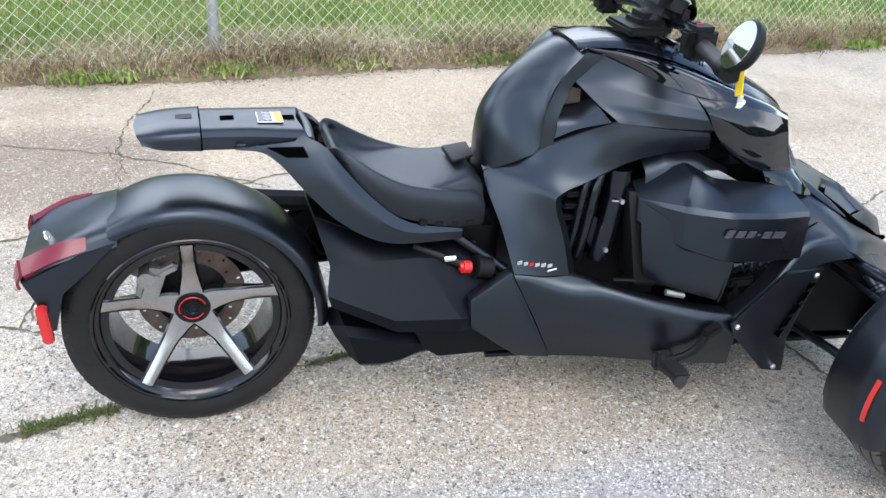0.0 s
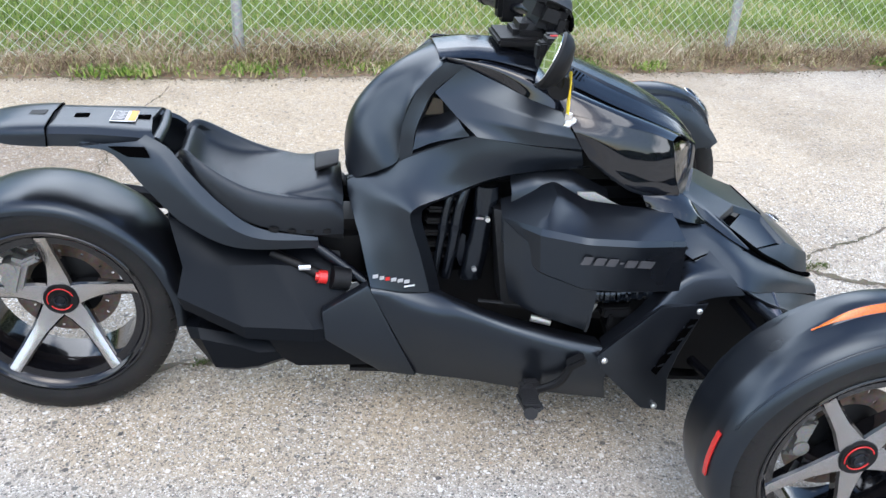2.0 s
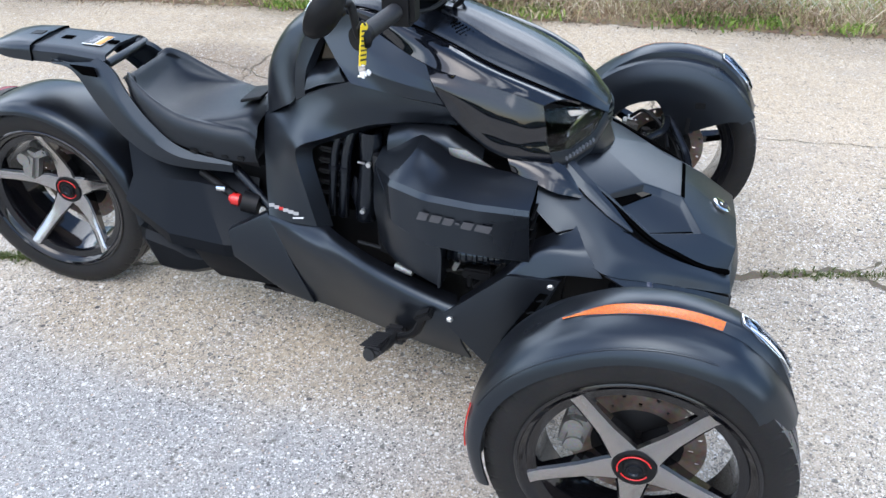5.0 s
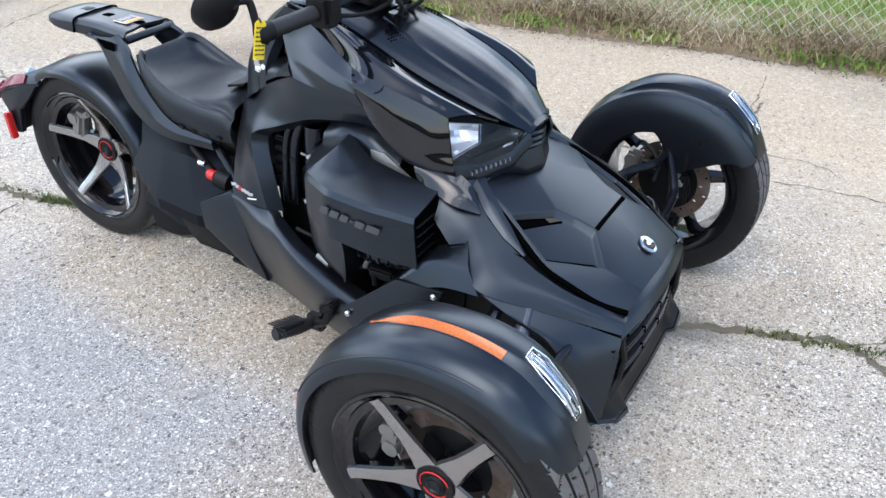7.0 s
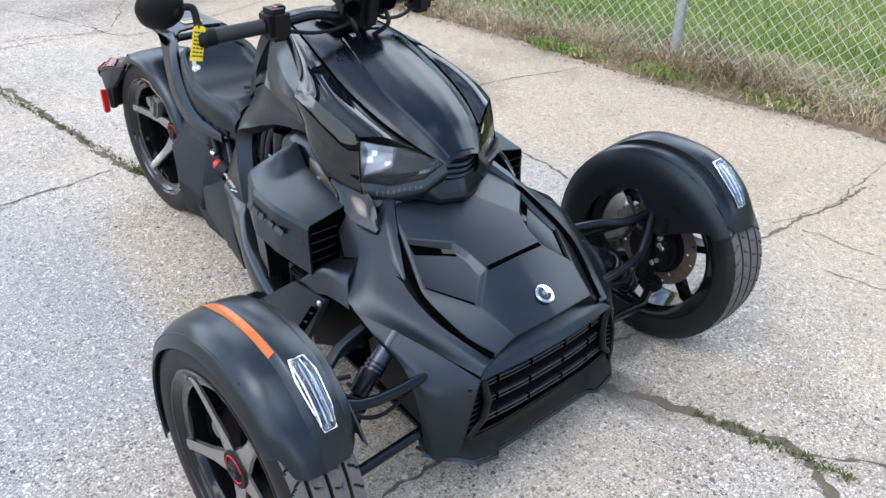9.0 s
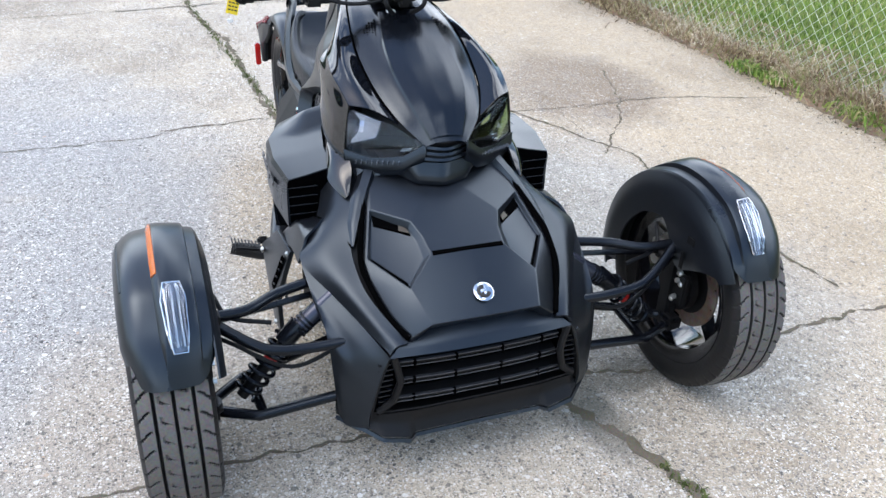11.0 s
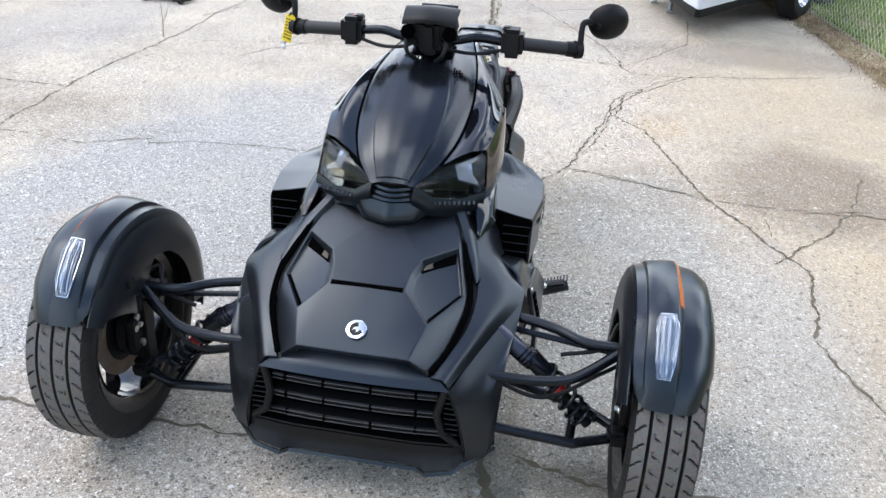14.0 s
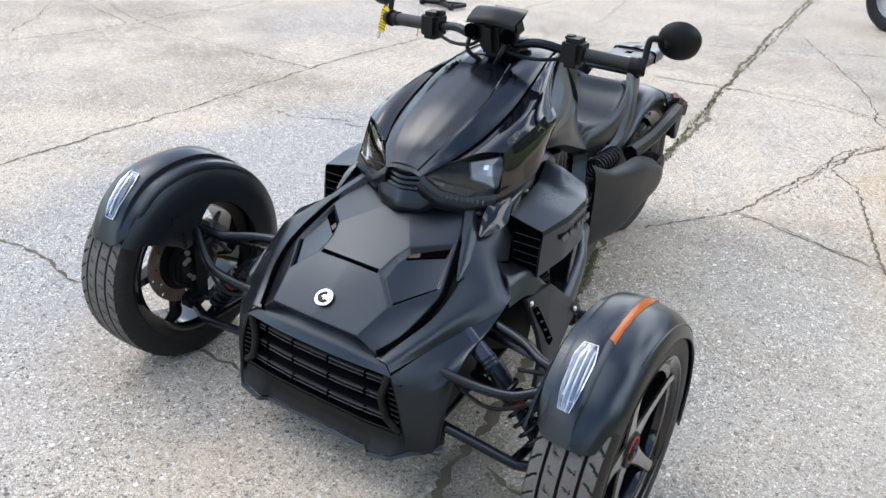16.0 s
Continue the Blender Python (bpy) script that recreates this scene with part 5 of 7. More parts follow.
for ob, s in zip(boxes, (-1, 1)):
    for i, (w, h) in enumerate(((0.022, 0.020), (0.024, 0.018), (0.022, 0.018), (0.010, 0.006), (0.024, 0.018), (0.034, 0.018))):
        x = (1.205, 1.234, 1.262, 1.283, 1.305, 1.340)[i]
        y = 0.3695 + 0.0040 * min(1.0, (x - 1.21) / 0.11) - max(0, x - 1.32) * 0.10
        bar = block((0, 0, 0), (w, 0.003, h), 0.0012)
        for v in bar.verts:
            v.co.x += 0.35 * v.co.z
        part("lettering_bar", moved(bar, Matrix.Translation((x, s * y, 0.560 - (x - 1.205) * 0.09)) @ Matrix.Rotation(radians(5), 4, "Y")), GREYPRINT, ob)
    # black plate for the shade inside the box's front end
    part("air_box_mouth", plate([(1.436, s * 0.245, 0.610), (1.436, s * 0.298, 0.598), (1.434, s * 0.349, 0.587), (1.438, s * 0.349, 0.464), (1.434, s * 0.276, 0.450)], (-0.03, 0, 0), 0), GAP_SHADE, ob)
    for i in range(5):
        part("louvre", block((1.440, s * 0.312, 0.474 + i * 0.024), (0.008, 0.070, 0.0025), 0.0005, Matrix.Rotation(radians(-25), 4, "Y")), DARK, ob)
pair("air_box_back", plate([(1.030, -0.190, 0.600), (1.064, -0.205, 0.600), (1.09, -0.255, 0.485), (1.31, -0.275, 0.430), (1.30, -0.265, 0.335), (1.055, -0.250, 0.370)], (0, 0.08, 0), 0.006), DARK, bike)
pair("air_box_lower", sheet([[(1.047, -0.224, 0.590), (1.10, -0.298, 0.560), (1.17, -0.345, 0.520), (1.240, -0.362, 0.490)], [(1.050, -0.250, 0.500), (1.10, -0.302, 0.480), (1.17, -0.342, 0.465), (1.243, -0.358, 0.455)], [(1.068, -0.262, 0.400), (1.11, -0.305, 0.392), (1.17, -0.335, 0.380), (1.238, -0.352, 0.362)], [(1.085, -0.22, 0.385), (1.12, -0.25, 0.378), (1.18, -0.27, 0.366), (1.235, -0.29, 0.352)]], 16, 14, 0.006, True, False, (1.15, 0, 0.45)), SATIN, bike, "lower half of the air box cover", sharp=20)
pair("air_box_step", plate([(1.236, -0.352, 0.362), (1.243, -0.357, 0.470), (1.243, -0.27, 0.470), (1.236, -0.27, 0.352)], (-0.006, 0, 0), 0), SATIN, bike)
duct = []
for z, x, w in ((0.645, 1.018, 0.028), (0.590, 1.015, 0.027), (0.585, 1.014, 0.024), (0.500, 1.004, 0.024), (0.495, 1.004, 0.027), (0.405, 0.992, 0.027)):
    duct.append([(x - w, -0.150, z), (x - w * 0.9, -0.168, z), (x - w * 0.3, -0.180, z), (x + w * 0.4, -0.181, z), (x + w, -0.170, z), (x + w * 1.1, -0.150, z)])
pair("engine_duct", sheet(duct, 18, 16, 0.004, True, False, (1.0, 0, 0.5)), SEMIGLOSS, bike, "shiny black upright engine duct")
# black plate that paints the recess as dark as deep shade
pair("engine_recess", plate([(0.880, -0.120, 0.640), (1.010, -0.120, 0.650), (0.990, -0.120, 0.400), (0.870, -0.120, 0.400)], (0, 0.02, 0), 0), GAP_SHADE, bike)
for x, r in ((0.915, 0.011), (0.945, 0.014)):
    pair("coolant_pipe", tube([(x + 0.030, -0.150, 0.648), (x + 0.012, -0.158, 0.590), (x, -0.160, 0.500), (x - 0.012, -0.156, 0.405)], r, 12, 20), SEMIGLOSS, bike, "black rubber coolant pipe")
    pair("pipe_clip", tube([(x + 0.006, -0.159, 0.548), (x + 0.004, -0.159, 0.536)], r + 0.0025, 12), STEEL, bike)
pair("duct_pin", tube([(0.992, -0.184, 0.574), (1.010, -0.186, 0.573)], 0.0028, 8), BARE, bike)
pair("recess_bracket", plate([(0.952, -0.150, 0.470), (0.968, -0.154, 0.520), (0.976, -0.156, 0.515), (0.978, -0.158, 0.440), (0.966, -0.156, 0.432)], (0, 0.006, 0), 0.001), STEEL, bike)
for i in range(6):
    pair("intake_rib", block((0.920 - 0.004 * i, -0.140, 0.612 - 0.030 * i), (0.070, 0.04, 0.014), 0.006, Matrix.Rotation(radians(4), 4, "Y")), DARK, bike)
pair("inner_cover", sheet([[(1.07, -0.15, 0.668), (1.12, -0.160, 0.684), (1.21, -0.165, 0.682), (1.30, -0.18, 0.640)], [(1.07, -0.19, 0.645), (1.12, -0.196, 0.664), (1.213, -0.200, 0.662), (1.30, -0.21, 0.612)], [(1.07, -0.195, 0.59), (1.12, -0.205, 0.59), (1.22, -0.21, 0.58), (1.30, -0.215, 0.56)]], 16, 8, 0.006, False, False), MATTE, bike)
pair("side_bracket", plate([(1.220, -0.205, 0.645), (1.262, -0.208, 0.645), (1.350, -0.218, 0.600), (1.345, -0.218, 0.580), (1.235, -0.213, 0.590)], (0, 0.006, 0), 0.002), BARE, bike, "bare cast bracket beside the air box")
pair("bracket_bolt", moved(lathe([(-0.004, 0.0), (-0.004, 0.007), (0.003, 0.007), (0.003, 0.0)], 10, False), Matrix.Translation((1.274, -0.2155, 0.610))), BOLT, bike)
# engine bay
part("engine_block", block((1.02, 0, 0.42), (0.42, 0.23, 0.40), 0.03), DARK, bike, "black engine block behind the side panels")
part("chassis", block((1.28, 0, 0.45), (0.36, 0.30, 0.34), 0.03), DARK, bike)
part("front_chassis", block((1.60, 0, 0.33), (0.36, 0.30, 0.28), 0.03, None, 0.7), DARK, bike)
part("under_tank", block((0.86, 0, 0.62), (0.28, 0.20, 0.36), 0.04, None, 0.6), DARK, bike)
part("rear_frame", block((0.56, 0, 0.42), (0.40, 0.16, 0.18), 0.03), DARK, bike)
part("cowl_core", block((1.22, 0, 0.73), (0.40, 0.24, 0.22), 0.04, None, 0.7), DARK, bike)
for s in (-1, 1):
    for x, z in ((1.019, 0.571), (0.996, 0.440)):
        part("engine_bolt", moved(lathe([(-0.006, 0.0), (-0.006, 0.006), (0.004, 0.006), (0.004, 0.0)], 10, False), Matrix.Translation((x, s * 0.184, z))), BOLT, bike)
    hose = tube([(1.20, s * 0.275, 0.430), (1.30, s * 0.298, 0.432), (1.42, s * 0.290, 0.440)], lambda t: 0.022 + 0.004 * (math.sin(t * 60) > 0), 14, 70)
    part("ribbed_hose", hose, SEMIGLOSS, bike, "ribbed black air hose")
    part("hose_clip", tube([(1.115, s * 0.300, 0.372), (1.160, s * 0.312, 0.365)], 0.009, 10), BARE, bike)
    part("clamp", block((1.262, s * 0.300, 0.395), (0.012, 0.010, 0.030), 0.003, Matrix.Rotation(radians(25), 4, "Y")), BARE, bike)
    part("connector", join(block((1.315, s * 0.305, 0.388), (0.070, 0.030, 0.028), 0.005), block((1.300, s * 0.322, 0.372), (0.012, 0.012, 0.030), 0.003)), DARK, bike)
    part("conduit", tube([(1.0, s * 0.24, 0.385), (1.10, s * 0.25, 0.375), (1.22, s * 0.29, 0.37), (1.33, s * 0.27, 0.40), (1.40, s * 0.22, 0.50)], 0.005, 8), DARK, bike)
pair("front_fill", plate([(1.30, -0.30, 0.34), (1.44, -0.27, 0.48), (1.52, -0.26, 0.44), (1.50, -0.26, 0.24), (1.36, -0.31, 0.20)], (0, 0.08, 0), 0.004), DARK, bike)
part("reservoir", tube([(0.66, -0.165, 0.415), (0.70, -0.16, 0.405)], 0.028, 20), DARK, bike, "black canister")
part("red_cap", join(tube([(0.628, -0.165, 0.418), (0.648, -0.163, 0.414)], 0.016, 14), tube([(0.622, -0.165, 0.419), (0.632, -0.165, 0.418)], 0.010, 10)), RED, bike, "bright red knob")
part("shock_tube", tube([(0.52, -0.11, 0.455), (0.63, -0.155, 0.42)], 0.012), DARK, bike)
part("shock_end", tube([(0.585, -0.155, 0.438), (0.612, -0.158, 0.440)], 0.009, 10), CHROME, bike)
part("frame_tube", tube([(0.62, -0.11, 0.475), (0.74, -0.165, 0.40)], 0.013), STEEL, bike)
part("shock_spring", coil((0.53, 0.170, 0.495), (0.72, 0.175, 0.500), 0.028, 0.0055, 8), DARK, bike)
letters = [(0.760, 0.4375, NAMEPRINT, 0.013), (0.775, 0.435, NAMEPRINT, 0.011), (0.788, 0.434, RED, 0.011), (0.802, 0.433, NAMEPRINT, 0.013), (0.817, 0.432, NAMEPRINT, 0.013), (0.832, 0.431, NAMEPRINT, 0.013)]
for s in (-1, 1):
    for x, z, m, w in letters:
        part("name_bar", block((x, s * (0.2040 + (x - 0.758) * 0.22), z), (w, 0.002, 0.0085), 0, Matrix.Rotation(radians(s * -16), 4, "Z") @ Matrix.Rotation(radians(3), 4, "Y")), m, bike)
    part("name_bar", block((0.838, s * 0.2240, 0.421), (0.026, 0.002, 0.0035), 0, Matrix.Rotation(radians(s * -14), 4, "Z")), WHITE, bike)
# pegs and pedal
for s in (-1, 1):
    part("foot_peg", join(tube([(1.115, s * 0.33, 0.20), (1.112, s * 0.385, 0.205), (1.092, s * 0.465, 0.225)], 0.016, 10), block((1.10, s * 0.42, 0.222), (0.045, 0.085, 0.02), 0.006, Matrix.Rotation(radians(s * 14), 4, "X")), block((1.12, s * 0.34, 0.195), (0.05, 0.03, 0.05), 0.008)), GRIP, bike, "ribbed rubber foot peg")
    for i in range(9):
        part("peg_rib", block((1.104 - 0.0016 * i, s * (0.385 + 0.0095 * i), 0.2305 + 0.0024 * i), (0.040, 0.0045, 0.004), 0.001), GRIP, bike)
part("brake_pedal", join(tube([(1.13, -0.355, 0.20), (1.18, -0.375, 0.24), (1.205, -0.38, 0.30)], 0.010, 8), block((1.208, -0.388, 0.306), (0.045, 0.03, 0.02), 0.005, Matrix.Rotation(radians(-30), 4, "Y"))), DARK, bike, "black brake pedal")

# ---- handlebar ----
bar = part("handlebar", tube([(1.098, -0.375, 0.953), (1.125, -0.22, 0.962), (1.150, -0.13, 0.975), (1.165, -0.06, 0.965), (1.165, 0.06, 0.965), (1.150, 0.13, 0.975), (1.125, 0.22, 0.962), (1.098, 0.375, 0.953)], 0.0125, 12), STEEL, bike, "black handlebar with grips and switch boxes")
for s in (-1, 1):
    part("grip", tube([(1.094, s * 0.368, 0.952), (1.120, s * 0.25, 0.961)], lambda t: 0.0178 + 0.0005 * (int(t * 40) % 2), 16, 41), GRIP, bar)
    part("bar_end", tube([(1.090, s * 0.392, 0.951), (1.094, s * 0.366, 0.952)], 0.021, 16), DARK, bar)
    part("switch_box", join(block((1.125, s * 0.222, 0.964), (0.068, 0.058, 0.076), 0.012), block((1.10, s * 0.222, 0.972), (0.03, 0.035, 0.04), 0.006), block((1.12, s * 0.205, 0.998), (0.03, 0.025, 0.014), 0.004)), DARK, bar)
    part("mirror_stem", join(tube([(1.094, s * 0.388, 0.952), (1.092, s * 0.401, 0.962), (1.084, s * 0.402, 1.006), (1.078, s * 0.408, 1.022), (1.068, s * 0.440, 1.024)], 0.0085, 10), tube([(1.098, s * 0.388, 0.952), (1.090, s * 0.404, 0.952)], 0.024, 16)), DARK, bar)
    c = Vector((1.056, s * 0.470, 1.022))
    head = moved(lathe([(-0.012, 0.0), (-0.012, 0.050), (-0.008, 0.0545), (0.004, 0.053), (0.016, 0.042), (0.024, 0.022), (0.026, 0.0)], 40, False), Matrix.Translation(c) @ Matrix.Rotation(radians(s * 12), 4, "Z") @ Matrix.Rotation(radians(24), 4, "Y") @ Matrix.Rotation(radians(-90), 4, "Z"))
    part("mirror", head, DARK, bar, "round black mirror head")
    part("mirror_neck", tube([c + Vector((0.012, 0, 0)), c + Vector((0.02, s * -0.03, -0.004))], 0.012, 10), DARK, bar)
    part("mirror_glass", moved(lathe([(-0.0135, 0.0), (-0.0135, 0.0485), (-0.012, 0.0485), (-0.012, 0.0)], 40, False), Matrix.Translation(c) @ Matrix.Rotation(radians(s * 12), 4, "Z") @ Matrix.Rotation(radians(24), 4, "Y") @ Matrix.Rotation(radians(-90), 4, "Z")), MIRROR, bar, "round mirror glass")
    part("cable", tube([(1.14, s * 0.20, 0.945), (1.165, s * 0.13, 0.935), (1.185, s * 0.06, 0.945), (1.18, s * 0.03, 0.965)], 0.005, 8), DARK, bar)
    part("cable", tube([(1.185, s * 0.055, 0.985), (1.215, s * 0.05, 0.94), (1.185, s * 0.02, 0.905)], 0.006, 8), DARK, bar)
part("red_switch", block((1.122, -0.215, 0.998), (0.022, 0.014, 0.012), 0.003), RED, bar)
pod = part("instrument_pod", join(block((1.158, 0.006, 1.006), (0.086, 0.146, 0.072), 0.022, Matrix.Rotation(radians(18), 4, "Y"), 0.86), block((1.188, 0.006, 0.976), (0.052, 0.058, 0.100), 0.016, Matrix.Rotation(radians(12), 4, "Y"), 0.9), block((1.180, -0.044, 0.984), (0.048, 0.046, 0.060), 0.016, Matrix.Rotation(radians(14), 4, "Y")), block((1.180, 0.056, 0.984), (0.048, 0.046, 0.060), 0.016, Matrix.Rotation(radians(14), 4, "Y")), block((1.12, 0.006, 0.955), (0.08, 0.09, 0.05), 0.014)), DARK, bar, "black instrument pod")
for y in (-0.050, 0.062):
    # black discs painted as the shade of the pod's hollows
    part("pod_hollow", moved(lathe([(0.0, 0.0), (0.0, 0.020), (-0.006, 0.020), (-0.006, 0.0)], 8, False), Matrix.Translation((1.2085, y, 0.988)) @ Matrix.Rotation(radians(-90), 4, "Z")), GAP_SHADE, bar)
part("pod_trim", sheet([[(1.120, -0.058, 1.040), (1.128, 0.006, 1.046), (1.120, 0.070, 1.040)], [(1.150, -0.068, 1.042), (1.170, 0.006, 1.050), (1.150, 0.080, 1.042)], [(1.196, -0.066, 1.022), (1.214, 0.006, 1.030), (1.196, 0.078, 1.022)], [(1.203, -0.068, 1.006), (1.217, 0.006, 1.016), (1.203, 0.080, 1.006)]], 18, 12, 0.004), DARK, bar, "curved black visor over the pod")
part("pod_screen", block((1.130, 0.018, 1.030), (0.05, 0.10, 0.004), 0.001, Matrix.Rotation(radians(40), 4, "Y")), GLOSS, bar)
part("steering_stem", join(tube([(1.09, 0, 0.90), (1.14, 0, 0.97)], 0.035, 14), block((1.09, 0, 0.945), (0.10, 0.13, 0.02), 0.006)), DARK, bar)

tag = tagged(new("price_tag"), "yellow card tag with writing hanging from the handlebar", "tag")
hang = Matrix.Translation((1.107, -0.400, 0.945)) @ Matrix.Rotation(radians(82), 4, "Z") @ Matrix.Rotation(radians(14), 4, "Y")
part("card", moved(plate([(-0.0145, 0, -0.038), (0.0145, 0, -0.038), (0.0145, 0, 0.036), (0.008, 0, 0.042), (-0.008, 0, 0.042), (-0.0145, 0, 0.036)], (0, 0.0012, 0), 0), hang), YELLOW, tag)
rng = random.Random(3)
for i in range(7):
    x = -0.011
    while x < 0.008:
        w = rng.uniform(0.004, 0.008)
        part("ink_bar", moved(block((x + w / 2, -0.0008, 0.027 - 0.009 * i), (w, 0.0008, 0.0034), 0, Matrix.Rotation(radians(rng.uniform(-6, 6)), 4, "Y")), hang), INK, tag)
        x += w + 0.002
part("loop", tube([(1.112, -0.394, 0.982), (1.104, -0.392, 0.990), (1.094, -0.394, 0.975)], 0.002, 6), INK, tag)
part("key_fob", join(block((1.108, -0.416, 0.893), (0.014, 0.010, 0.016), 0.004), block((1.118, -0.412, 0.896), (0.010, 0.008, 0.012), 0.003)), WHITE, tag, "small white and black key fob")
part("clip", join(block((1.106, -0.415, 0.905), (0.014, 0.006, 0.016), 0.002), tube([(1.106, -0.415, 0.900), (1.112, -0.416, 0.890), (1.098, -0.416, 0.888)], 0.002, 6)), CHROME, tag)

# ---- front suspension and mudguards ----
for s in (-1, 1):
    out = 0.017 if s > 0 else 0.0
    q = lambda x, y, z: (x, s * (y + out * min(1.0, max(0.0, (y - 0.30) / 0.25))), z)
    part("upper_arm", tube([q(1.62, 0.28, 0.425), q(1.655, 0.42, 0.418), q(1.70, 0.50, 0.415), q(1.71, 0.59, 0.418)], 0.0125, 12), STEEL, bike)
    part("upper_arm", tube([q(1.79, 0.27, 0.352), q(1.785, 0.37, 0.346), q(1.78, 0.45, 0.352), q(1.765, 0.50, 0.368), q(1.715, 0.59, 0.418)], 0.0125, 12), STEEL, bike)
    part("lower_arm", tube([q(1.80, 0.26, 0.215), q(1.785, 0.50, 0.182), q(1.74, 0.60, 0.185)], 0.0125, 12, smooth=False), STEEL, bike)
    part("lower_arm", tube([q(1.56, 0.26, 0.20), q(1.64, 0.52, 0.182), q(1.72, 0.61, 0.185)], 0.0125, 12, smooth=False), STEEL, bike)
    part("arm_link", tube([q(1.64, 0.50, 0.182), q(1.785, 0.49, 0.184)], 0.012, 10), STEEL, bike)
    part("tie_rod", tube([q(1.62, 0.28, 0.385), q(1.65, 0.60, 0.36)], 0.008, 8), STEEL, bike)
    part("brake_line", tube([q(1.76, 0.28, 0.33), q(1.78, 0.42, 0.30), q(1.74, 0.54, 0.36), q(1.70, 0.60, 0.38)], 0.005, 8), DARK, bike)
    shock = part("shock_absorber", tube([q(1.69, 0.295, 0.415), q(1.705, 0.40, 0.338), q(1.725, 0.53, 0.20)], lambda t: 0.019 if t < 0.5 else 0.014, 14, 21), DARK, bike, "coil-over shock absorber")
    part("shock_body", tube([q(1.688, 0.285, 0.424), q(1.704, 0.385, 0.348)], 0.0225, 20), SHOCKTUBE, shock, "dark anodised shock body")
    for i in range(4):
        part("shock_thread", tube([q(1.700 + 0.0016 * i, 0.364 + 0.008 * i, 0.366 - 0.0062 * i), q(1.7008 + 0.0016 * i, 0.368 + 0.008 * i, 0.3629 - 0.0062 * i)], 0.0245, 20), STEEL, shock)
    part("shock_collar", tube([q(1.703, 0.385, 0.358), q(1.710, 0.425, 0.318)], 0.023, 16), STEEL, shock)
    part("coil_spring", coil(q(1.709, 0.418, 0.326), q(1.724, 0.525, 0.205), 0.028, 0.0055, 6.5), STEEL, shock)
    part("shock_label", tube([q(1.713, 0.452, 0.288), q(1.715, 0.464, 0.274)], 0.0160, 12), RED, shock)
    part("knuckle", join(block(q(1.71, 0.605, 0.30), (0.06, 0.035, 0.24), 0.012), block(q(1.74, 0.60, 0.19), (0.06, 0.05, 0.04), 0.01), tube([q(1.709, 0.60, 0.29), q(1.709, 0.66, 0.29)], 0.045, 16), block(q(1.755, 0.605, 0.30), (0.05, 0.02, 0.10), 0.006)), DARK, bike)
    part("hub_flange", tube([q(1.709, 0.618, 0.289), q(1.709, 0.640, 0.289)], 0.075, 28), DARK, bike)
    part("ball_joint", tube([q(1.712, 0.592, 0.395), q(1.712, 0.592, 0.432)], lambda t: 0.024 - 0.008 * t, 14, 5), STEEL, bike)
    part("ball_joint", tube([q(1.735, 0.602, 0.165), q(1.735, 0.602, 0.205)], lambda t: 0.020 + 0.006 * t, 14, 5), STEEL, bike)
    part("steering_arm", join(tube([q(1.71, 0.605, 0.335), q(1.655, 0.600, 0.355)], 0.016, 10), tube([q(1.650, 0.598, 0.345), q(1.650, 0.598, 0.372)], 0.014, 10)), DARK, bike)
    part("brake_hose", tube([q(1.60, 0.640, 0.39), q(1.64, 0.575, 0.44), q(1.70, 0.54, 0.405), q(1.72, 0.45, 0.385)], 0.0055, 8), DARK, bike)
    for bx, bz in ((1.748, 0.345), (1.760, 0.318), (1.735, 0.260)):
        part("flange_bolt", moved(lathe([(-0.007, 0.0), (-0.007, 0.006), (-0.002, 0.009), (0.004, 0.009), (0.004, 0.0)], 10, False), Matrix.Translation(q(bx, 0.598, bz))), BOLT, bike)
    for bz in (0.33, 0.28):
        part("knuckle_bolt", moved(lathe([(-0.004, 0.0), (-0.004, 0.007), (0.004, 0.007), (0.004, 0.0)], 6, False), Matrix.Translation(q(1.755, 0.586, bz))), BOLT, bike)
    part("brake_caliper", join(block(q(1.592, 0.668, 0.322), (0.050, 0.062, 0.105), 0.012, Matrix.Rotation(radians(12), 4, "Y")), tube([q(1.588, 0.625, 0.345), q(1.588, 0.704, 0.345)], 0.018, 12), tube([q(1.592, 0.625, 0.300), q(1.592, 0.704, 0.300)], 0.018, 12)), BARE, bike, "cast aluminium brake caliper")

    c, cz = 1.709 - 0.2 * out, 0.289 - 0.2 * out
    guard_section = [(0.580, 0.288), (0.582, 0.299), (0.588, 0.309), (0.598, 0.3120), (0.608, 0.3140), (0.6105, 0.327), (0.618, 0.3305), (0.645, 0.3345), (0.669, 0.3365), (0.6735, 0.3345), (0.684, 0.3208), (0.692, 0.3198), (0.705, 0.3175), (0.718, 0.3148), (0.730, 0.3085), (0.740, 0.3005), (0.748, 0.2910), (0.754, 0.2790), (0.757, 0.2680)]
    guard_stations = [(31, -0.016), (45, -0.004), (65, 0.011), (90, 0.006), (115, 0.003), (140, 0.006), (160, 0.008), (180, 0.008), (198, 0.004)]

    def between(table, v):
        for (p, a), (o, b) in zip(table, table[1:]):
            if v <= o:
                break
        return a + (b - a) * (v - p) / (o - p)

    def guard_point(a, y, lift=0.0, edge=False):
        """A point of the guard's outer skin at the angle a and the distance y from the middle of the vehicle."""
        r = between(guard_section, y)
        rise = min(1.0, max(0.0, (132 - a) / 34)) * min(1.0, max(0.0, (a - 31) / 26))
        base = 0.3140 + (0.321 - 0.3140) * (y - 0.608) / 0.074
        if 0.608 < y < 0.682:
            r = base + (r - base) * rise * rise * (3 - 2 * rise)
        front = min(1.0, max(0.0, (50 - a) / 19)) if edge else 0.0
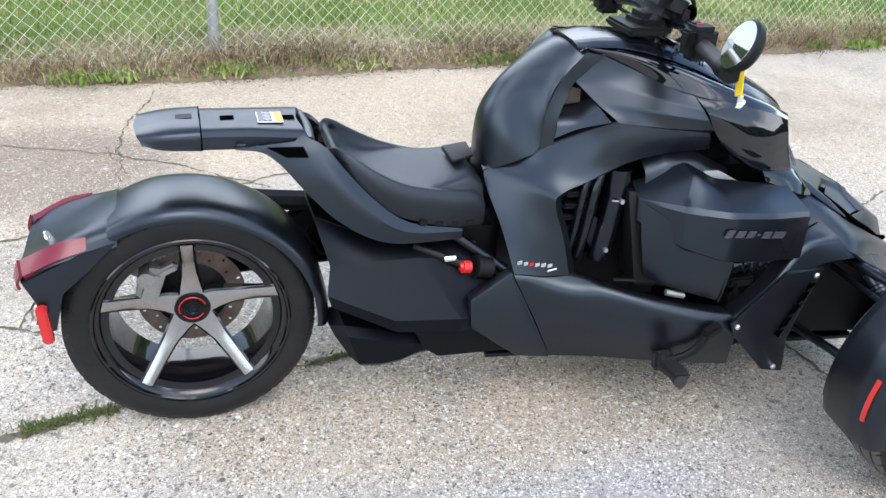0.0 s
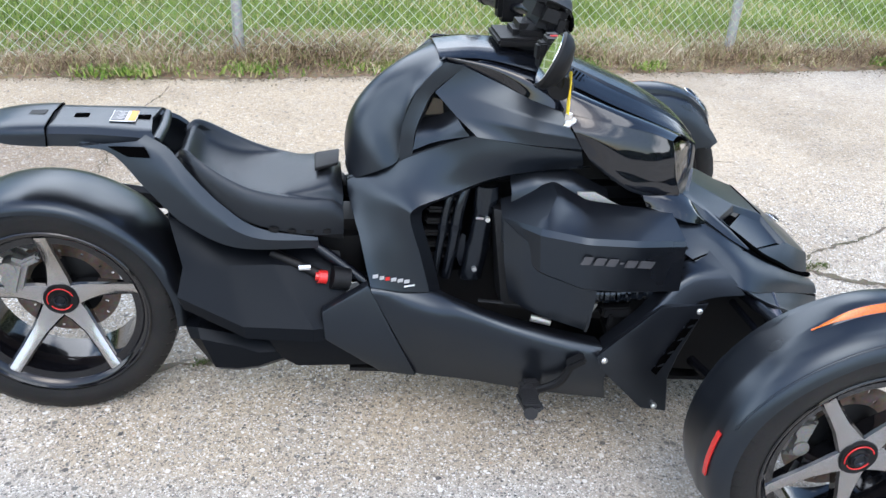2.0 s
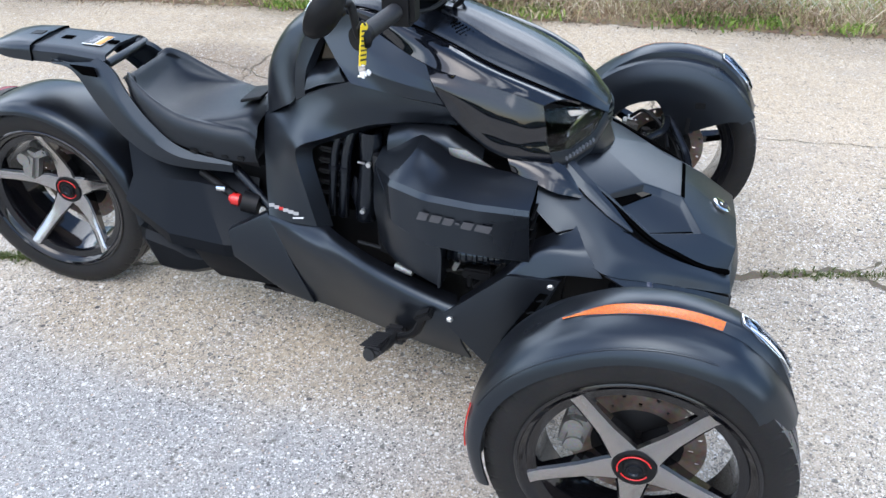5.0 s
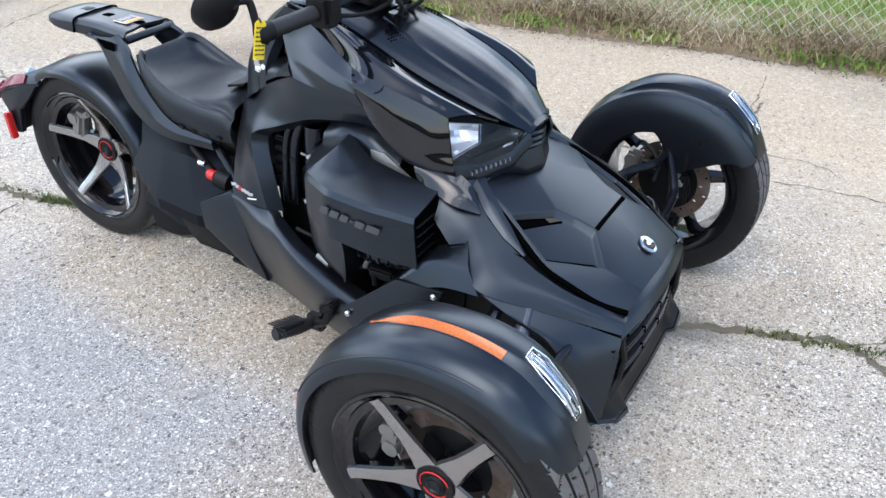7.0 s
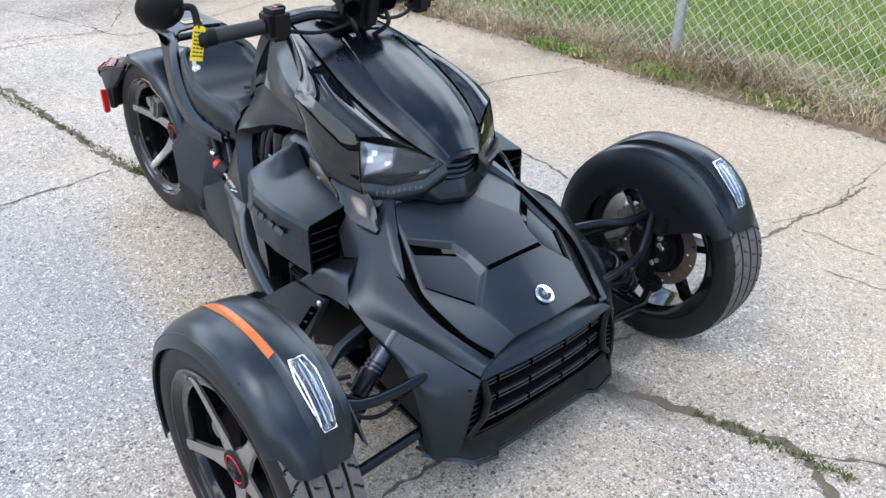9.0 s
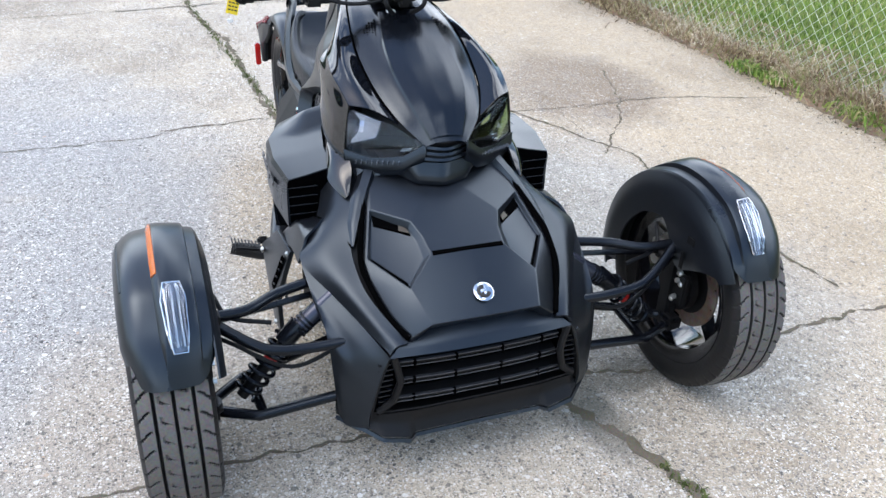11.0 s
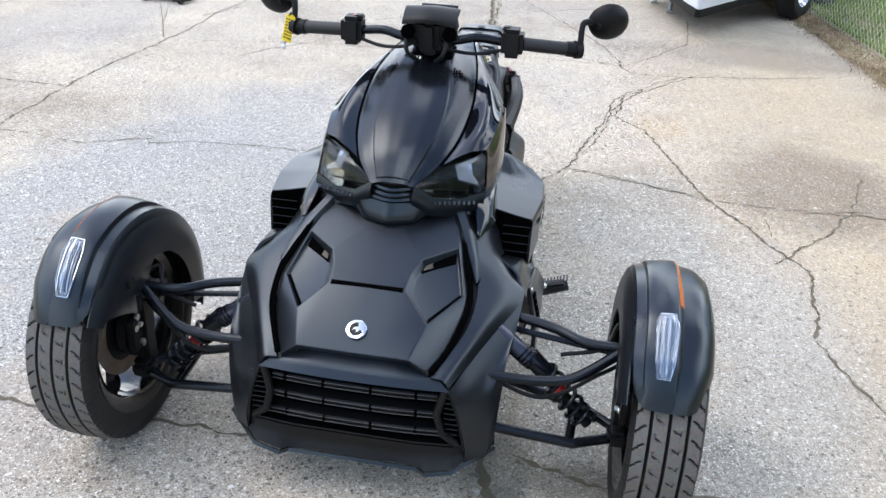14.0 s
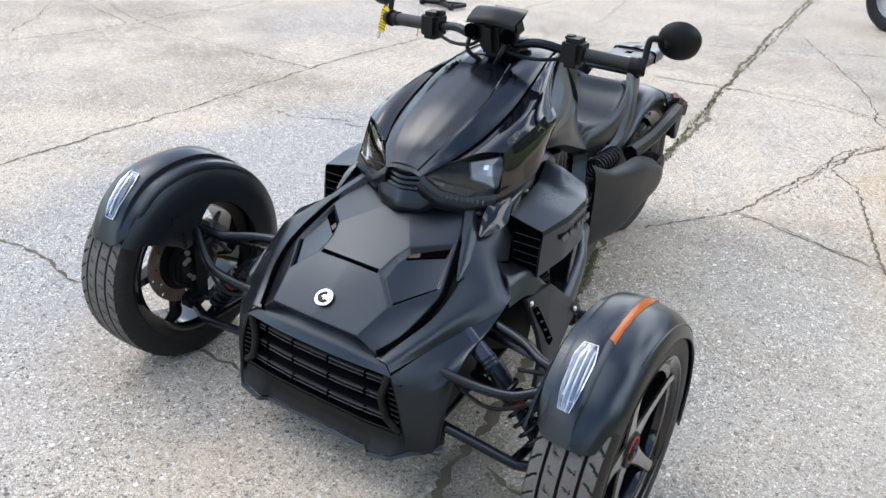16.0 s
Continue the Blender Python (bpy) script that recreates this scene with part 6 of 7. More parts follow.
        bend = 11 * max(0.0, (0.625 - y) / 0.045) ** 2 + 7 * max(0.0, (y - 0.712) / 0.045) ** 2
        yy = y - front * 0.010 * (1 if y > 0.675 else -0.6)
        flare = min(1.0, max(0.0, (a - 120) / 40)) * max(0.0, (y - 0.705) / 0.052)
        r += between(guard_stations, a) + lift + 0.012 * flare * flare * (3 - 2 * flare if flare < 1 else 1)
        a = radians(a + front * bend)
        return Vector((c + r * math.cos(a), s * (yy + out), cz + r * math.sin(a)))

    skin = [[guard_point(31 + 167 * i / 71, y, 0.0, True) for i in range(72)] for y, _ in guard_section]
    guard = part("front_mudguard", shell(skin, 0.005, (c, s * (0.675 + out), cz)), SATIN, bike, "satin black front mudguard", sharp=30)
    part("guard_crease", tube([guard_point(a, 0.742 + 0.004 * math.sin((a - 60) / 30), 0.0005) for a in range(70, 165, 6)], 0.0022, 6), SATIN, guard)
    part("side_reflector", sheet([[guard_point(a, y, 0.002) for a in (165, 171, 178, 184)] for y in (0.714, 0.725)], 8, 3, 0.003), REFLECT, guard, "red side reflector strip")
    amber_rows = []
    for k in range(4):
        row = []
        for i in range(24):
            a = 71 + 48 * i / 23
            tip = min(1.0, (119 - a) / 14)
            top, low = guard_point(a, 0.6735, 0.0012), guard_point(a, 0.6840, 0.0018)
            centre = low.lerp(top, 0.62)
            row.append(centre.lerp(low.lerp(top, k / 3), 0.12 + 0.88 * tip) + Vector((0, s * 0.0012 * (k in (1, 2)), 0)))
        amber_rows.append(row)
    part("amber_marker", shell(amber_rows, 0.003, (c, s * 0.60, cz)), AMBER, guard, "long amber marker lens")
    inner_edge, outer_edge = ((66, 0.634), (61, 0.627), (49, 0.630), (43, 0.636)), ((66, 0.664), (60, 0.672), (49, 0.668), (43, 0.661))
    house = part("position_lamp", sheet([[guard_point(a, y, 0.002) for a, y in inner_edge], [guard_point(a, y, 0.002) for a, y in outer_edge]], 16, 6, 0.004, False), LAMPGREY, guard, "clear position lamp with ribbed chrome reflector")
    part("lamp_rim", tube([guard_point(a, y, 0.0045) for a, y in (*inner_edge, *outer_edge[::-1], inner_edge[0])], 0.0016, 6, smooth=False, n=33), CHROME, house)
    for i in range(6):
        y = 0.6345 + 0.0058 * i
        part("lamp_rib", tube([guard_point(a, y, 0.004) for a in (64, 58, 51, 45)], 0.0021, 6), SILVER if i % 2 else LAMPGREY, house)
    lens = sheet([[guard_point(a, y0, 0.003) for a, y0 in inner_edge], [guard_point(a, 0.649, 0.010) for a in (65, 60, 50, 44)], [guard_point(a, y1, 0.003) for a, y1 in outer_edge]], 16, 10, 0.002)
    part("lens", lens, CLEAR, house)
    # liner on the inner side, with a tongue that hangs down in front of the knuckle
    reach = [(32, 0.262), (36, 0.255), (46, 0.150), (56, 0.085), (78, 0.080), (90, 0.130), (100, 0.196), (125, 0.205), (192, 0.215)]
    liner = []
    for k in range(13):
        row = []
        for a in range(32, 193, 3):
            r0 = 0.302 + (0.012 if a > 110 else 0.0) * min(1.0, (a - 110) / 40)
            r1 = between(reach, a)
            r = r0 + (r1 - r0) * k / 12
            depth = min(1.0, (r0 - r) / 0.05)
            row.append(Vector((c + r * math.cos(radians(a)), s * (out + 0.585 - 0.015 * math.sin(depth * math.pi / 2) + 0.022 * max(0.0, (0.20 - r) / 0.12)), cz + r * math.sin(radians(a)))))
        liner.append(row)
    part("inner_guard", shell(liner, 0.004), MATTE, guard, "smooth black inner wall of the mudguard")
    part("liner_clip", block(q(1.80, 0.567, 0.475), (0.030, 0.006, 0.022), 0.002), DARK, guard)
    part("liner_rib", block(q(1.772, 0.572, 0.405), (0.012, 0.006, 0.05), 0.002), DARK, guard)


part("rear_caliper", join(block((-0.088, -0.035, 0.372), (0.050, 0.045, 0.095), 0.012, Matrix.Rotation(radians(20), 4, "Y")), tube([(-0.095, -0.062, 0.395), (-0.095, -0.02, 0.395)], 0.020, 14), block((-0.050, -0.035, 0.408), (0.055, 0.03, 0.020), 0.006, Matrix.Rotation(radians(-25), 4, "Y"))), BARE, bike, "cast aluminium rear brake caliper")

# ---- fence ----
fence = tagged(new("chain_link_fence"), "galvanised chain-link fence on round posts along the grass", "fence")
for x, y in FENCE:
    bm = join(tube([(x, y, 0.0), (x, y, 1.55)], 0.030, 16), tube([(x, y, 1.55), (x, y, 1.58)], lambda t: 0.033 * (1 - 0.6 * t), 16, 4))
    part("post", bm, GALV, fence)
part("top_rail", tube([(x, y, 1.53) for x, y in FENCE], 0.021, 10, smooth=False, n=8), GALV, fence)


def wire_net(x0, x1, z0, z1, pitch, r):
    """Zigzag wires of a chain-link net, woven: each wire runs up through the net from diamond to diamond."""
    verts, faces = [], []

    def bar(p, q):
        d = (q - p).normalized()
        s1 = Vector((-d.z, 0, d.x)) if abs(d.y) < 0.5 else d.orthogonal()
        s2 = d.cross(s1)
        i = len(verts)
        for e in (p, q):
            for k in range(4):
                a = math.pi / 2 * k
                verts.append(e + (s1 * math.cos(a) + s2 * math.sin(a)) * r)
        for k in range(4):
            faces.append((i + k, i + (k + 1) % 4, i + 4 + (k + 1) % 4, i + 4 + k))

    n = int((x1 - x0) / pitch)
    m = int((z1 - z0) / pitch)
    for i in range(n):
        x = x0 + i * pitch
        for j in range(2 * m):
            z = z0 + j * pitch / 2
            a, b = (x, x + pitch / 2) if j % 2 == 0 else (x + pitch / 2, x)
            off = 0.002
            bar(Vector((a, along(FENCE, a) - 0.034 + off * (j % 2), z)), Vector((b, along(FENCE, b) - 0.034 - off * (j % 2), z + pitch / 2)))
            a2, b2 = (x + pitch, x + pitch / 2) if j % 2 == 0 else (x + pitch / 2, x + pitch)
            bar(Vector((a2, along(FENCE, a2) - 0.034 - off * (j % 2), z)), Vector((b2, along(FENCE, b2) - 0.034 + off * (j % 2), z + pitch / 2)))
    me = bpy.data.meshes.new("net")
    me.from_pydata(verts, [], faces)
    me.materials.append(WIRE)
    return me


net = new("wire_net", wire_net(-6.5, 6.5, 0.06, 1.30, 0.072, 0.0016))
net.parent = fence
tagged(net, "woven galvanised wire net", kind="stuff")


# ---- grass ----
def blades(name, count, place, height, width, lean, mat, seed, label):
    """Loose blades, each a bent two-piece strip. place(rng) gives x, y, z."""
    rng = random.Random(seed)
    verts, faces = [], []
    for _ in range(count):
        x, y, z = place(rng)
        h, a, w = height(rng), rng.uniform(0, 2 * math.pi), width * rng.uniform(0.6, 1.4)
        dx, dy = math.cos(a), math.sin(a)
        b = rng.uniform(0, 2 * math.pi)
        l = lean * h * rng.uniform(0.3, 1.0)
        lx, ly = math.cos(b) * l, math.sin(b) * l
        i = len(verts)
        verts += [(x - dx * w, y - dy * w, z), (x + dx * w, y + dy * w, z), (x + lx * 0.35 - dx * w * 0.8, y + ly * 0.35 - dy * w * 0.8, z + h * 0.6), (x + lx * 0.35 + dx * w * 0.8, y + ly * 0.35 + dy * w * 0.8, z + h * 0.6), (x + lx, y + ly, z + h * (1 if lean < 1 else 0.7))]
        faces += [(i, i + 1, i + 3, i + 2), (i + 2, i + 3, i + 4)]
    me = bpy.data.meshes.new(name)
    me.from_pydata(verts, [], faces)
    me.materials.append(mat)
    return tagged(new(name, me), label, "grass", kind="stuff")


def leaf_material(name, stops):
    m = bpy.data.materials.new(name)
    m.use_nodes = True
    n, l = m.node_tree.nodes, m.node_tree.links
    g = n.new("ShaderNodeNewGeometry")
    r = n.new("ShaderNodeValToRGB")
    r.color_ramp.elements.remove(r.color_ramp.elements[0])
    for i, (at, c) in enumerate(stops):
        e = r.color_ramp.elements[0] if i == 0 else r.color_ramp.elements.new(at)
        e.position, e.color = at, (*c, 1)
    co, drift, mixed = n.new("ShaderNodeTexCoord"), n.new("ShaderNodeTexNoise"), n.new("ShaderNodeMath")
    drift.inputs["Scale"].default_value, drift.inputs["Detail"].default_value = 1.3, 4
    l.new(co.outputs["Object"], drift.inputs["Vector"])
    spread, shift = n.new("ShaderNodeMath"), n.new("ShaderNodeMath")
    spread.operation, spread.inputs[1].default_value, spread.inputs[2].default_value = "MULTIPLY_ADD", 1.8, -0.9
    l.new(drift.outputs["Fac"], spread.inputs[0])
    shift.operation, shift.inputs[1].default_value = "MULTIPLY", 0.95
    l.new(g.outputs["Random Per Island"], shift.inputs[0])
    mixed.operation, mixed.use_clamp = "ADD", True
    l.new(shift.outputs[0], mixed.inputs[0])
    l.new(spread.outputs[0], mixed.inputs[1])
    l.new(mixed.outputs[0], r.inputs[0])
    l.new(r.outputs[0], n["Principled BSDF"].inputs["Base Color"])
    n["Principled BSDF"].inputs["Roughness"].default_value = 0.6
    n["Principled BSDF"].inputs["Specular IOR Level"].default_value = 0.25
    return m


GRASS = leaf_material("lawn_blades", [(0.0, (0.085, 0.150, 0.022)), (0.45, (0.185, 0.285, 0.045)), (0.75, (0.28, 0.345, 0.085)), (0.9, (0.42, 0.36, 0.17)), (1.0, (0.52, 0.44, 0.27))])
STRAW = leaf_material("dead_stalks", [(0.0, (0.13, 0.09, 0.055)), (0.35, (0.30, 0.21, 0.13)), (0.6, (0.40, 0.30, 0.19)), (0.8, (0.30, 0.31, 0.12)), (0.9, (0.50, 0.41, 0.27)), (1.0, (0.68, 0.60, 0.46))])
WEED = leaf_material("crack_weeds", [(0.0, (0.05, 0.075, 0.018)), (0.6, (0.10, 0.13, 0.035)), (1.0, (0.17, 0.15, 0.07))])


def lawn_place(rng):
    x = rng.uniform(-6.0, 7.0)
    d = 0.05 + 5.5 * rng.random() ** 1.7
    return x, along(FENCE, x) + d, 0.03 + d * 0.0145


def verge_place(rng):
    x = rng.uniform(-6.0, 7.0)
    a, b = along(KERB_LINE, x), along(FENCE, x) + 0.30 + 0.22 * math.sin(x * 2.7) * math.sin(x * 1.1 + 0.5)
    u = rng.random() ** 0.75
    return x, a + 0.02 + (b - a) * u, 0.003 + 0.03 * u


lawn_grass = blades("lawn_grass", 90000, lawn_place, lambda r: r.uniform(0.02, 0.075), 0.0032, 0.9, GRASS, 7, "short green lawn grass behind the fence")
dead_grass = blades("dead_grass", 75000, verge_place, lambda r: r.uniform(0.008, 0.055), 0.0024, 3.0, STRAW, 8, "matted dead brown grass stalks along the fence")
blades("verge_grass", 9000, lambda r: (lambda p: (p[0], p[1] + (0.16 if p[0] > -1.5 else 0.36), p[2]))(verge_place(r)), lambda r: r.uniform(0.03, 0.12), 0.003, 0.7, GRASS, 9, "green grass tufts growing through the dead stalks")
blades("leaf_litter", 2600, verge_place, lambda r: r.uniform(0.008, 0.022), 0.010, 2.2, STRAW, 11, "dry curled leaves lying on the verge")
straw_heap = blades("straw_heap", 16000, lambda r: (lambda x: (x, along(FENCE, x) - 0.02 + r.gauss(0.0, 0.12), 0.025 + 0.05 * r.random() * max(0.0, math.sin(x * 3.3) * math.sin(x * 1.3 + 1))))(-3.0 + 7.5 * r.random()), lambda r: r.uniform(0.02, 0.11), 0.0026, 1.8, STRAW, 15, "heap of dry straw against the foot of the fence")
clump_at = random.Random(31)
CLUMPS = [(x, along(FENCE, x) + clump_at.uniform(-0.30, 0.10), clump_at.uniform(0.04, 0.13)) for x in (-0.6 + 7.6 * clump_at.random() for _ in range(46))]


def clump_place(rng):
    x, y, r = rng.choice(CLUMPS)
    return x + rng.gauss(0, r), y + rng.gauss(0, r * 0.6), 0.02


verge_weeds = blades("verge_weeds", 4800, clump_place, lambda r: r.uniform(0.02, 0.07), 0.0055, 1.1, GRASS, 17, "low clumps of green weeds between the dead stalks")
blades("dry_stalks", 2200, lambda r: (lambda p: (p[0], along(FENCE, p[0]) + r.gauss(-0.05, 0.10), 0.03))(clump_place(r)), lambda r: r.uniform(0.10, 0.26), 0.0020, 2.2, STRAW, 18, "long bleached stalks tangled at the fence")
twigs = blades("fallen_twigs", 700, verge_place, lambda r: r.uniform(0.03, 0.07), 0.0022, 5.0, STRAW, 13, "thin dry twigs strewn over the verge")
crumbs = blades("soil_crumbs", 5000, lambda r: (lambda p: (p[0], along(KERB_LINE, p[0]) + r.gauss(0.0, 0.05), 0.002))(verge_place(r)), lambda r: r.uniform(0.003, 0.010), 0.0035, 1.6, leaf_material("soil_crumbs", [(0.0, (0.07, 0.06, 0.045)), (0.7, (0.22, 0.18, 0.12)), (1.0, (0.42, 0.36, 0.27))]), 14, "crumbs of soil and leaf bits spilt on the concrete")


# ---- cracks in the concrete ----
def crack(points, width, seed):
    """A dirt-filled crack: a ragged ribbon that wanders about the line."""
    rng = random.Random(seed)
    line = []
    for (x0, y0), (x1, y1) in zip(points, points[1:]):
        n = max(2, int(math.hypot(x1 - x0, y1 - y0) / 0.020))
        for i in range(n):
            line.append((x0 + (x1 - x0) * i / n, y0 + (y1 - y0) * i / n))
    line.append(points[-1])
    bm, prev, wob = bmesh.new(), None, 0.0
    for i, (x, y) in enumerate(line):
        j = min(i, len(line) - 2)
        dx, dy = line[j + 1][0] - line[j][0], line[j + 1][1] - line[j][1]
        d = math.hypot(dx, dy) or 1
        nx, ny = -dy / d, dx / d
        wob = wob * 0.85 + rng.uniform(-1, 1) * 0.009
        w = width * rng.uniform(0.15, 1.7) / 2 * (1.0 if width > 0.02 else 0.7)
        a = bm.verts.new((x + nx * (wob + w), y + ny * (wob + w), 0.002))
        b = bm.verts.new((x + nx * (wob - w * rng.uniform(0.5, 1.3)), y + ny * (wob - w), 0.002))
        if prev:
            bm.faces.new((prev[0], a, b, prev[1]))
        prev = (a, b)
    return bm


MAIN = [(-9.0, -0.75), (-6.58, -0.60), (-5.23, -0.50), (-4.5, -0.47), (-3.84, -0.37), (-3.3, -0.36), (-2.88, -0.28), (-2.4, -0.27), (-2.05, -0.20), (-1.74, -0.12), (-1.22, -0.11), (-0.47, -0.06), (0.28, 0.08), (0.83, 0.20), (1.68, 0.30), (2.01, 0.42), (2.31, 0.50), (2.46, 0.40), (2.9, 0.30)]
CRACKS = [(MAIN, 0.022), ([(2.31, 0.5), (2.48, 0.63), (3.2, 0.9)], 0.014), ([(-0.4, -0.6), (-0.47, -0.12)], 0.010), ([(1.62, 1.60), (1.65, 1.74), (1.68, 1.90), (1.69, 2.09), (1.67, 2.35), (1.65, 2.55)], 0.005),
          ([(-1.82, 0.70), (-1.4, 0.64), (-1.18, 0.81), (-0.33, 1.04), (0.11, 1.25), (0.34, 1.37), (0.85, 1.30), (1.13, 1.39), (1.51, 1.5)], 0.012), ([(-0.24, -1.65), (-0.33, -1.44), (-0.37, -0.58)], 0.008),
          ([(-0.45, 0.40), (-0.43, 0.62), (-0.27, 1.09), (-0.26, 1.86)], 0.008), ([(-2.26, -2.35), (-2.42, -1.68), (-2.6, -0.17), (-2.56, 0.76)], 0.009), ([(-1.82, 0.7), (-2.55, 1.29)], 0.009),
          ([(1.70, 0.93), (1.65, 1.41), (1.70, 2.2)], 0.013), ([(1.65, 0.37), (1.72, 0.57), (1.70, 0.93)], 0.014), ([(1.69, -1.9), (1.67, -1.47), (1.74, -0.93), (1.72, -0.6), (1.73, -0.31), (1.70, 0.25)], 0.012),
          ([(2.4, -2.4), (1.25, -2.43), (-0.25, -2.48), (-1.41, -2.56), (-2.2, -2.53), (-6.0, -2.6)], 0.012), ([(-0.2, -2.45), (-0.16, -1.95), (-0.3, -1.66)], 0.009), ([(-0.04, 0.15), (-0.48, 0.41), (-1.48, 0.63), (-2.01, 0.83)], 0.011),
          ([(-0.48, 0.41), (-0.3, 1.06)], 0.008), ([(-1.38, -5.24), (-1.06, -4.34), (-0.96, -3.32), (-0.99, -2.56)], 0.010), ([(-0.74, 1.84), (-0.24, 1.68), (0.32, 1.27)], 0.010), ([(-0.32, 1.78), (-0.22, 1.47)], 0.007), ([(-2.66, 0.78), (-3.4, 1.2), (-4.4, 1.3)], 0.01)]
FINE_CRACKS = [([(-0.01, -4.5), (-0.48, -4.35), (-0.81, -4.38), (-1.03, -4.31), (-1.42, -4.44), (-2.0, -4.35), (-3.2, -4.3)], 0.012), ([(-1.24, -5.36), (-1.1, -4.87), (-0.96, -4.38)], 0.010), ([(-0.1, -4.57), (-0.3, -4.75), (-0.63, -4.98), (-1.0, -5.4)], 0.010),
               ([(-3.4, -1.3), (-3.79, -0.86), (-3.88, -0.56), (-4.06, -0.29), (-4.26, 0.03), (-4.6, 0.48)], 0.012), ([(-4.82, -1.14), (-4.87, -0.84), (-5.18, -0.56)], 0.012)]
FINE_CRACKS += [([(-2.77, 0.7), (-2.52, 0.7), (-2.38, 0.79), (-2.42, 1.19), (-2.51, 1.53), (-2.78, 2.25)], 0.009), ([(-2.42, 1.11), (-1.92, 0.75), (-1.74, 0.66), (-1.32, 0.61), (-0.91, 0.55), (-0.72, 0.49)], 0.009), ([(-1.9, -1.91), (-2.18, -1.77), (-2.49, -1.54), (-2.91, -1.48), (-3.23, -1.4)], 0.010),
                ([(1.71, 1.63), (1.84, 1.66), (1.99, 1.66), (2.1, 1.63), (2.13, 1.58)], 0.005), ([(1.92, 1.42), (2.05, 1.44), (2.2, 1.45), (2.6, 1.46)], 0.005), ([(-0.19, 1.31), (-0.03, 1.28), (0.06, 1.29)], 0.006), ([(-2.5, -0.76), (-2.53, -0.57), (-2.59, -0.27)], 0.008)]
FINE_CRACKS += [([(-0.27, 1.7), (-0.26, 2.0), (-0.12, 2.5)], 0.008), ([(-2.55, -0.25), (-2.74, 0.07), (-2.72, 0.33), (-2.56, 0.76)], 0.009), ([(-3.01, -2.63), (-3.58, -2.44), (-4.1, -2.26), (-3.96, -1.79), (-5.28, -2.06)], 0.009), ([(-5.23, -0.41), (-3.39, 0.46), (-2.67, 0.71)], 0.009)]
for i, (pts, w) in enumerate(CRACKS + FINE_CRACKS):
    tagged(part("crack", crack(pts, w * 1.25, 20 + i), SOIL, ground), kind="structure")
weed_spots = [((-2.4, -0.24), (-0.3, -0.03), 1000), ((-7.0, -0.58), (-2.4, -0.24), 1000), ((2.05, 0.43), (2.45, 0.52), 500), ((0.27, 0.07), (0.85, 0.2), 500), ((-0.42, -0.05), (-0.2, -0.01), 900)]


def weed_place(rng):
    (x0, y0), (x1, y1), _ = rng.choices(weed_spots, [w[2] for w in weed_spots])[0]
    u = rng.random()
    k = abs(math.sin(u * 23 + x0 * 7)) ** 2
    return x0 + (x1 - x0) * u, y0 + (y1 - y0) * u + rng.gauss(0, 0.004 + 0.014 * k), 0.001


crack_weeds = blades("crack_weeds", 2900, weed_place, lambda r: r.uniform(0.006, 0.022), 0.0022, 1.2, WEED, 12, "low moss and weeds growing in the concrete cracks")


# ---- things at the far edge of the yard ----
WHITE_PANEL = material("white_trailer_skin", (0.72, 0.74, 0.78), 0.35, grain=0.15, scale=30, patch=0.3, patch_scale=3)
CORNER, ALONG, BACK = Vector((-3.46, 1.26, 0)), Vector((-0.85, 0.527, 0)), Vector((-0.975, -0.22, 0))
trailer = tagged(new("trailer"), "white box trailer with an amber marker parked on the concrete", "trailer")
foot = [CORNER + BACK * 0.06, CORNER + ALONG * 0.06, CORNER + ALONG * 3.0, CORNER + ALONG * 3.0 + BACK * 1.7, CORNER + BACK * 1.7]
part("box_body", plate([p + Vector((0, 0, 0.25)) for p in foot], (0, 0, 1.75), 0.03), WHITE_PANEL, trailer)
part("chassis_rail", plate([p + (Vector((-3.9, 1.3, 0)) - p) * 0.06 + Vector((0, 0, 0.19)) for p in foot], (0, 0, 0.06), 0.005), DARK, trailer)
part("amber_marker", plate([CORNER + ALONG * k + Vector((0.006, 0.009, z)) for k, z in ((0.16, 0.33), (0.30, 0.33), (0.30, 0.385), (0.16, 0.385))], (-0.008, -0.012, 0), 0.002), AMBER, trailer, "small amber marker lamp")
for k in (1.72, 2.45):
    c = CORNER + ALONG * k + Vector((0.06, 0.09, 0.31))
    turn = Matrix.Translation(c) @ Matrix.Rotation(math.atan2(ALONG.y, ALONG.x), 4, "Z")
    part("trailer_tyre", moved(lathe([(-0.09, 0.19), (-0.10, 0.22), (-0.095, 0.28), (-0.06, 0.31), (0.06, 0.31), (0.095, 0.28), (0.10, 0.22), (0.09, 0.19)], 48), turn), RUBBER, trailer, "black trailer tyre")
    part("trailer_rim", moved(lathe([(-0.085, 0.0), (-0.08, 0.07), (-0.06, 0.10), (-0.05, 0.17), (-0.088, 0.19), (0.06, 0.19), (0.06, 0.0)], 40, False), turn), CHROME, trailer, "bright steel rim")
jack = tagged(new("trailer_stand"), "grey steel tripod stand beside the trailer", "stand")
for x, y in ((-4.66, 1.16), (-5.12, 1.04), (-5.05, 1.32)):
    part("leg", tube([(-4.93, 1.16, 0.45), (x, y, 0.03)], 0.018, 8), GALV, jack)
    part("foot", block((x, y, 0.014), (0.07, 0.07, 0.012), 0.003), GALV, jack)
part("post", tube([(-4.93, 1.16, 0.30), (-4.93, 1.16, 0.95)], 0.035, 12), GALV, jack)
spare = tagged(new("parked_wheel"), "black car tyre with a grey rim standing at the yard edge", "wheel")
turn = Matrix.Translation((-5.80, 0.38, 0.32)) @ Matrix.Rotation(radians(65), 4, "Z")
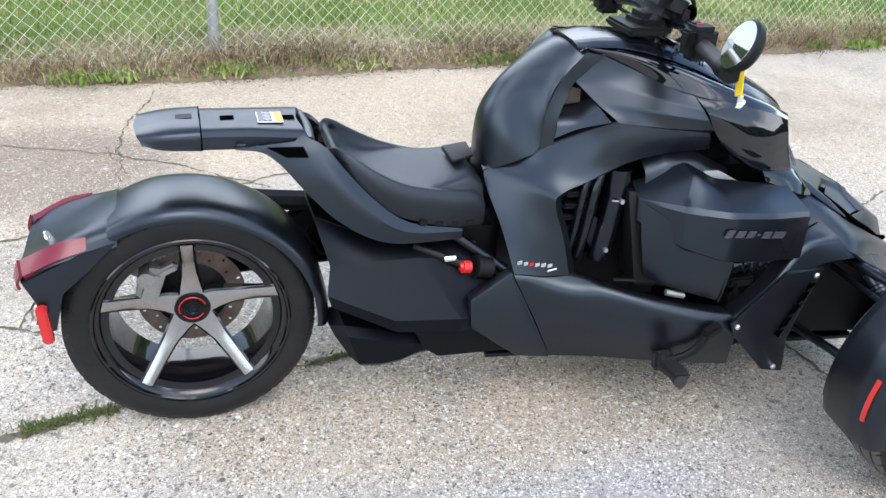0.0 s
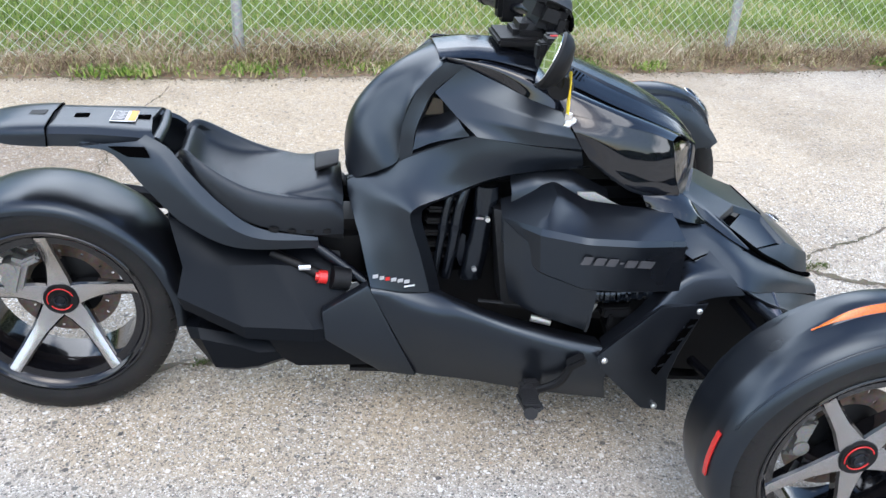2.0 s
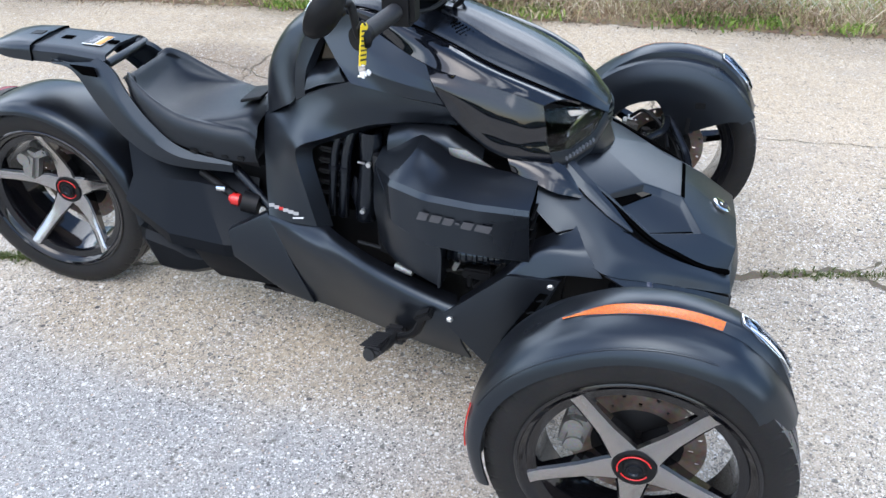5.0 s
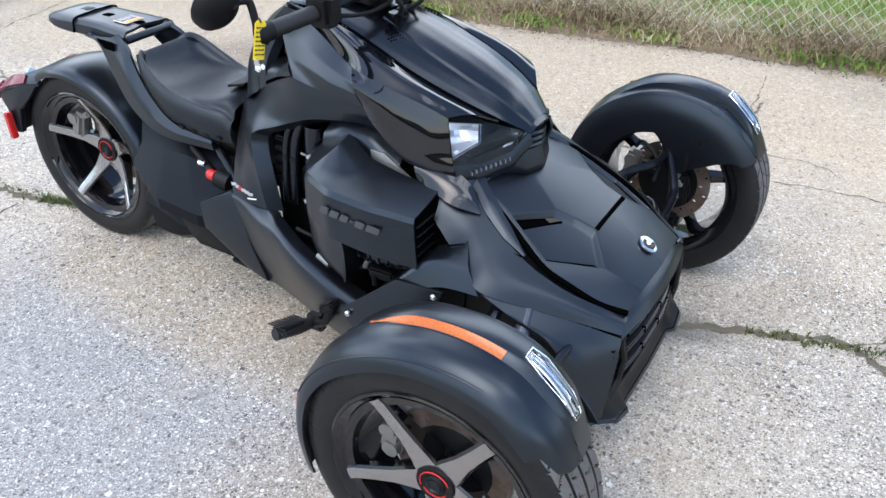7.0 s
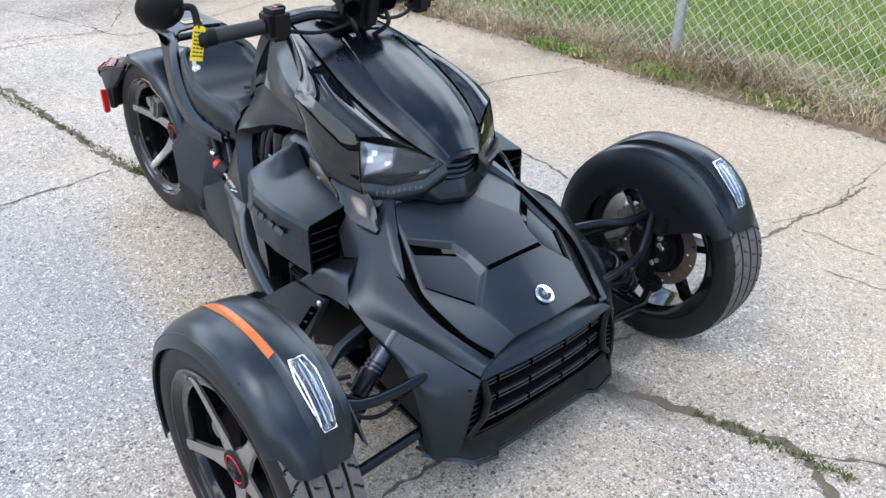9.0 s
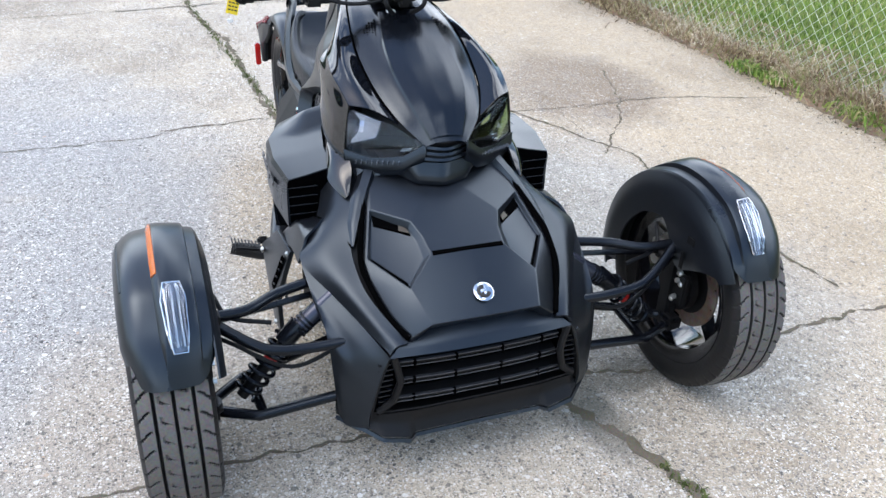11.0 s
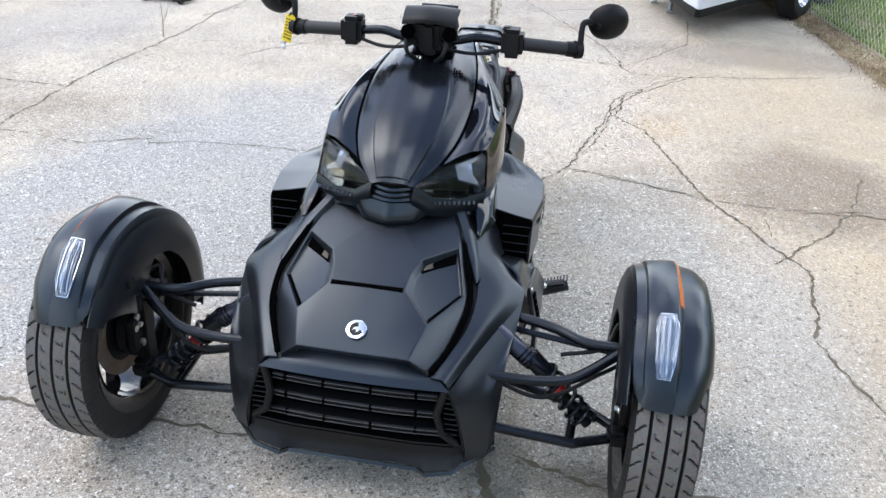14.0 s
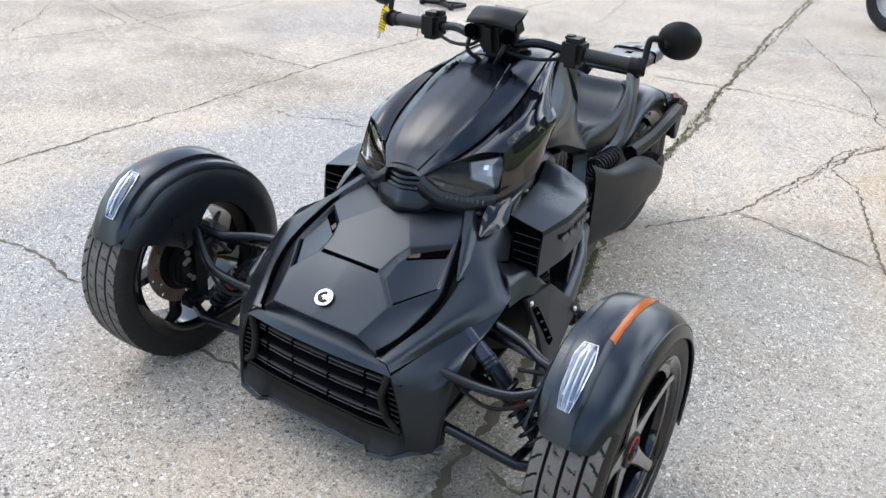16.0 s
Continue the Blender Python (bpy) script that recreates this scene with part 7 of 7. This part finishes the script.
part("tyre", moved(lathe([(-0.09, 0.20), (-0.105, 0.23), (-0.10, 0.29), (-0.07, 0.32), (0.07, 0.32), (0.10, 0.29), (0.105, 0.23), (0.09, 0.20)], 48), turn), RUBBER, spare)
part("rim", moved(lathe([(-0.07, 0.0), (-0.065, 0.06), (-0.04, 0.10), (-0.05, 0.18), (-0.09, 0.20), (0.09, 0.20), (0.06, 0.0)], 40, False), turn), GALV, spare)
dolly = tagged(new("wheel_dolly"), "small dark steel dolly lying on the concrete", "dolly")
part("frame", join(tube([(-3.36, -2.98, 0.03), (-3.55, -3.30, 0.03)], 0.02, 8), tube([(-3.55, -2.95, 0.03), (-3.40, -3.32, 0.03)], 0.02, 8), tube([(-3.36, -2.98, 0.03), (-3.55, -2.95, 0.03)], 0.02, 8), tube([(-3.46, -3.14, 0.03), (-3.50, -3.16, 0.16)], 0.03, 8)), DARK, dolly)
for x, y in ((-3.36, -2.98), (-3.40, -3.32), (-3.55, -3.30)):
    part("castor", moved(lathe([(-0.015, 0.0), (-0.015, 0.03), (0.015, 0.03), (0.015, 0.0)], 16, False), Matrix.Translation((x, y, 0.031))), RUBBER, dolly)
stalk = tagged(new("dead_stalk"), "thin dead stalk standing in a concrete joint", "weed")
part("stem", tube([(-2.27, -2.59, 0.0), (-2.275, -2.585, 0.12), (-2.262, -2.58, 0.24)], lambda t: 0.004 * (1 - 0.6 * t), 6), leaf_material("dry_stem", [(0.0, (0.16, 0.12, 0.08)), (1.0, (0.2, 0.16, 0.1))]), stalk)
part("twig", tube([(-2.275, -2.585, 0.10), (-2.29, -2.56, 0.16), (-2.295, -2.55, 0.20)], 0.002, 6), SOIL, stalk)
# the sprung body sits a touch over to its left
for ob in bike.children_recursive:
    if ob.type == "MESH" and ob.location.length < 1e-6 and not any(k in ob.name for k in ("guard", "arm", "knuckle", "shock", "spoke")):
        up = ob.parent
        if up in (rear_wheel, front_wheel_r, front_wheel_l) or "mudguard" in up.name or up.name.startswith("position_lamp"):
            continue
        for v in ob.data.vertices:
            u = min(1.0, max(0.0, (v.co.z - 0.52) / 0.28))
            v.co.y += 0.016 * u * u * (3 - 2 * u)
